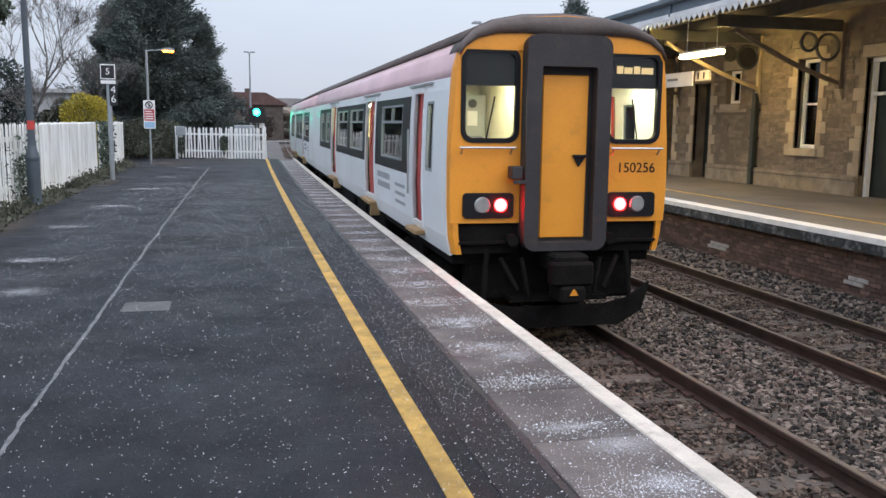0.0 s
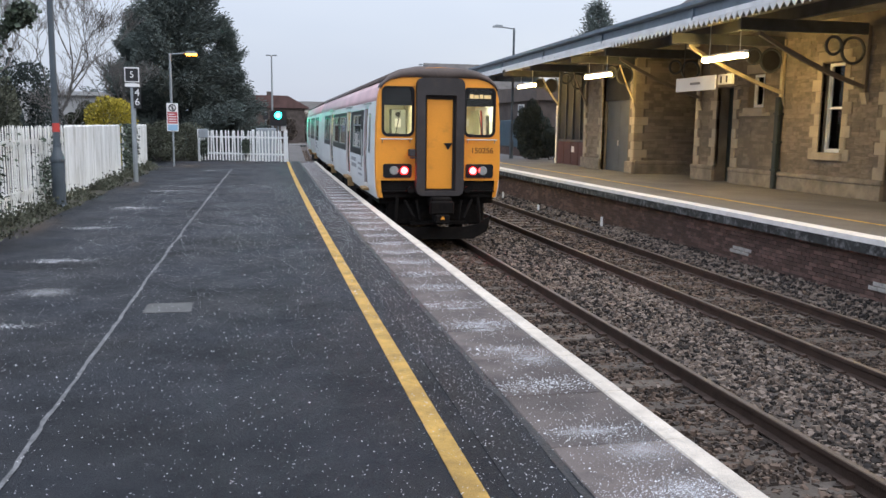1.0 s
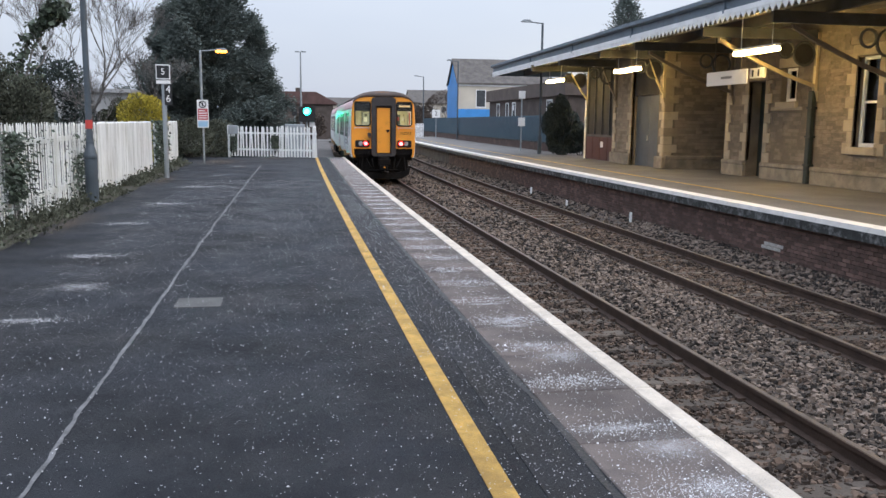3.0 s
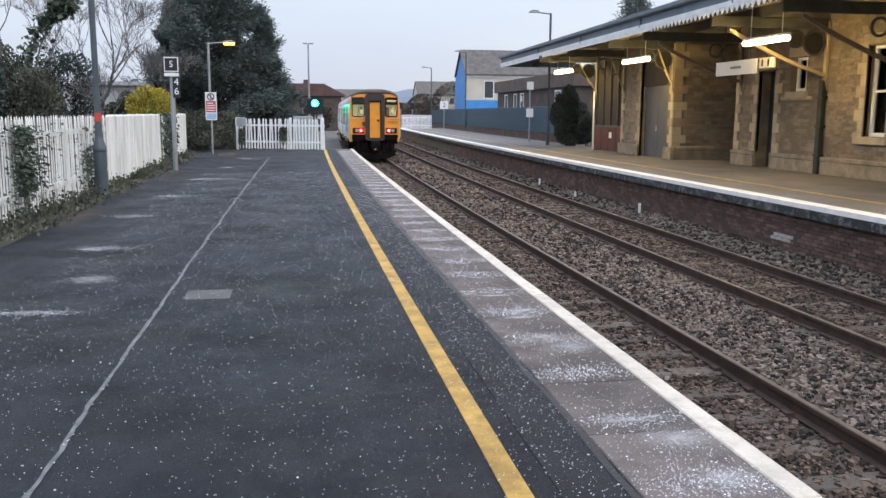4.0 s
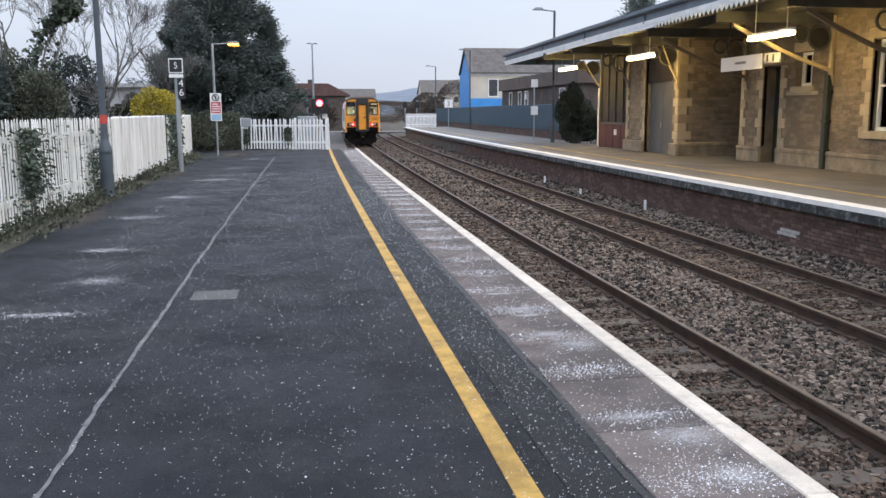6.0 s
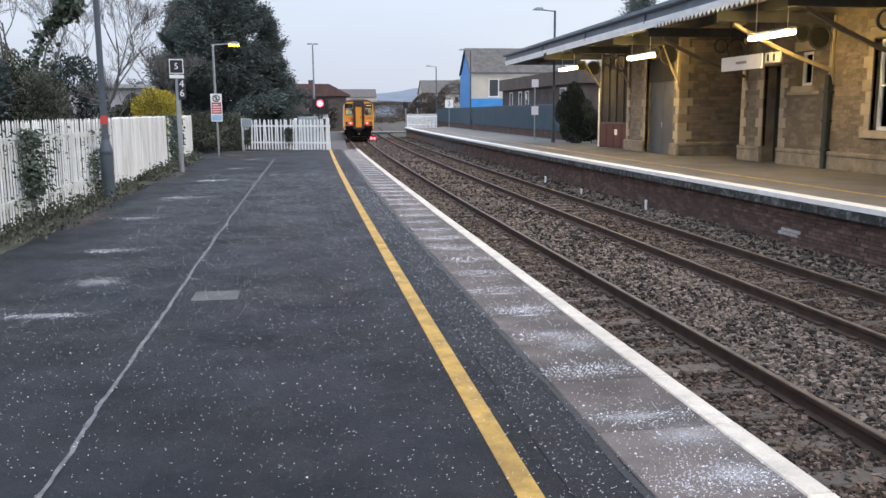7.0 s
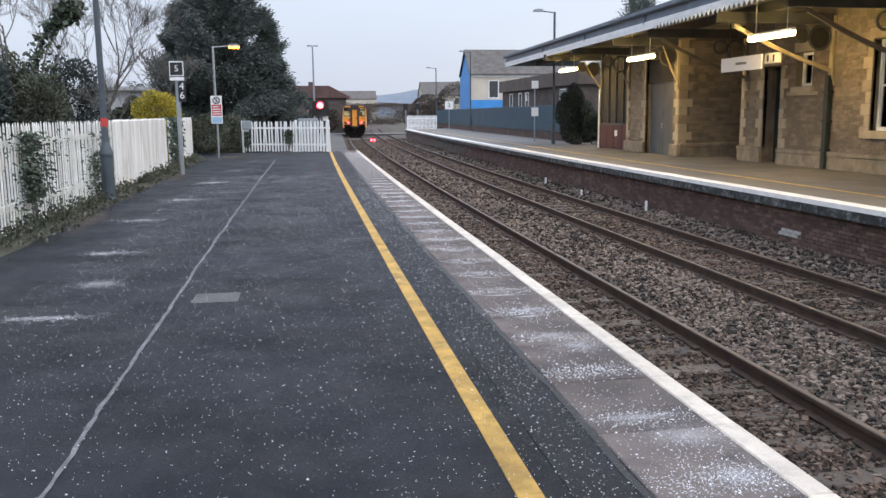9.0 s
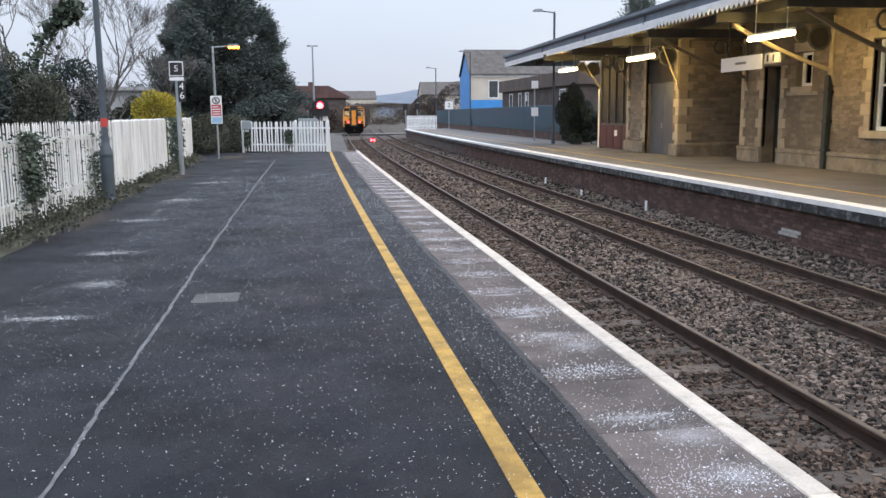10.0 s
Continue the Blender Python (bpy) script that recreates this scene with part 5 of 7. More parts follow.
    box(bm, WING - 0.12, WING + 0.02, 32.65, 34.7, 0, 0.46, 0.03)
    part("plinth", bm, M_PLINTH, wing, "dressed stone plinth course")
    # near-black panel puts the shadow above the doors into colour
    bm = B()
    box(bm, WING + 0.1, WING + 0.14, 30.15, 32.65, 2.75, 4.1)
    part("transom_shade", bm, M_DARK, wing, "near-black panel for the shade above the grey door")
    d = tagged(thing("door_3", "wide plain grey double door in the stone wing", "door"), kind="structure")
    for y0, y1 in ((30.16, 31.395), (31.405, 32.64)):
        bm = B()
        box(bm, WING + 0.2, WING + 0.25, y0, y1, 0, 2.75, 0.008)
        part("door_leaf", bm, M_DOOR_GREY, d)
    bm = B()
    box(bm, WING + 0.16, WING + 0.2, 31.46, 31.5, 1.0, 1.2)
    part("door_handle", bm, M_STEEL, d)
    # recess between the two: back and inner side
    bm = B()
    box(bm, 19.6, 20.0, 26.8, 29.6, 0, 4.6)
    part("recess_back", bm, M_RUBBLE, wing)
    # roof over all, above the canopy
    bm = B()
    prism(bm, [(WALL - 0.3, 4.6), (23, 4.6), (18.8, 7.6)], "y", -8.5, 34.8)
    tagged(part("roof", bm, M_ROOF), "slate pitched station roof behind the canopy", "roof", kind="structure")


def shed_end():
    """The open end under the canopy: dark boards above red panels."""
    s_ = tagged(thing("shed_end", "dark glazed timber screen over red panels at the canopy end", "screen"), kind="structure")
    bm = B()
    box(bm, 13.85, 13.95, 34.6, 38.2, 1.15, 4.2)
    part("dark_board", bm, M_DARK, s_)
    for i in range(4):
        y = 34.65 + i * 0.9
        bm = B()
        box(bm, 13.75, 13.87, y, y + 0.86, 0.03, 1.05, 0.01)
        part("red_panel", bm, material("dull red paint", (0.065, 0.021, 0.018), 0.6, 0, 0.2, 2, 30, 0.1), s_, "dull red timber panel")
    bm = B()
    for y in (34.6, 35.5, 36.4, 37.3, 38.2):
        box(bm, 13.78, 13.85, y - 0.04, y + 0.04, 1.1, 4.0)
    box(bm, 13.76, 13.87, 34.6, 38.2, 1.06, 1.16)
    part("mullion", bm, M_IRON, s_)
    bm = B()
    box(bm, 13.73, 13.748, 36.0, 36.3, 0.6, 0.85)
    part("notice", bm, M_SIGN_WHITE, s_, "small pale heart-shaped notice")
    p = thing("canopy_pier", "cream downpipe and dark post at the canopy end", "post")
    bm = B()
    box(bm, 13.80, 13.98, 38.25, 38.45, 0, 4.55, 0.01)
    part("post", bm, M_IRON, p)
    bm = B()
    rod(bm, (13.74, 38.35, 0.02), (13.74, 38.35, 2.7), 0.045, seg=10)
    part("downpipe", bm, M_WHITE, p, "white painted downpipe")


def canopy():
    c = tagged(thing("canopy", "platform canopy with slate-blue fascia and white sawtooth valance", "canopy", at=(10.67, 20.0, 0.13), rz=-1.6), kind="structure")
    y0, y1 = -26.0, 27.3
    edge, back = 0.0, 4.3
    bm = B()
    prism(bm, [(edge + 0.05, 4.52), (edge + 0.05, 4.60), (back, 5.3), (back, 5.2)], "y", y0, y1)
    part("canopy_roof", bm, M_ROOF, c, "low-pitched dark canopy roofing")
    bm = B()
    box(bm, edge, edge + 0.05, y0, y1, 4.20, 4.58)
    box(bm, edge + 0.05, back, y1 - 0.05, y1, 4.1, 4.6)
    part("fascia", bm, M_SLATE_BLUE, c, "slate-blue painted fascia board")
    bm = B()
    prism(bm, [(edge - 0.16, 4.66), (edge - 0.16, 4.56), (edge - 0.1, 4.52), (edge, 4.52), (edge, 4.60)], "y", y0, y1)
    part("gutter", bm, M_SLATE_BLUE, c, "slate-blue cast gutter")
    bm = B()
    for y in (-6.5, 0.0, 6.2, 12.5, 19.0):
        box(bm, edge - 0.05, edge - 0.0, y - 0.04, y + 0.04, 4.22, 4.56)
    part("gutter_bracket", bm, M_SLATE_BLUE, c)
    # boarded soffit and beams
    bm = B()
    box(bm, edge + 0.06, back, y0, y1 - 0.06, 4.42, 4.46)
    for y in span(y0, y1, 0.16):
        box(bm, edge + 0.06, back, y, y + 0.012, 4.405, 4.42)
    part("soffit", bm, M_CANOPY_UNDER, c, "dark boarded soffit")
    for x in (edge + 0.25, 1.75):
        bm = B()
        box(bm, x, x + 0.14, y0, y1 - 0.06, 4.12, 4.40, 0.01)
        part("longitudinal_beam", bm, M_IRON, c)
    # valance: pointed boards
    bm = B()
    w = 0.26
    prism(bm, [(0.003, 0.18), (0.003, 0.05), (w / 2, -0.10), (w - 0.003, 0.05), (w - 0.003, 0.18)], "x", -0.012, 0.012)
    me = mesh_of("valance_board", bm)
    me.materials.append(M_WHITE)
    y = -11.0
    while y < 5.3:
        shared("valance_board", me, c, pose(edge - 0.02, y, 4.10))
        y += w
    bm = B()
    box(bm, edge - 0.03, edge, y0, -11.0, 4.1, 4.22)
    box(bm, edge - 0.03, edge - 0.004, y, y1, 4.05, 4.17)
    box(bm, edge - 0.045, edge - 0.032, y0, y1, 4.17, 4.29)
    part("valance_rail", bm, M_WHITE, c)


def bracket(y, wall_x, lit):
    """An iron bracket: wall post, raking strut, beam and two rings in the spandrel."""
    b = thing("canopy_bracket", "cast-iron canopy bracket with two rings in its spandrel", "bracket", "canopy brackets")
    # brackets the lamps miss take the brown that stands for shade
    m = M_CREAM if lit else M_IRONWORK_SHADED
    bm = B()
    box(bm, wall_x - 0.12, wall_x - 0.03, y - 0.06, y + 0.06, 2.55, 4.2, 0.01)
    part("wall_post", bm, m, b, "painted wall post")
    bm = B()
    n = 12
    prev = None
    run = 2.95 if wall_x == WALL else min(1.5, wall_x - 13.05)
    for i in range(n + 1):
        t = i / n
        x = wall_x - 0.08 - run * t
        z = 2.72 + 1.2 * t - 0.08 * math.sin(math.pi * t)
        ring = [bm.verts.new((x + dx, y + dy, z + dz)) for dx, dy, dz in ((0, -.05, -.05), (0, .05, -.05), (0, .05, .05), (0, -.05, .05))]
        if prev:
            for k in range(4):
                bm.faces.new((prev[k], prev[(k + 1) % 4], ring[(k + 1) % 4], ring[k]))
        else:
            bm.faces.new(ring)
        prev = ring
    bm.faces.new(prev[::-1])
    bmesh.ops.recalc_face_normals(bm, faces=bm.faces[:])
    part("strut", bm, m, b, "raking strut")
    bm = B()
    box(bm, CANOPY + 0.1, wall_x - 0.12, y - 0.06, y + 0.06, 3.98, 4.26, 0.01)
    part("beam", bm, M_IRON, b, "dark iron cross beam")
    for cx, r in ((0.48, 0.31), (1.02, 0.21)):
        bm = B()
        ring_xz(bm, (wall_x - cx, y, 3.60 if cx < 0.6 else 3.70), r, 0.035, depth=0.05)
        part("ring", bm, M_IRON, b, "dark iron ring")
        if lit:
            bm = B()
            cz = 3.60 if cx < 0.6 else 3.70
            rod(bm, (wall_x - cx, y - 0.012, cz), (wall_x - cx, y + 0.012, cz), r, r, 20)
            part("infill", bm, M_DARK, b, "dark disc filling the ring")
    bm = B()
    prism(bm, [(wall_x - 0.14, 2.6), (wall_x + 0.0, 2.6), (wall_x + 0.0, 2.3), (wall_x - 0.05, 2.34)], "y", y - 0.1, y + 0.1)
    part("corbel", bm, M_BATH, b, "carved stone corbel")


def strip_lamp(y0, y1, x=12.0, z=3.53):
    l_ = thing("strip_lamp", "lit warm fluorescent lamp hung below the canopy", "lamp", "canopy lamps")
    bm = B()
    box(bm, x - 0.07, x + 0.07, y0, y1, z + 0.05, z + 0.12, 0.01)
    for y in (y0 + 0.3, y1 - 0.3):
        rod(bm, (x, y, z + 0.12), (x, y, 4.55), 0.012, seg=6)
    part("housing", bm, M_WHITE, l_)
    bm = B()
    box(bm, x - 0.085, x + 0.085, y0 + 0.02, y1 - 0.02, z - 0.06, z + 0.05, 0.03)
    part("diffuser", bm, M_TUBE, l_, "glowing diffuser")


def hanging_sign():
    s_ = thing("name_board", "white station name board hanging below the canopy", "sign")
    bm = B()
    box(bm, 12.78, 12.82, 22.5, 24.85, 2.80, 3.21, 0.006)
    part("board", bm, M_SIGN_WHITE, s_)
    for y in (22.9, 24.4):
        part("hanger", rod(B(), (12.8, y, 3.21), (12.8, y, 4.55), 0.015, seg=6), M_IRON, s_)
    bm = B()
    box(bm, 12.768, 12.782, 23.35, 23.95, 2.98, 3.05)
    part("lettering", bm, material("grey sign letters", (0.2, 0.2, 0.2), 0.5, 0, 0.1, 3, 40, 0), s_, "short dark name as bars")
    s_ = thing("exit_sign", "small pale pictogram sign hanging below the canopy", "sign")
    bm = B()
    box(bm, 12.78, 12.84, 21.6, 22.35, 2.92, 3.20, 0.006)
    part("board", bm, material("pale sign", (0.42, 0.42, 0.4), 0.5, 0, 0.1, 3, 40, 0), s_)
    for y in (21.85, 22.15):
        part("pictogram", box(B(), 12.768, 12.782, y, y + 0.07, 2.97, 3.15), M_BLACK, s_)
    bm = B()
    rod(bm, (12.81, 22.0, 3.2), (12.81, 22.0, 4.55), 0.015, seg=6)
    part("hanger", bm, M_IRON, s_)


def wall_pipe():
    p = thing("downpipe", "dark green rainwater pipe on the stone wall", "pipe")
    bm = B()
    box(bm, WALL - 0.2, WALL - 0.05, 21.82, 22.0, 0, 2.6, 0.02)
    part("pipe", bm, M_GREEN, p)
    for z in (0.5, 1.3, 2.1):
        part("pipe_collar", box(B(), WALL - 0.21, WALL - 0.02, 21.78, 22.04, z, z + 0.06, 0.01), M_GREEN, p)


# ---- near side: fences, posts, signs ----
def picket_mesh(h, w, t, mat_):
    bm = B()
    prism(bm, [(-w / 2, 0), (w / 2, 0), (w / 2, h - 0.05), (0, h), (-w / 2, h - 0.05)], "x", -t / 2, t / 2)
    me = mesh_of("picket", bm)
    me.materials.append(mat_)
    return me


def boundary_fence():
    f = tagged(thing("boundary_fence", "tall white-painted picket fence, weathered and ivy-grown", "fence"), kind="")
    me = picket_mesh(1.5, 0.060, 0.010, M_FENCE)
    rnd = random.Random(23)
    x = -3.95
    y = 8.0
    while y < 19.2:
        shared("picket", me, f, pose(x + rnd.uniform(-.006, .006), y, 0.05 + rnd.uniform(-.015, .015), rnd.uniform(-1.5, 1.5), 0, rnd.uniform(-1, 1)))
        y += 0.125
    board = picket_mesh(1.52, 0.125, 0.022, M_FENCE)
    while y < 27.6:
        shared("board", board, f, pose(x - 0.02 * (y - 19), y, 0.04 + rnd.uniform(-.008, .008), rnd.uniform(-.3, .3), 0, 0))
        y += 0.132
    y = 29.2
    while y < 36.0:
        if not 29.9 < y < 31.2:
            shared("board", board, f, pose(-4.15 - 0.03 * (y - 29), y, 0.04 + rnd.uniform(-.02, .02), rnd.uniform(-1, 1), 0, 0))
        y += 0.15
    for z in (0.35, 1.22):
        bm = B()
        box(bm, x - 0.075, x - 0.015, 8, 19.2, z, z + 0.09)
        part("fence_rail", bm, M_FENCE, f)
        bm = B()
        prism(bm, [(x - 0.09, 19.2), (x - 0.035, 19.2), (-4.15, 27.6), (-4.21, 27.6)], "z", z, z + 0.09)
        part("fence_rail", bm, M_FENCE, f)
        bm = B()
        prism(bm, [(-4.24, 29.1), (-4.18, 29.1), (-4.38, 36.0), (-4.44, 36.0)], "z", z, z + 0.09)
        part("fence_rail", bm, M_FENCE, f)
    for i in range(11):
        y = 8.5 + i * 2.6
        bm = B()
        xx = x - 0.15 - max(0, 0.02 * (y - 19))
        box(bm, xx, xx + 0.075, y - 0.05, y + 0.05, -0.1, 1.5, 0.01)
        part("fence_post", bm, M_FENCE, f)


def gate_fence():
    f = thing("palisade_fence", "white palisade fence and gate across the platform end", "fence")
    rnd = random.Random(31)
    me = picket_mesh(1.36, 0.068, 0.025, M_WHITE)
    a, b = Vector((-2.62, 40.4)), Vector((1.27, 38.45))
    ang = math.degrees(math.atan2(b.y - a.y, b.x - a.x)) + 90
    n = 30
    for i in range(n):
        p = a.lerp(b, i / (n - 1))
        shared("picket", me, f, pose(p.x, p.y, rnd.uniform(-0.01, 0.02), 0, 0, ang) @ pose(0, 0, 0, rnd.uniform(-2.4, 2.4)))
    for z in (0.28, 1.02):
        bm = B()
        rail = (b - a)
        nrm = Vector((-rail.y, rail.x)).normalized()
        prism(bm, [tuple(a + nrm * 0.02), tuple(b + nrm * 0.02), tuple(b + nrm * 0.07), tuple(a + nrm * 0.07)], "z", z, z + 0.08)
        part("fence_rail", bm, M_WHITE, f)
    for t in (0.0, 0.62, 0.985):
        p = a.lerp(b, t)
        bm = B()
        box(bm, p.x - 0.06, p.x + 0.06, p.y + 0.03, p.y + 0.15, -0.1, 1.4, 0.01)
        part("gate_post", bm, M_WHITE, f)
    bm = B()
    box(bm, -2.62, -2.2, 40.0, 40.06, 1.0, 1.4, 0.02)
    part("notice_plate", bm, M_GREY_POST, f, "grey notice plate")
    # grey cabinets behind the gate
    c = thing("lineside_cabinet", "pale grey lineside equipment cabinet behind the white gate", "cabinet")
    bm = B()
    box(bm, -0.1, 0.9, 44.0, 44.8, -1.2, 1.45, 0.02)
    part("cabinet_body", bm, M_GREY_POST, c)
    bm = B()
    box(bm, -0.04, 0.4, 43.98, 44.0, -0.2, 1.35)
    box(bm, 0.42, 0.84, 43.98, 44.0, -0.2, 1.35)
    part("cabinet_door", bm, M_GREY_POST, c)


def lamp_column():
    """The slate-grey lamp column with its bulbous foot and red band."""
    p = thing("lamp_column", "slate-grey iron lamp column with a red band beside the fence", "lamp post", at=(-3.7, 17.27, 0))
    bm = B()
    lathe(bm, [(0.135, 0), (0.135, 0.05), (0.118, 0.08), (0.118, 0.86), (0.128, 0.89), (0.128, 0.93), (0.105, 1.02), (0.075, 1.12), (0.068, 1.16), (0.072, 1.19), (0.066, 1.23), (0.064, 1.38), (0.060, 1.42)], 18)
    part("base", bm, M_POST, p, "bulbous column base", smooth=False)
    bm = B()
    lathe(bm, [(0.062, 1.38), (0.058, 2.5), (0.05, 5.4)], 14)
    part("shaft", bm, M_POST, p)
    bm = B()
    lathe(bm, [(0.067, 1.44), (0.067, 1.60)], 14)
    part("red_band", bm, M_RED_BAND, p, "red painted band")
    bm = B()
    rod(bm, (0, 0, 5.35), (0.5, 0.0, 5.6), 0.03, seg=8)
    box(bm, 0.4, 1.0, -0.12, 0.12, 5.56, 5.68, 0.03)
    part("lantern", bm, M_GREY_POST, p)


def text_on(parent, s, size, m, mat_, name="lettering"):
    cu = bpy.data.curves.new(name, "FONT")
    cu.body, cu.size, cu.extrude, cu.align_x, cu.align_y = s, size, 0.002, "CENTER", "CENTER"
    cu.materials.append(mat_)
    o = new(name, cu)
    o.parent = parent
    o.matrix_basis = m
    return o


def car_stop_sign():
    p = thing("car_stop_sign", "grey steel post with black car-stop plates reading 5, 4 and 6", "sign", at=(-3.33, 24.91, 0))
    bm = B()
    rod(bm, (0, 0, 0), (0, 0, 2.82), 0.065, seg=14)
    part("post", bm, M_GREY_POST, p)
    bm = B()
    box(bm, -0.19, 0.19, -0.085, -0.065, 2.72, 3.12, 0.004)
    pl = part("plate", bm, M_SIGN_WHITE, p, "white-edged square plate")
    bm = B()
    box(bm, -0.165, 0.165, -0.092, -0.086, 2.75, 3.09)
    part("plate_face", bm, M_BLACK, pl)
    text_on(pl, "5", 0.24, pose(0, -0.095, 2.92, 90), M_SIGN_WHITE)
    bm = B()
    box(bm, -0.19, 0.19, -0.085, -0.07, 2.60, 2.69, 0.004)
    part("small_plate", bm, M_SIGN_WHITE, p)
    bm = B()
    box(bm, 0.02, 0.22, -0.075, -0.066, 2.02, 2.58, 0.004)
    pl = part("number_plate_board", bm, M_BLACK, p, "black plate with white numerals")
    text_on(pl, "4", 0.27, pose(0.12, -0.08, 2.44, 90), M_SIGN_WHITE)
    text_on(pl, "6", 0.27, pose(0.12, -0.08, 2.19, 90), M_SIGN_WHITE)


def warning_sign():
    p = thing("warning_sign", "white, red and blue warning board on a post", "sign", at=(-3.15, 34.0, 0))
    bm = B()
    rod(bm, (0, 0.04, 0), (0, 0.04, 2.3), 0.035, seg=8)
    part("post", bm, M_GREY_POST, p)
    bm = B()
    box(bm, -0.21, 0.21, -0.02, 0, 1.33, 2.38, 0.004)
    b_ = part("board", bm, M_SIGN_WHITE, p)
    bm = B()
    box(bm, -0.18, 0.18, -0.026, -0.021, 1.62, 2.05)
    part("red_panel", bm, M_SIGN_RED, b_)
    bm = B()
    for z in (1.68, 1.77, 1.86, 1.95):
        box(bm, -0.14, 0.14 - 0.06 * (z > 1.9), -0.031, -0.027, z, z + 0.035)
    part("lettering", bm, M_SIGN_WHITE, b_)
    bm = B()
    box(bm, -0.18, 0.18, -0.026, -0.021, 1.36, 1.58)
    part("blue_panel", bm, M_SIGN_BLUE, b_)
    bm = B()
    ring_xz(bm, (0, -0.03, 2.21), 0.12, 0.018)
    rod(bm, (-0.08, -0.03, 2.29), (0.08, -0.03, 2.13), 0.014, seg=6)
    box(bm, -0.02, 0.02, -0.03, -0.022, 2.14, 2.28)
    part("prohibition_ring", bm, M_BLACK, b_)


def street_lamp(name, x, y, h, arm, lit, label, ground_z=0.0, dark=True):
    p = thing(name, label, "street lamp", "street lamps", at=(x, y, ground_z))
    bm = B()
    lathe(bm, [(0.11, 0), (0.11, 0.9), (0.07, 1.0), (0.06, h - 0.1), (0.04, h)], 12)
    part("column", bm, M_POST if dark else M_GREY_POST, p)
    bm = B()
    rod(bm, (0, 0, h - 0.05), (arm * 0.75, 0, h + 0.04), 0.03, seg=8)
    part("arm", bm, M_POST if dark else M_GREY_POST, p)
    bm = B()
    s_ = 1 if arm > 0 else -1
    prism(bm, [(arm * 0.55, h), (arm * 0.6, h + 0.12), (arm * 0.9, h + 0.13), (arm, h + 0.06), (arm, h - 0.0)], "y", -0.13, 0.13)
    part("lantern", bm, M_GREY_POST, p)
    if lit:
        bm = B()
        box(bm, min(arm * .58, arm * .98), max(arm * .58, arm * .98), -0.12, 0.12, h - 0.10, h - 0.005, 0.03)
        part("lens", bm, M_SODIUM, p, "glowing orange sodium lens")


def signal():
    s_ = thing("railway_signal", "railway colour-light signal on a post by the crossing", "signal", at=(1.38, 60.0, -1.1))
    z = 3.38
    bm = B()
    rod(bm, (0.0, 0.2, 0), (0.0, 0.2, z + 0.2), 0.06, seg=10)
    part("post", bm, M_GREY_POST, s_)
    # head: back box, front board with one aperture
    bm = B()
    framed(bm, round_rect(-0.56, 0.56, z - 0.72, z + 0.32, 0.2, 8), [(0.22 * math.cos(a), z + 0.22 * math.sin(a)) for a in [radians(-90 + 360 * (i + 0.5) / 36) for i in range(36)]], -0.06, -0.03)
    part("front_board", bm, M_BLACK, s_, "black signal backboard with one aperture")
    bm = B()
    box(bm, -0.56, 0.56, 0.06, 0.16, z - 0.72, z + 0.32, 0.02)
    part("back_box", bm, M_BLACK, s_)
    bm = B()
    ring_xz(bm, (0, -0.10, z), 0.24, 0.02, depth=0.09)
    part("hood", bm, M_BLACK, s_)
    bm = B()
    framed(bm, round_rect(-0.56, 0.56, z - 0.72, z + 0.32, 0.2, 8), round_rect(-0.54, 0.54, z - 0.70, z + 0.30, 0.19, 8), -0.03, 0.06)
    part("housing_rim", bm, M_BLACK, s_)
    # turning vane with a green and a red lens
    # the vane's own space has its pivot at its origin
    pivot = z - 0.34
    bm = B()
    box(bm, -0.02, 0.02, 0.012, 0.02, -0.02, 0.3)
    vane = part("lens_vane", bm, M_BLACK, s_, "turning vane that carries both lenses")
    for a, mt, nm in ((0, M_GREEN_LIGHT, "green_lens"), (-85, M_RED_LIGHT, "red_lens")):
        cx, cz = 0.34 * math.sin(radians(a)), 0.34 * math.cos(radians(a))
        bm = B()
        rod(bm, (cx, -0.01, cz), (cx, 0.01, cz), 0.21, 0.21, 28)
        part(nm, bm, mt, vane, "glowing " + nm.replace("_", " "))
    bm = B()
    box(bm, 0.16, 0.52, 0.1, 0.14, z - 1.05, z - 0.72)
    part("identity_plate", bm, M_SIGN_WHITE, s_, "plain white plate")
    return vane, pivot


def t_mast():
    p = thing("floodlight_mast", "tall thin mast with a twin lamp head", "mast", at=(1.02, 62.0, -1.1))
    bm = B()
    lathe(bm, [(0.09, 0), (0.07, 4), (0.045, 7.5)], 10)
    part("mast", bm, M_GREY_POST, p)
    bm = B()
    box(bm, -0.38, -0.04, -0.12, 0.12, 7.5, 7.58, 0.02)
    box(bm, 0.04, 0.38, -0.12, 0.12, 7.5, 7.58, 0.02)
    part("lamp_head", bm, M_GREY_POST, p)


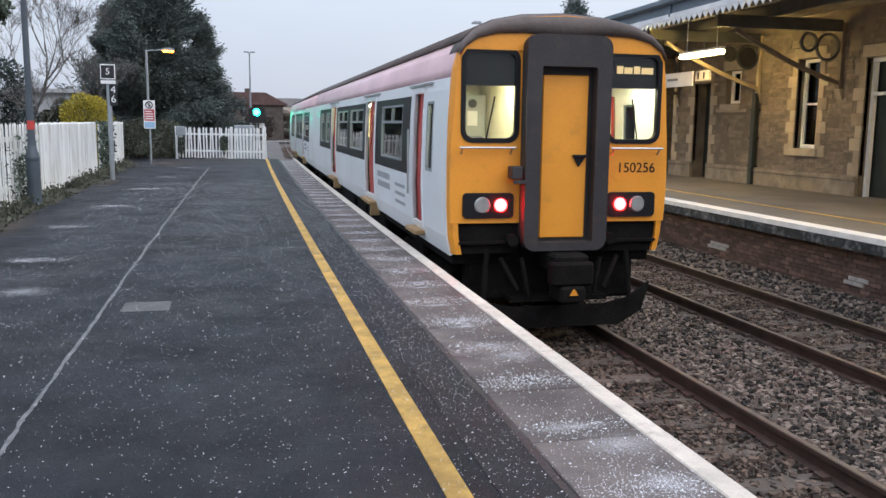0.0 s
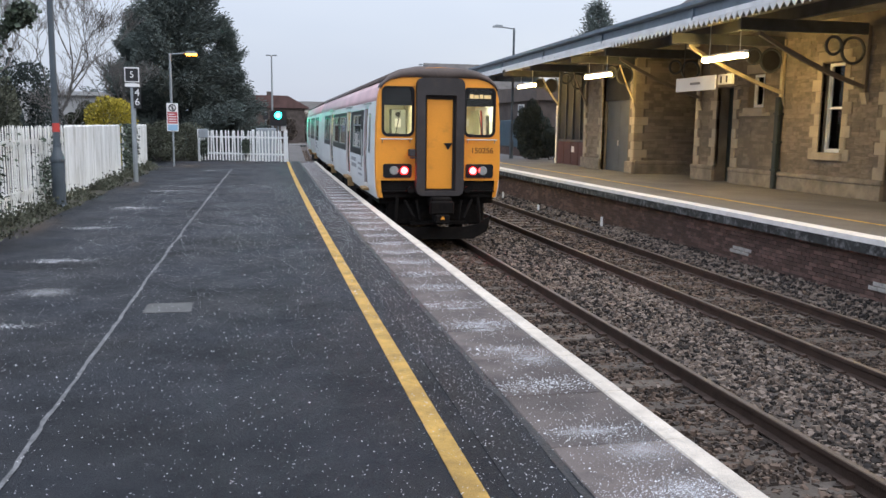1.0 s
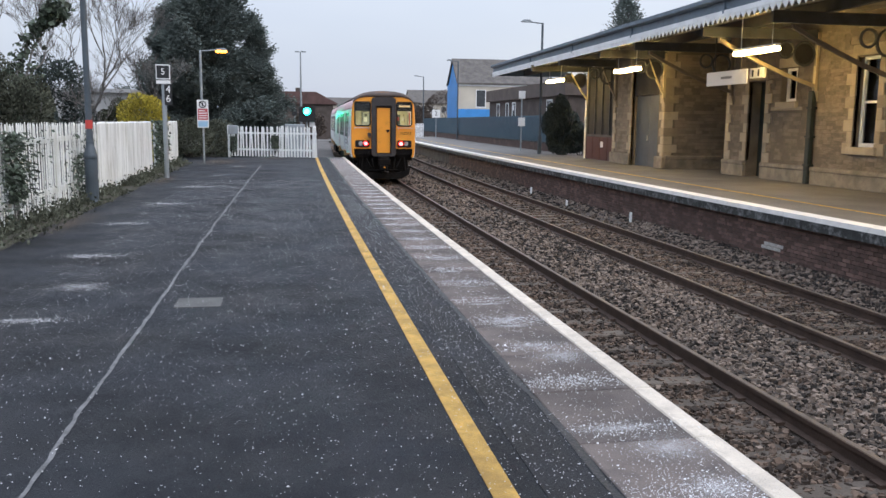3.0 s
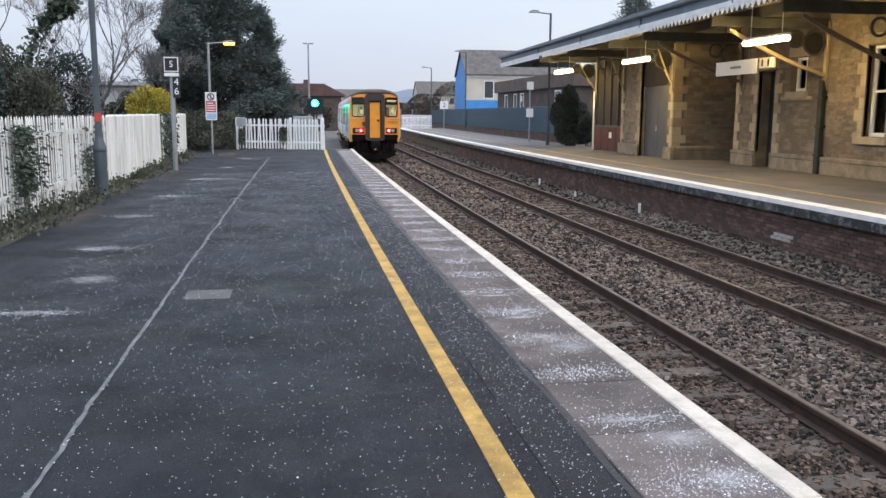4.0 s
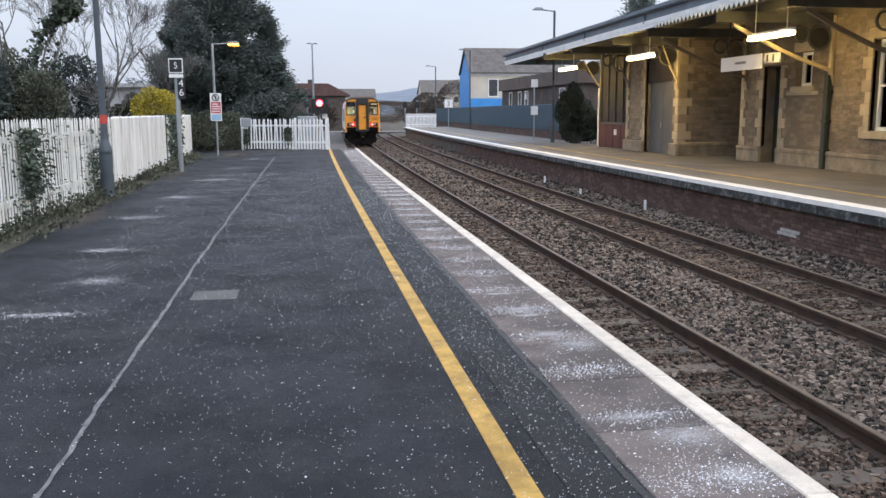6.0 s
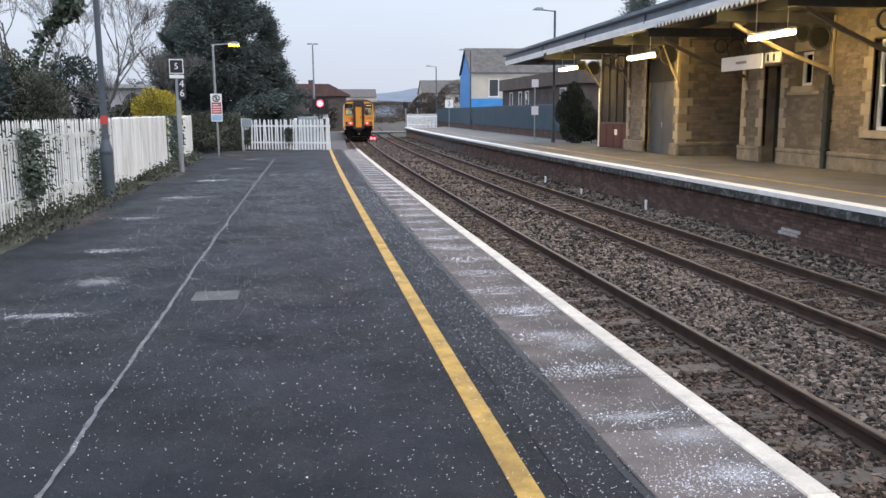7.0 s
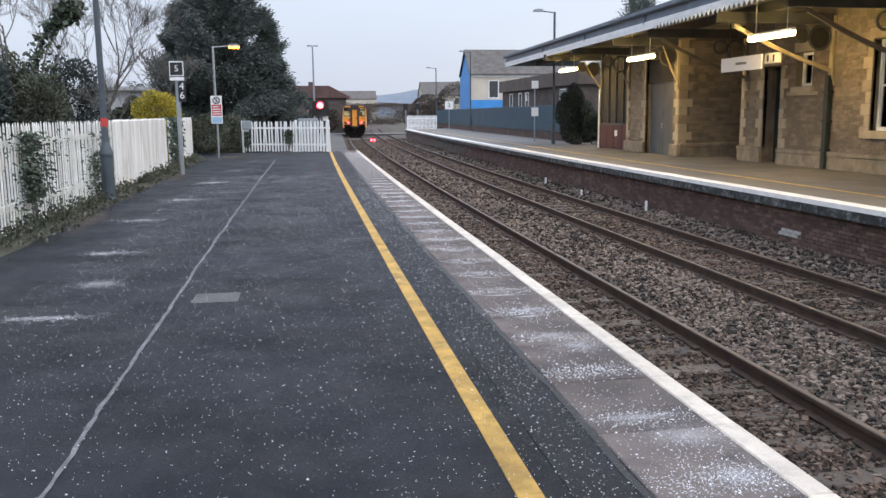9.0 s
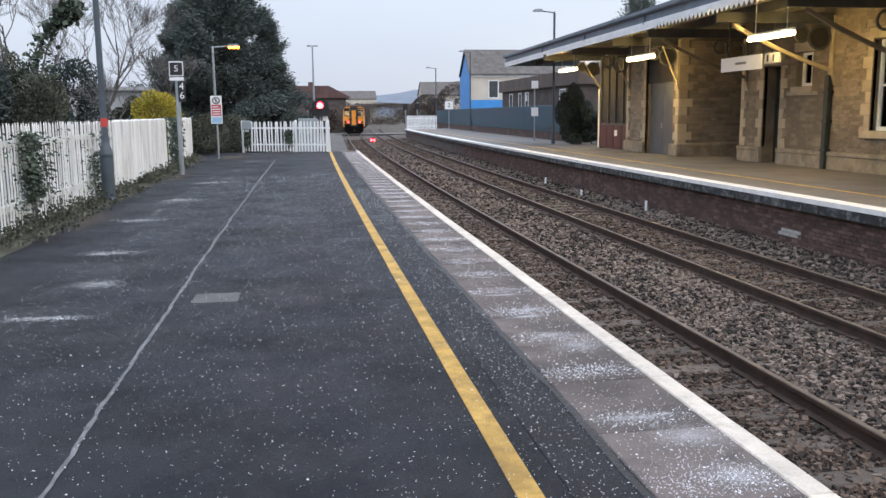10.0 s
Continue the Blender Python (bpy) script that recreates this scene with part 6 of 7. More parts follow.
# ---- planting ----
def leaf_cloud(pts, dirs, size, rng, droop=0.3, width=1.0):
    """Small bent leaf sprays at the given points: two triangles each with a fold."""
    n = len(pts)
    d = dirs + rng.normal(0, 0.35, (n, 3))
    d[:, 2] -= droop
    d /= np.linalg.norm(d, axis=1)[:, None]
    r = rng.normal(0, 1, (n, 3))
    s_ = np.cross(d, r)
    s_ /= np.linalg.norm(s_, axis=1)[:, None]
    up = np.cross(s_, d)
    L = size * rng.uniform(0.6, 1.4, n)[:, None]
    w = L * rng.uniform(0.25, 0.5, (n, 1)) * width
    v = np.stack([pts, pts + d * L * 0.5 + s_ * w + up * L * 0.1, pts + d * L, pts + d * L * 0.5 - s_ * w + up * L * 0.1], 1).reshape(-1, 3)
    o = 4 * np.arange(n)[:, None]
    f = np.concatenate([o + np.array([[0, 1, 2]]), o + np.array([[0, 2, 3]])])
    return v.tolist(), f.tolist()


def conifer(x, y, z, h, r, count, seed, label, lean=0.0, size=0.3):
    rng = np.random.default_rng(seed)
    t = thing("conifer_tree", label, "tree", at=(x, y, z))
    bm = B()
    rod(bm, (0, 0, 0), (lean, 0, h * 0.92), 0.22, 0.03, 9)
    part("trunk", bm, M_BARK, t)
    bm = B()
    pts, dirs = [], []
    limbs = 150
    for i in range(limbs):
        f = (i + rng.random()) / limbs
        hz = h * (0.06 + 0.92 * f)
        reach = r * (1.04 - f) ** 0.9 * rng.uniform(0.5, 1.18)
        if f < 0.15:
            reach *= 0.75 + f * 1.6
        a = rng.uniform(0, 6.283)
        rise = rng.uniform(0.15, 0.75) * reach * (0.4 + f)
        p0 = np.array([lean * f, 0, hz - 0.25 * reach])
        p1 = p0 + np.array([math.cos(a) * reach, math.sin(a) * reach, rise])
        if i % 2 == 0:
            rod(bm, p0.tolist(), p1.tolist(), 0.035, 0.008, 4, False)
        m = int(count / limbs * (0.4 + 1.3 * (1 - f)))
        k = rng.random(m) ** 0.6
        q = p0 + (p1 - p0) * k[:, None]
        spread = 0.068 * r * (1.2 - 0.5 * k)[:, None]
        q = q + rng.normal(0, 1, (m, 3)) * spread
        pts.append(q)
        dirs.append(np.repeat(((p1 - p0) / np.linalg.norm(p1 - p0))[None], m, 0))
    part("limbs", bm, M_BARK, t)
    v, f = leaf_cloud(np.concatenate(pts), np.concatenate(dirs), size, rng, 0.25, 0.42)
    mesh_from("crown", v, f, M_CONIFER, t)


def bush(name, x, y, z, rx, ry, rz, count, seed, mat_, label, size=0.16, category="shrub", lumpy=0.42):
    rng = np.random.default_rng(seed)
    t = thing(name, label, category, at=(x, y, z))
    bm = B()
    for i in range(9):
        a = rng.uniform(0, 6.28)
        rod(bm, (0.1 * math.cos(a), 0.1 * math.sin(a), 0), (rx * 0.7 * math.cos(a), ry * 0.7 * math.sin(a), rz * rng.uniform(0.9, 1.6)), 0.03, 0.008, 5, False)
    part("stems", bm, M_BARK, t)
    lumps = rng.normal(0, 1, (14, 3))
    lumps /= np.linalg.norm(lumps, axis=1)[:, None]
    d = rng.normal(0, 1, (count, 3))
    d /= np.linalg.norm(d, axis=1)[:, None]
    bulge = 1.08 - lumpy + lumpy * np.max(d @ lumps.T, 1) ** 5
    k = (1 - 0.35 * rng.random(count) ** 2) * bulge
    p = d * k[:, None] * np.array([rx, ry, rz]) + np.array([0, 0, rz])
    p[:, 2] = np.maximum(p[:, 2], 0.03)
    v, f = leaf_cloud(p, d, size, rng, -0.2)
    mesh_from("foliage", v, f, mat_, t)


def bare_tree(x, y, z, h, seed, label, lean=0.0, ivy=False, spread=0.55, depth_most=8):
    rnd = random.Random(seed)
    t = thing("bare_tree", label, "tree", at=(x, y, z))
    segs = []

    def grow(p, d, length, r, depth):
        # each branch has a slight elbow
        mid = p + d * length * 0.5 + Vector((rnd.uniform(-1, 1), rnd.uniform(-1, 1), rnd.uniform(-0.5, 1))) * length * 0.07
        q = p + d * length
        segs.append((p, mid, r, r * 0.85))
        segs.append((mid, q, r * 0.85, r * 0.68))
        if depth == 0:
            return
        for k in range(3 if rnd.random() < 0.55 else 2):
            nd = (d + Vector((rnd.uniform(-1, 1), rnd.uniform(-1, 1), rnd.uniform(-0.35, 0.75))) * spread).normalized()
            grow(p.lerp(q, rnd.uniform(0.55, 1.0)), nd, length * rnd.uniform(0.66, 0.88), r * 0.6, depth - 1)
    grow(Vector((0, 0, 0)), Vector((lean, 0, 1)).normalized(), h * 0.20, h * 0.0085, depth_most)
    bm = B()
    rod(bm, segs[0][0], segs[0][1], segs[0][2], segs[0][3], 9, False)
    part("trunk", bm, M_BARK, t)
    v, f = [], []
    for a, b, r0, r1 in segs[1:]:
        w = (b - a).normalized()
        u = w.orthogonal().normalized()
        s_ = w.cross(u)
        o = len(v)
        for p, r in ((a, max(r0, 0.006)), (b, max(r1, 0.005))):
            for k in range(3):
                an = 2.094 * k
                v.append(tuple(p + r * (math.cos(an) * u + math.sin(an) * s_)))
        f += [(o, o + 1, o + 4, o + 3), (o + 1, o + 2, o + 5, o + 4), (o + 2, o, o + 3, o + 5)]
    mesh_from("crown", v, f, M_BARK, t)
    if ivy:
        rng = np.random.default_rng(seed)
        pts = []
        for a, b, r0, r1 in segs[:60]:
            n = int(30 + 700 * r0)
            k = rng.random(n)[:, None]
            pts.append(np.array(a) * (1 - k) + np.array(b) * k + rng.normal(0, 0.1 + r0 * 1.6, (n, 3)))
        q = np.concatenate(pts)
        vv, ff = leaf_cloud(q, rng.normal(0, 1, q.shape), 0.17, rng, 0.2)
        mesh_from("ivy", vv, ff, M_IVY, t)


def ivy_clump(x0, x1, y0, y1, z0, z1, count, seed, label, size=0.07):
    rng = np.random.default_rng(seed)
    pts = np.stack([rng.uniform(x0, x1, count), y0 + (y1 - y0) * np.clip(rng.normal(0.5, 0.22, count), 0, 1), z0 + (z1 - z0) * rng.random(count)], 1)
    n = np.array([noise.noise((0, p[1] * 3, p[2] * 2.2)) for p in pts])
    pts = pts[n > -0.12]
    v, f = leaf_cloud(pts, np.repeat(np.array([[1.0, 0, 0]]), len(pts), 0), size, rng, 0.4)
    t = thing("ivy", label, "ivy")
    mesh_from("leaves", v, f, M_IVY, t)
    rnd = random.Random(seed)
    for i in range(5):
        y = y0 + (y1 - y0) * rnd.uniform(0.3, 0.7)
        part("stem", rod(B(), ((x0 + x1) / 2, y, z0), ((x0 + x1) / 2, y + rnd.uniform(-.2, .2), z0 + (z1 - z0) * rnd.uniform(.6, 1)), 0.008, 0.004, 4, False), M_BARK, t)


def verge():
    """Earth, moss and weeds along the foot of the fence."""
    rng = np.random.default_rng(41)
    bm = B()
    rows = []
    for i in range(90):
        y = 7 + i * 0.3
        xe = -3.5 + 0.18 * noise.noise((y * 0.7, 1, 0)) + 0.08 * noise.noise((y * 2.5, 4, 0)) - 0.01 * max(0, y - 20)
        rows.append([bm.verts.new((xx, y, zz)) for xx, zz in ((-5.5, 0.03), (-4.05, 0.05), ((xe - 3.95) / 2, 0.045), (xe, 0.003))])
    for a, b in zip(rows, rows[1:]):
        for i in range(3):
            bm.faces.new((a[i], a[i + 1], b[i + 1], b[i]))
    tagged(part("verge", bm, M_SOIL, smooth=True), "dark soil and moss verge along the fence foot", "verge", kind="structure")
    n = 7000
    y = rng.uniform(9, 33, n)
    x = -3.9 + np.abs(rng.normal(0, 0.2, n)) - 0.01 * np.maximum(0, y - 20)
    k = np.array([noise.noise((0, b * 0.8, 0)) for b in y]) > -0.15
    x, y = x[k], y[k]
    pts = np.stack([x, y, 0.03 + np.abs(rng.normal(0, 0.09, len(x))) * (x < -3.6)], 1)
    v, f = leaf_cloud(pts, np.repeat(np.array([[0.3, 0, 0.6]]), len(pts), 0), 0.055, rng, -0.1)
    ob = mesh_from("weeds", v, f, M_SHRUB, None)
    tagged(ob, "low weeds and dead leaves along the fence foot", "weeds", kind="stuff")


# ---- beyond the platforms ----
def blue_railings():
    f = thing("blue_railings", "dark blue steel railings on a low brick wall", "fence")
    bm = B()
    xs = 14.6
    strip(bm, [xs - 0.12, xs + 0.12, xs + 0.12, xs - 0.12], [0.46, 0.46, -0.02, -0.02], span(46.5, 112, 2.0))
    part("brick_wall", bm, M_BRICK, f, "low red brick wall")
    bm = B()
    strip(bm, [xs - 0.16, xs + 0.16, xs + 0.16, xs - 0.16], [0.53, 0.53, 0.465, 0.465], span(46.5, 112, 2.0))
    part("wall_coping", bm, M_COPING, f, "pale mottled coping")
    me = picket_mesh(1.58, 0.075, 0.02, M_BLUE_FENCE)
    y = 46.6
    n = 0
    v, ff = [], []
    while y < 112:
        if n < 300:
            shared("pale", me, f, pose(xs + bend(y), y, 0.53))
        else:
            add_box(v, ff, xs + bend(y) - 0.01, xs + bend(y) + 0.01, y - 0.036, y + 0.036, 0.53, 2.1)
        n += 1
        y += 0.115
    mesh_from("railing", v, ff, M_BLUE_FENCE, f, "stuff")
    for z in (0.75, 1.8):
        bm = B()
        strip(bm, [xs + 0.015, xs + 0.05, xs + 0.05, xs + 0.015], [z + .05, z + .05, z, z], span(46.5, 112, 2.0))
        part("fence_rail", bm, M_BLUE_FENCE, f)


def white_gate():
    f = thing("palisade_fence", "white palisade fence at the end of the far platform", "fence")
    me = picket_mesh(1.5, 0.1, 0.025, M_WHITE)
    for i in range(22):
        x = 11.5 + i * 0.145
        shared("picket", me, f, pose(x, 93.0 - 0.3 * (x - 11.5), 0, 0, 0, 75))
    for z in (0.3, 1.15):
        bm = B()
        prism(bm, [(11.45, 93.04), (14.65, 92.08), (14.65, 92.13), (11.45, 93.09)], "z", z, z + 0.09)
        part("fence_rail", bm, M_WHITE, f)


def plate_sign(x, y, h, plates, label, text=""):
    p = thing("platform_sign", label, "sign", "far platform signs", at=(x, y, 0))
    bm = B()
    rod(bm, (0, 0, 0), (0, 0, h), 0.045, seg=8)
    part("post", bm, M_GREY_POST, p)
    for z0, z1, w in plates:
        bm = B()
        box(bm, -w / 2, w / 2, -0.07, -0.045, z0, z1, 0.004)
        pl = part("plate", bm, M_SIGN_WHITE, p)
    if text:
        text_on(pl, text, 0.62, pose(0, -0.074, (plates[-1][0] + plates[-1][1]) / 2, 90), M_BLACK)


def block_building(name, label, x0, x1, y0, y1, z1, roof, wall_mat, roof_mat, windows, category="building", roof_axis="x", base=None):
    """A building with walls, pitched or flat roof and inset windows on the faces towards the line."""
    b = thing(name, label, category)
    bm = B()
    box(bm, x0, x1, y0, y1, -1.3, z1)
    part("wall", bm, wall_mat, b)
    bm = B()
    if roof > z1 + 0.95:
        if roof_axis == "x":
            ym = (y0 + y1) / 2
            prism(bm, [(y0 - 0.3, z1 - 0.08), (ym, roof), (y1 + 0.3, z1 - 0.08), (y1 + 0.3, z1 + 0.1), (ym, roof + 0.2), (y0 - 0.3, z1 + 0.1)], "x", x0 - 0.2, x1 + 0.2)
        else:
            xm = (x0 + x1) / 2
            prism(bm, [(x0 - 0.3, z1 - 0.08), (xm, roof), (x1 + 0.3, z1 - 0.08), (x1 + 0.3, z1 + 0.1), (xm, roof + 0.2), (x0 - 0.3, z1 + 0.1)], "y", y0 - 0.2, y1 + 0.2)
    else:
        box(bm, x0 - 0.25, x1 + 0.25, y0 - 0.25, y1 + 0.25, z1, roof)
    part("roof", bm, roof_mat, b)
    if roof > z1 + 0.95:
        bm = B()
        if roof_axis == "x":
            ym = (y0 + y1) / 2
            prism(bm, [(y0, z1 - 0.1), (y1, z1 - 0.1), (ym, roof - 0.02)], "x", x0, x0 + 0.1)
        else:
            xm = (x0 + x1) / 2
            prism(bm, [(x0, z1 - 0.1), (x1, z1 - 0.1), (xm, roof - 0.02)], "y", y0, y0 + 0.1)
        part("gable", bm, base or wall_mat, b)
    for face, a0, a1, z0, zt in windows:
        bm, fr = B(), B()
        if face == "y":
            box(bm, a0, a1, y0 - 0.015, y0 + 0.02, z0, zt)
            for q in ((a0 - .08, a0, z0, zt), (a1, a1 + .08, z0, zt), (a0 - .08, a1 + .08, zt, zt + .08), (a0 - .12, a1 + .12, z0 - .1, z0)):
                box(fr, q[0], q[1], y0 - 0.05, y0 + 0.02, q[2], q[3])
        else:
            box(bm, x0 - 0.015, x0 + 0.02, a0, a1, z0, zt)
            for q in ((a0 - .08, a0, z0, zt), (a1, a1 + .08, z0, zt), (a0 - .08, a1 + .08, zt, zt + .08), (a0 - .12, a1 + .12, z0 - .1, z0)):
                box(fr, x0 - 0.05, x0 + 0.02, q[0], q[1], q[2], q[3])
        w = part("window", bm, material("dim window", (0.06, 0.065, 0.07), 0.15, 0, 0.2, 2, 20, 0), b, "dark glazed window")
        part("frame", fr, M_WHITE, w)
    return b


def far_buildings():
    b = block_building("blue_gabled_building", "rendered building with a bright blue gable and slate roof", 20.93, 33.0, 105, 111.5, 6.4, 9.45, M_RENDER, M_ROOF, [("y", 23.3, 24.4, 3.6, 5.6), ("y", 27.0, 28.2, 3.6, 5.6)], base=M_BLUE_CLAD)
    bm = B()
    box(bm, 20.83, 20.93, 104.9, 111.6, -1, 6.4)
    part("side_cladding", bm, M_BLUE_CLAD, b, "bright blue side cladding")
    bm = B()
    box(bm, 20.83, 33.1, 104.85, 104.98, -1, 3.3)
    part("base_cladding", bm, M_BLUE_CLAD, b, "bright blue base band")
    bm = B()
    box(bm, 20.85, 33.1, 104.9, 104.99, 6.1, 6.4)
    part("eaves_board", bm, M_WHITE, b)
    b = block_building("brown_brick_building", "low dark brown brick building with a flat roof", 16.9, 27, 50.5, 71, 3.35, 4.25, M_BROWN_BRICK, material("brown fascia", (0.10, 0.078, 0.066), 0.8, 0, 0.2, 1, 20, 0.1), [("x", 67.5, 68.3, 2.1, 3.1), ("x", 64.6, 65.4, 2.1, 3.1), ("x", 62.6, 63.4, 2.1, 3.1), ("x", 53.5, 54.6, 2.0, 3.1)])
    bm = B()
    box(bm, 16.86, 16.89, 63.0, 63.38, 2.55, 3.0)
    part("bright_pane", bm, M_SIGN_WHITE, b)
    block_building("terraced_house", "row of distant rendered houses with slate roofs", 28.5, 40, 200, 208, 6.0, 9.0, M_RENDER, M_ROOF, [("y", 30, 31, 3.9, 5.2), ("y", 33, 34, 3.9, 5.2), ("y", 36, 37, 3.9, 5.2)], "house")
    h = thing("station_house", "brick house beyond the crossing, its hipped roof tinted with the signal's red glow", "house")
    part("wall", box(B(), -5, 7.4, 140, 150, -1.3, 4.35), M_BROWN_BRICK, h)
    bm = B()
    prism(bm, [(-6, 4.3), (8.1, 4.3), (8.1, 4.45), (4.7, 6.25), (-3, 6.25), (-6, 4.45)], "y", 139.6, 150.4)
    # red bloom of the signal is put into the roof colour
    part("roof", bm, material("roof tile with red glow tint", (0.10, 0.055, 0.05), 0.85, 0, 0.25, 1, 15, 0.2), h)
    part("chimney", box(B(), 1.5, 2.3, 144, 145, 5.5, 7.0), M_BROWN_BRICK, h)
    block_building("pale_cottage", "pale rendered cottage behind the white fence", -12.6, -8.3, 48, 53, 3.0, 3.2, M_GREY_RENDER, M_GREY_RENDER, [], "house")
    block_building("hill_house", "distant house with chimney below the wooded hill", 14, 29, 330, 340, 7.5, 10.5, M_RENDER, M_ROOF, [("y", 16, 17.5, 4, 6), ("y", 21, 22.5, 4, 6)], "house")
    # dark road bridge across the line far off
    b = thing("road_bridge", "dark road bridge across the line in the distance", "bridge")
    bm = B()
    box(bm, 21, 60, 300, 306, 4.3, 5.3)
    box(bm, 20, 24, 300, 306, -1.3, 4.3)
    box(bm, 38, 60, 300, 306, -1.3, 4.3)
    part("deck", bm, M_BROWN_BRICK, b)


def crossing():
    bm = B()
    strip(bm, [-30, 40, 40, -30], [-0.93, -0.93, -1.3, -1.3], [113.5, 121])
    road = tagged(part("road", bm, M_FLOOR_FAR), "grey level crossing road over the tracks", "road", kind="structure")
    bm = B()
    strip(bm, [-6, 16, 16, -6], [-0.9, -0.9, -1.2, -1.2], [112.3, 113.4])
    part("kerb", bm, M_COPING, road, "pale crossing kerb")
    # ramp down from the platform end
    bm = B()
    rows = [(39.0, 0.0), (47, -0.85), (112, -0.92)]
    vs = [[bm.verts.new((x + bend(y), y, z)) for x in (-4.6, 2.15)] for y, z in rows]
    for a, b in zip(vs, vs[1:]):
        bm.faces.new((a[0], a[1], b[1], b[0]))
    for a, b in zip(vs, vs[1:]):
        q = [bm.verts.new((a[1].co.x, a[1].co.y, -1.3)), bm.verts.new((b[1].co.x, b[1].co.y, -1.3))]
        bm.faces.new((a[1], q[0], q[1], b[1]))
    tagged(part("ramp", bm, material("old ramp tarmac", (0.085, 0.077, 0.071), 0.85, 0, 0.3, 0.8, 40, 0.4)), "grey tarmac ramp from the platform end to the crossing", "ramp", kind="structure")
    # lineside ground signal lights
    g_ = thing("ground_signal", "low ground signal with two red lights beside the track", "signal", at=(7.3, 88.0, -1.45))
    bm = B()
    box(bm, -0.3, 0.3, 0, 0.25, 0, 0.75, 0.03)
    part("housing", bm, M_BLACK, g_)
    for dx in (-0.15, 0.15):
        bm = B()
        rod(bm, (dx, -0.02, 0.5), (dx, 0.0, 0.5), 0.09, seg=12)
        part("lens", bm, M_RED_LIGHT, g_, "glowing red lens")
    for x, y in ((0.9, 100.0), (13.4, 110.0), (15.0, 110.5)):
        c = thing("crossing_post", "slender crossing light post", "post", "crossing posts", at=(x, y, -1.0))
        bm = B()
        rod(bm, (0, 0, 0), (0, 0, 4.2), 0.07, seg=8)
        part("post", bm, M_GREY_POST, c)
        bm = B()
        box(bm, -0.3, 0.3, -0.1, 0.05, 3.2, 4.0, 0.05)
        part("light_board", bm, M_BLACK, c)


def trackside_pegs():
    for x, y, h in ((9.2, 21.8, 0.3), (9.05, 31.0, 0.28), (8.95, 26.5, 0.2)):
        p = thing("marker_peg", "small white trackside marker peg", "peg", "marker pegs", at=(x, y, -1.05))
        part("peg", box(B(), -0.03, 0.03, -0.03, 0.03, 0, h, 0.008), M_WHITE, p)


def pale_bricks(plat):
    for y, n in ((15.0, 3), (11.1, 2)):
        for k in range(n):
            for r in range(2):
                bm = box(B(), 0, 0.05, 0, 0.215, 0, 0.066, 0.006)
                ob = part("pale_brick", bm, M_COPING_PALE, plat)
                ob.matrix_basis = pose(FAR_EDGE + 0.150 + bend(y), y + 0.225 * k - 0.1 * r, -0.825 + 0.075 * r)


M_COPING_PALE = material("whitewashed brick", (0.42, 0.40, 0.37), 0.9, 0, 0.3, 4, 40, 0.3)

# ---- build ----
ground()
hill()
track_bed()
rails()
near = near_platform()
far = far_platform()
station_building()
shed_end()
canopy()
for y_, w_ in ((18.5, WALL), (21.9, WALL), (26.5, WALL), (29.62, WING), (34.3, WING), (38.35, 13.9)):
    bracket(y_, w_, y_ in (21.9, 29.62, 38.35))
# the lamp at 11.6 is unseen, added at the spacing of the others
for a_, b_ in ((19.7, 21.8), (28.2, 30.45), (36.55, 38.85), (11.6, 13.8)):
    strip_lamp(a_, b_)
hanging_sign()
wall_pipe()
rear_coach = carriage(True, "rear diesel coach with warning-yellow end and red doors")
front_coach = carriage(False, "leading pale grey diesel coach with red doors")
boundary_fence()
gate_fence()
lamp_column()
car_stop_sign()
warning_sign()
street_lamp("street_lamp", -4.3, 46.0, 5.15, 1.35, True, "lit orange sodium street lamp among trees", 0.0, False)
street_lamp("street_lamp", 13.3, 44.2, 6.85, -1.15, False, "unlit platform lamp column with a curved arm")
street_lamp("street_lamp", 16.1, 80.8, 7.4, -1.1, False, "unlit platform lamp column with a curved arm")
street_lamp("street_lamp", 16.4, 103.7, 7.1, -1.2, False, "unlit platform lamp column with a curved arm")
signal_vane, PIVOT = signal()
t_mast()
blue_railings()
white_gate()
plate_sign(13.62, 49.1, 3.5, [(1.45, 1.95, 0.42), (3.05, 3.5, 0.4)], "grey post with two small white plates")
plate_sign(15.2, 87.7, 2.9, [(2.1, 2.9, 0.85)], "platform number sign reading 2", "2")
far_buildings()
crossing()
conifer(-4.5, 53.0, -0.6, 13.5, 4.8, 190000, 1, "tall dark conifer behind the white gate", size=0.21)
conifer(-1.9, 54.0, -0.6, 8.4, 2.9, 80000, 2, "smaller dark conifer beside the tall one", size=0.15)
conifer(-7.1, 54.0, -0.6, 8.8, 2.6, 60000, 6, "dark conifer at the side of the tall one", size=0.16)
conifer(28.9, 71.0, -1.0, 13.6, 4.6, 26000, 3, "dark conifer behind the station canopy", size=0.27)
bare_tree(-8.9, 29.0, -0.3, 12.0, 5, "leafless tree with ivy-clad trunk behind the fence", 0.02, True, 0.62)
bare_tree(-11.0, 36.0, -0.5, 15.0, 9, "leafless broad tree behind the fence", 0.12, False, 0.62, 9)
bare_tree(-9.0, 42.0, -0.5, 13.0, 15, "leafless twiggy tree behind the fence", 0.05, False, 0.62)
bare_tree(-6.3, 45.0, -0.5, 9.0, 12, "leafless tree beside the street lamp", 0.1, False, 0.6, 7)
bare_tree(-8.9, 41.0, -0.3, 6.5, 33, "small leafless tree before the pale cottage", 0.0, False, 0.6, 6)
bare_tree(-7.4, 36.0, -0.3, 5.5, 35, "small leafless tree behind the fence", 0.1, False, 0.65, 6)
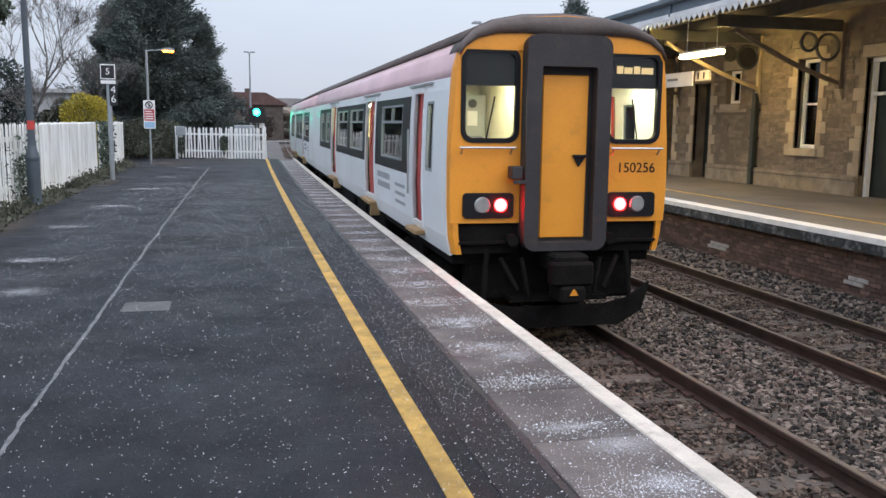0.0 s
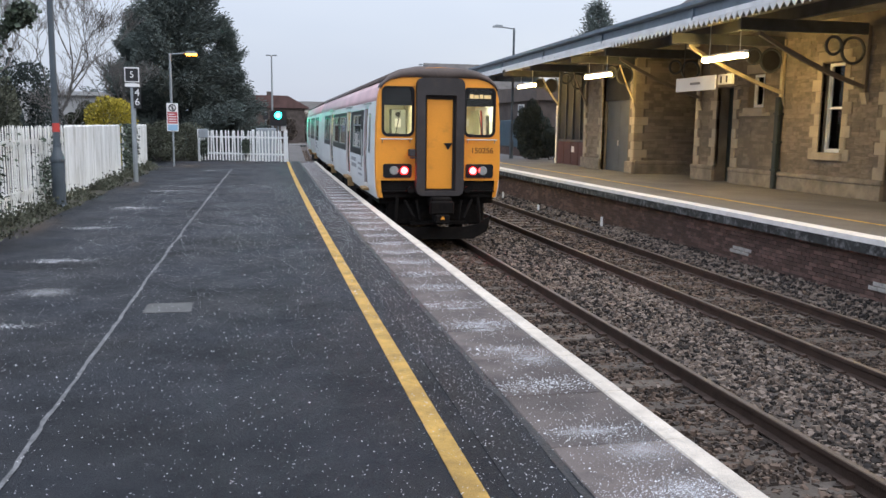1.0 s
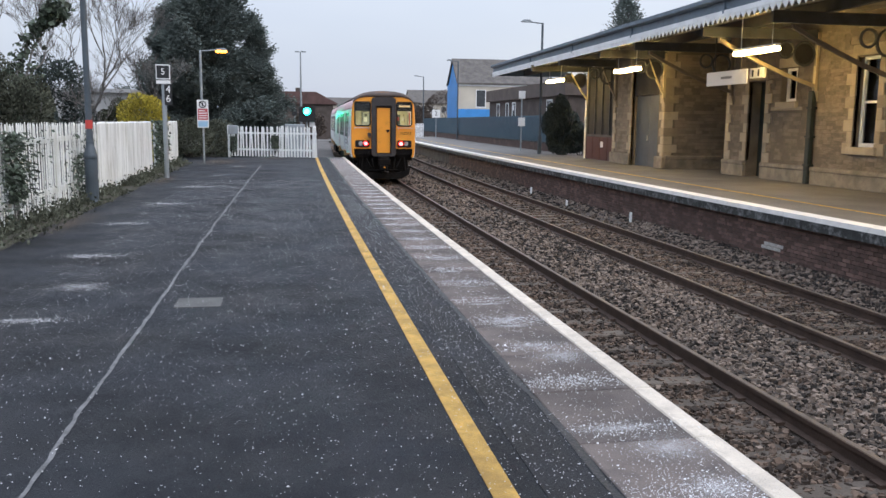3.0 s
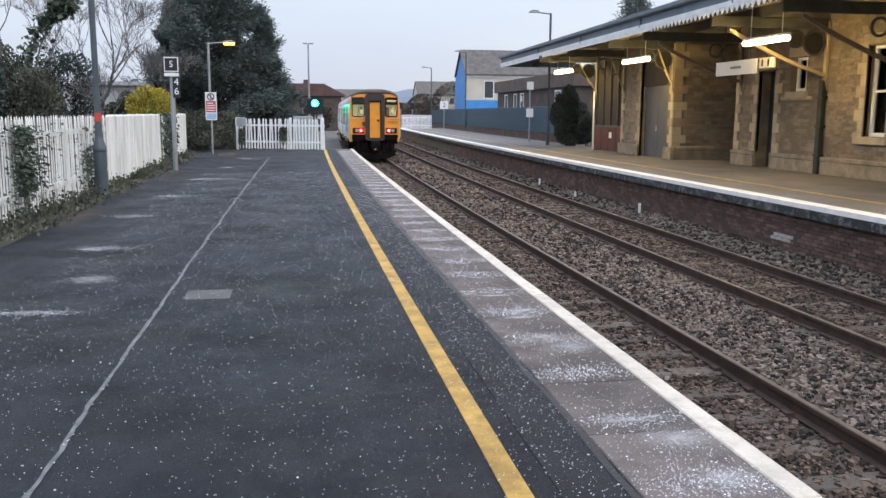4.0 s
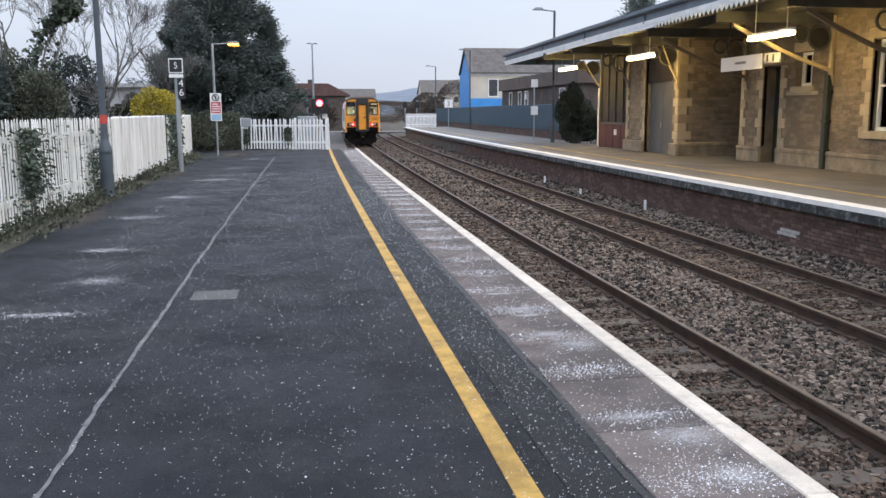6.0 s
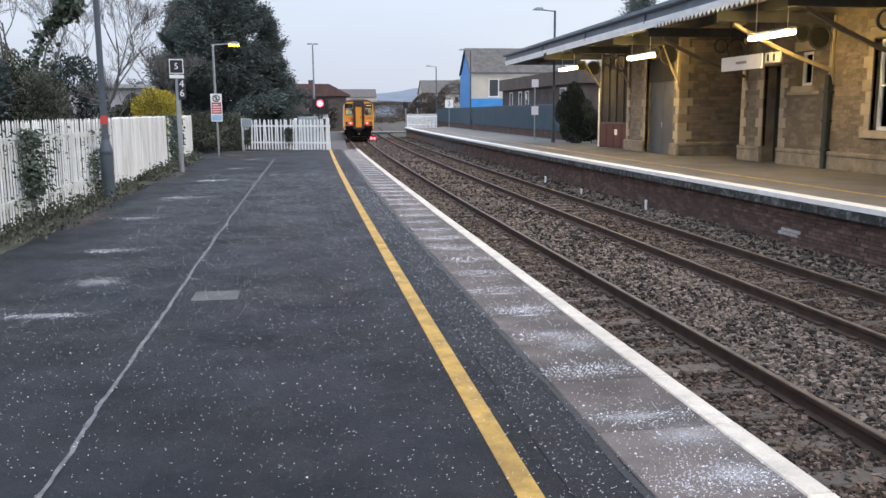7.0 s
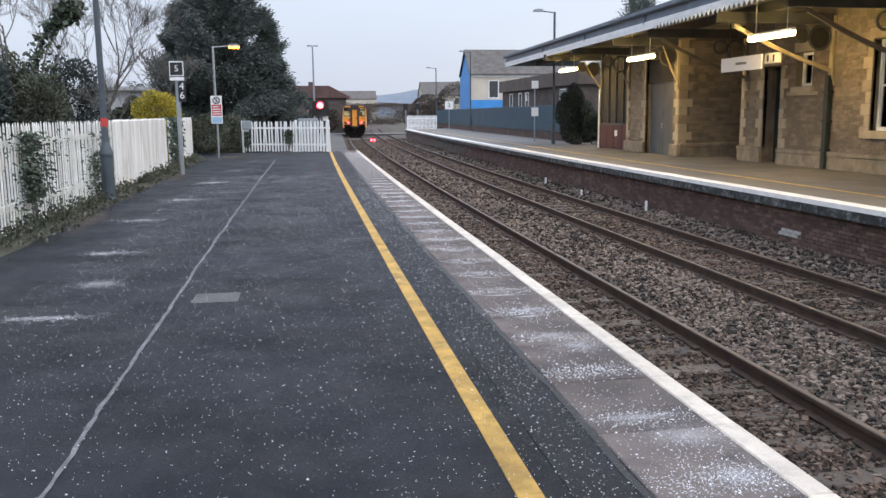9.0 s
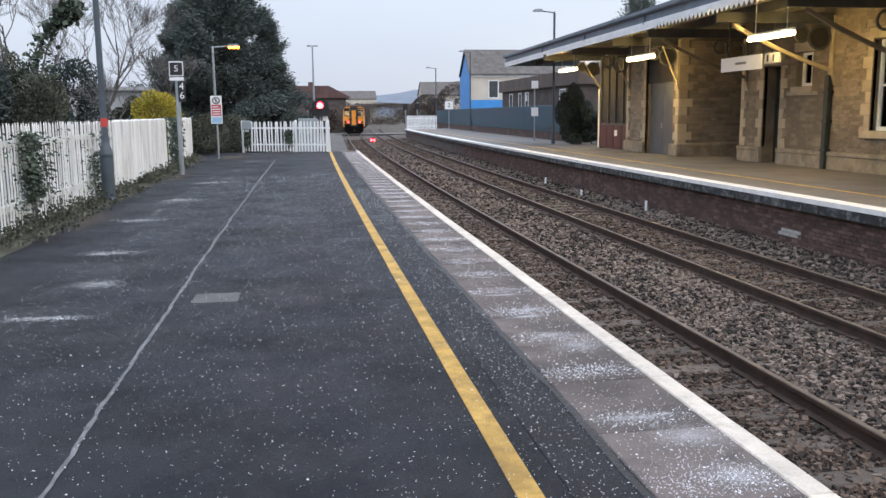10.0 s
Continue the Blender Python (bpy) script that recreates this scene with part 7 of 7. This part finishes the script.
bush("shrub", -5.4, 34.0, 0, 0.95, 0.8, 1.27, 9000, 2, M_GOLD_LEAF, "golden-green rounded shrub behind the fence", 0.08)
for k_, (bx, by, br, bh) in enumerate(((-10.6, 30.0, 1.7, 1.75), (-8.0, 28.5, 1.2, 1.45), (-9.4, 27.5, 0.9, 1.9), (-12.5, 36.0, 2.2, 2.3), (-8.8, 34.0, 1.0, 1.1), (-10.9, 36.0, 1.2, 2.0), (-9.1, 37.0, 1.35, 2.0), (-7.2, 39.0, 1.0, 1.2))):
    bush("scrub", bx, by, 0, br, 1.5, bh, 9000, 50 + k_, M_SHRUB if k_ % 2 else M_LAUREL, "dark evergreen scrub behind the white fence", 0.10, "shrub", 0.6)
bush("hedge", -4.3, 39.5, 0, 1.0, 2.6, 0.85, 9000, 71, M_SHRUB, "brownish hedge beside the platform end", 0.09, "hedge")
bush("hedge", -3.9, 44.0, -0.3, 1.6, 2.0, 1.0, 8000, 72, M_SHRUB, "brownish hedge beside the platform end", 0.09, "hedge")
bush("shrub", 14.2, 43.0, 0, 1.0, 1.0, 1.5, 15000, 77, M_LAUREL, "dense dark evergreen bush beside the canopy end", 0.10, "shrub", 0.75)
bush("shrub", 15.0, 42.6, 0, 0.9, 0.8, 0.75, 6000, 78, M_LAUREL, "low dark evergreen bush beside the canopy end", 0.10)
for k_, (bx, by, br, bh) in enumerate(((20.5, 140, 4, 2.6), (31, 170, 6, 4.5), (-2, 160, 5, 2.2), (22, 235, 8, 3.2), (40, 180, 7, 4), (30, 292, 16, 3.6), (24, 170, 4, 3.4), (8.5, 150, 3.2, 2.2), (12, 260, 9, 3.4))):
    bush("scrub", bx, by, -1.3, br, 4, bh, 12000, 90 + k_, M_WINTER, "distant bare winter scrub beside the line", 0.2)
bush("scrub", 3.0, 131.0, -1.3, 2.6, 3, 2.3, 5000, 98, M_WINTER, "bare winter scrub before the crossing house", 0.3)
verge()
ivy_clump(-3.94, -3.74, 12.75, 13.35, 0.0, 1.62, 2600, 3, "dark ivy climbing the white fence", 0.055)
ivy_clump(-3.94, -3.84, 12.0, 15.2, 0.1, 1.45, 800, 13, "straggling ivy shoots over the white fence", 0.05)
ivy_clump(-3.94, -3.82, 16.2, 18.4, 0.1, 1.35, 1500, 4, "straggling ivy round the lamp column", 0.05)
ivy_clump(-4.22, -4.05, 28.0, 31.3, 0.0, 1.6, 2600, 5, "dark ivy filling the gap in the fence", 0.09)
ivy_clump(-0.75, -0.42, 39.15, 39.35, 0.0, 0.95, 700, 8, "dark ivy on the white gate", 0.09)
ivy_clump(-2.6, -2.3, 40.1, 40.35, 0.0, 0.9, 500, 9, "dark ivy at the end of the white gate", 0.09)
ballast_stones()
salt()
salt_dust()
sleepers()
edge_slabs(near)
far_wall_bricks(far)
pale_bricks(far)
trackside_pegs()


# ---- what moves ----
TAIL = [(0.0, 9.6), (0.5, 13.9), (1.0, 18.2), (1.5, 22.6), (2.0, 27.2), (2.5, 32.0), (3.0, 36.9), (3.5, 41.9), (4.0, 47.0), (4.5, 52.2), (5.0, 57.6),
        (5.5, 63.1), (6.0, 68.7), (6.5, 74.4), (7.0, 80.1), (7.5, 85.8), (8.0, 91.5), (8.5, 97.1), (9.0, 102.6), (9.5, 108.1), (10.0, 113.4)]


def coach_pose(y):
    """A coach whose rear end is at y, its bogies on the bent line."""
    a, b = y + 2.87, y + CAR - 2.87
    xa, xb = NEAR_TRACK + bend(a), NEAR_TRACK + bend(b)
    turn = math.atan2(xb - xa, b - a)
    x = xa - 2.87 * math.tan(turn)
    return pose(x, y, RAIL_Z, 0, 0, -math.degrees(turn))


def motions():
    walk(rear_coach, [(t, coach_pose(y)) for t, y in TAIL])
    walk(front_coach, [(t, coach_pose(y + CAR + 0.3)) for t, y in TAIL])
    walk(signal_vane, [(0.0, pose(0, 0, PIVOT)), (5.0, pose(0, 0, PIVOT)), (5.1, pose(0, 0, PIVOT, 0, 85, 0)), (10.0, pose(0, 0, PIVOT, 0, 85, 0))])


motions()
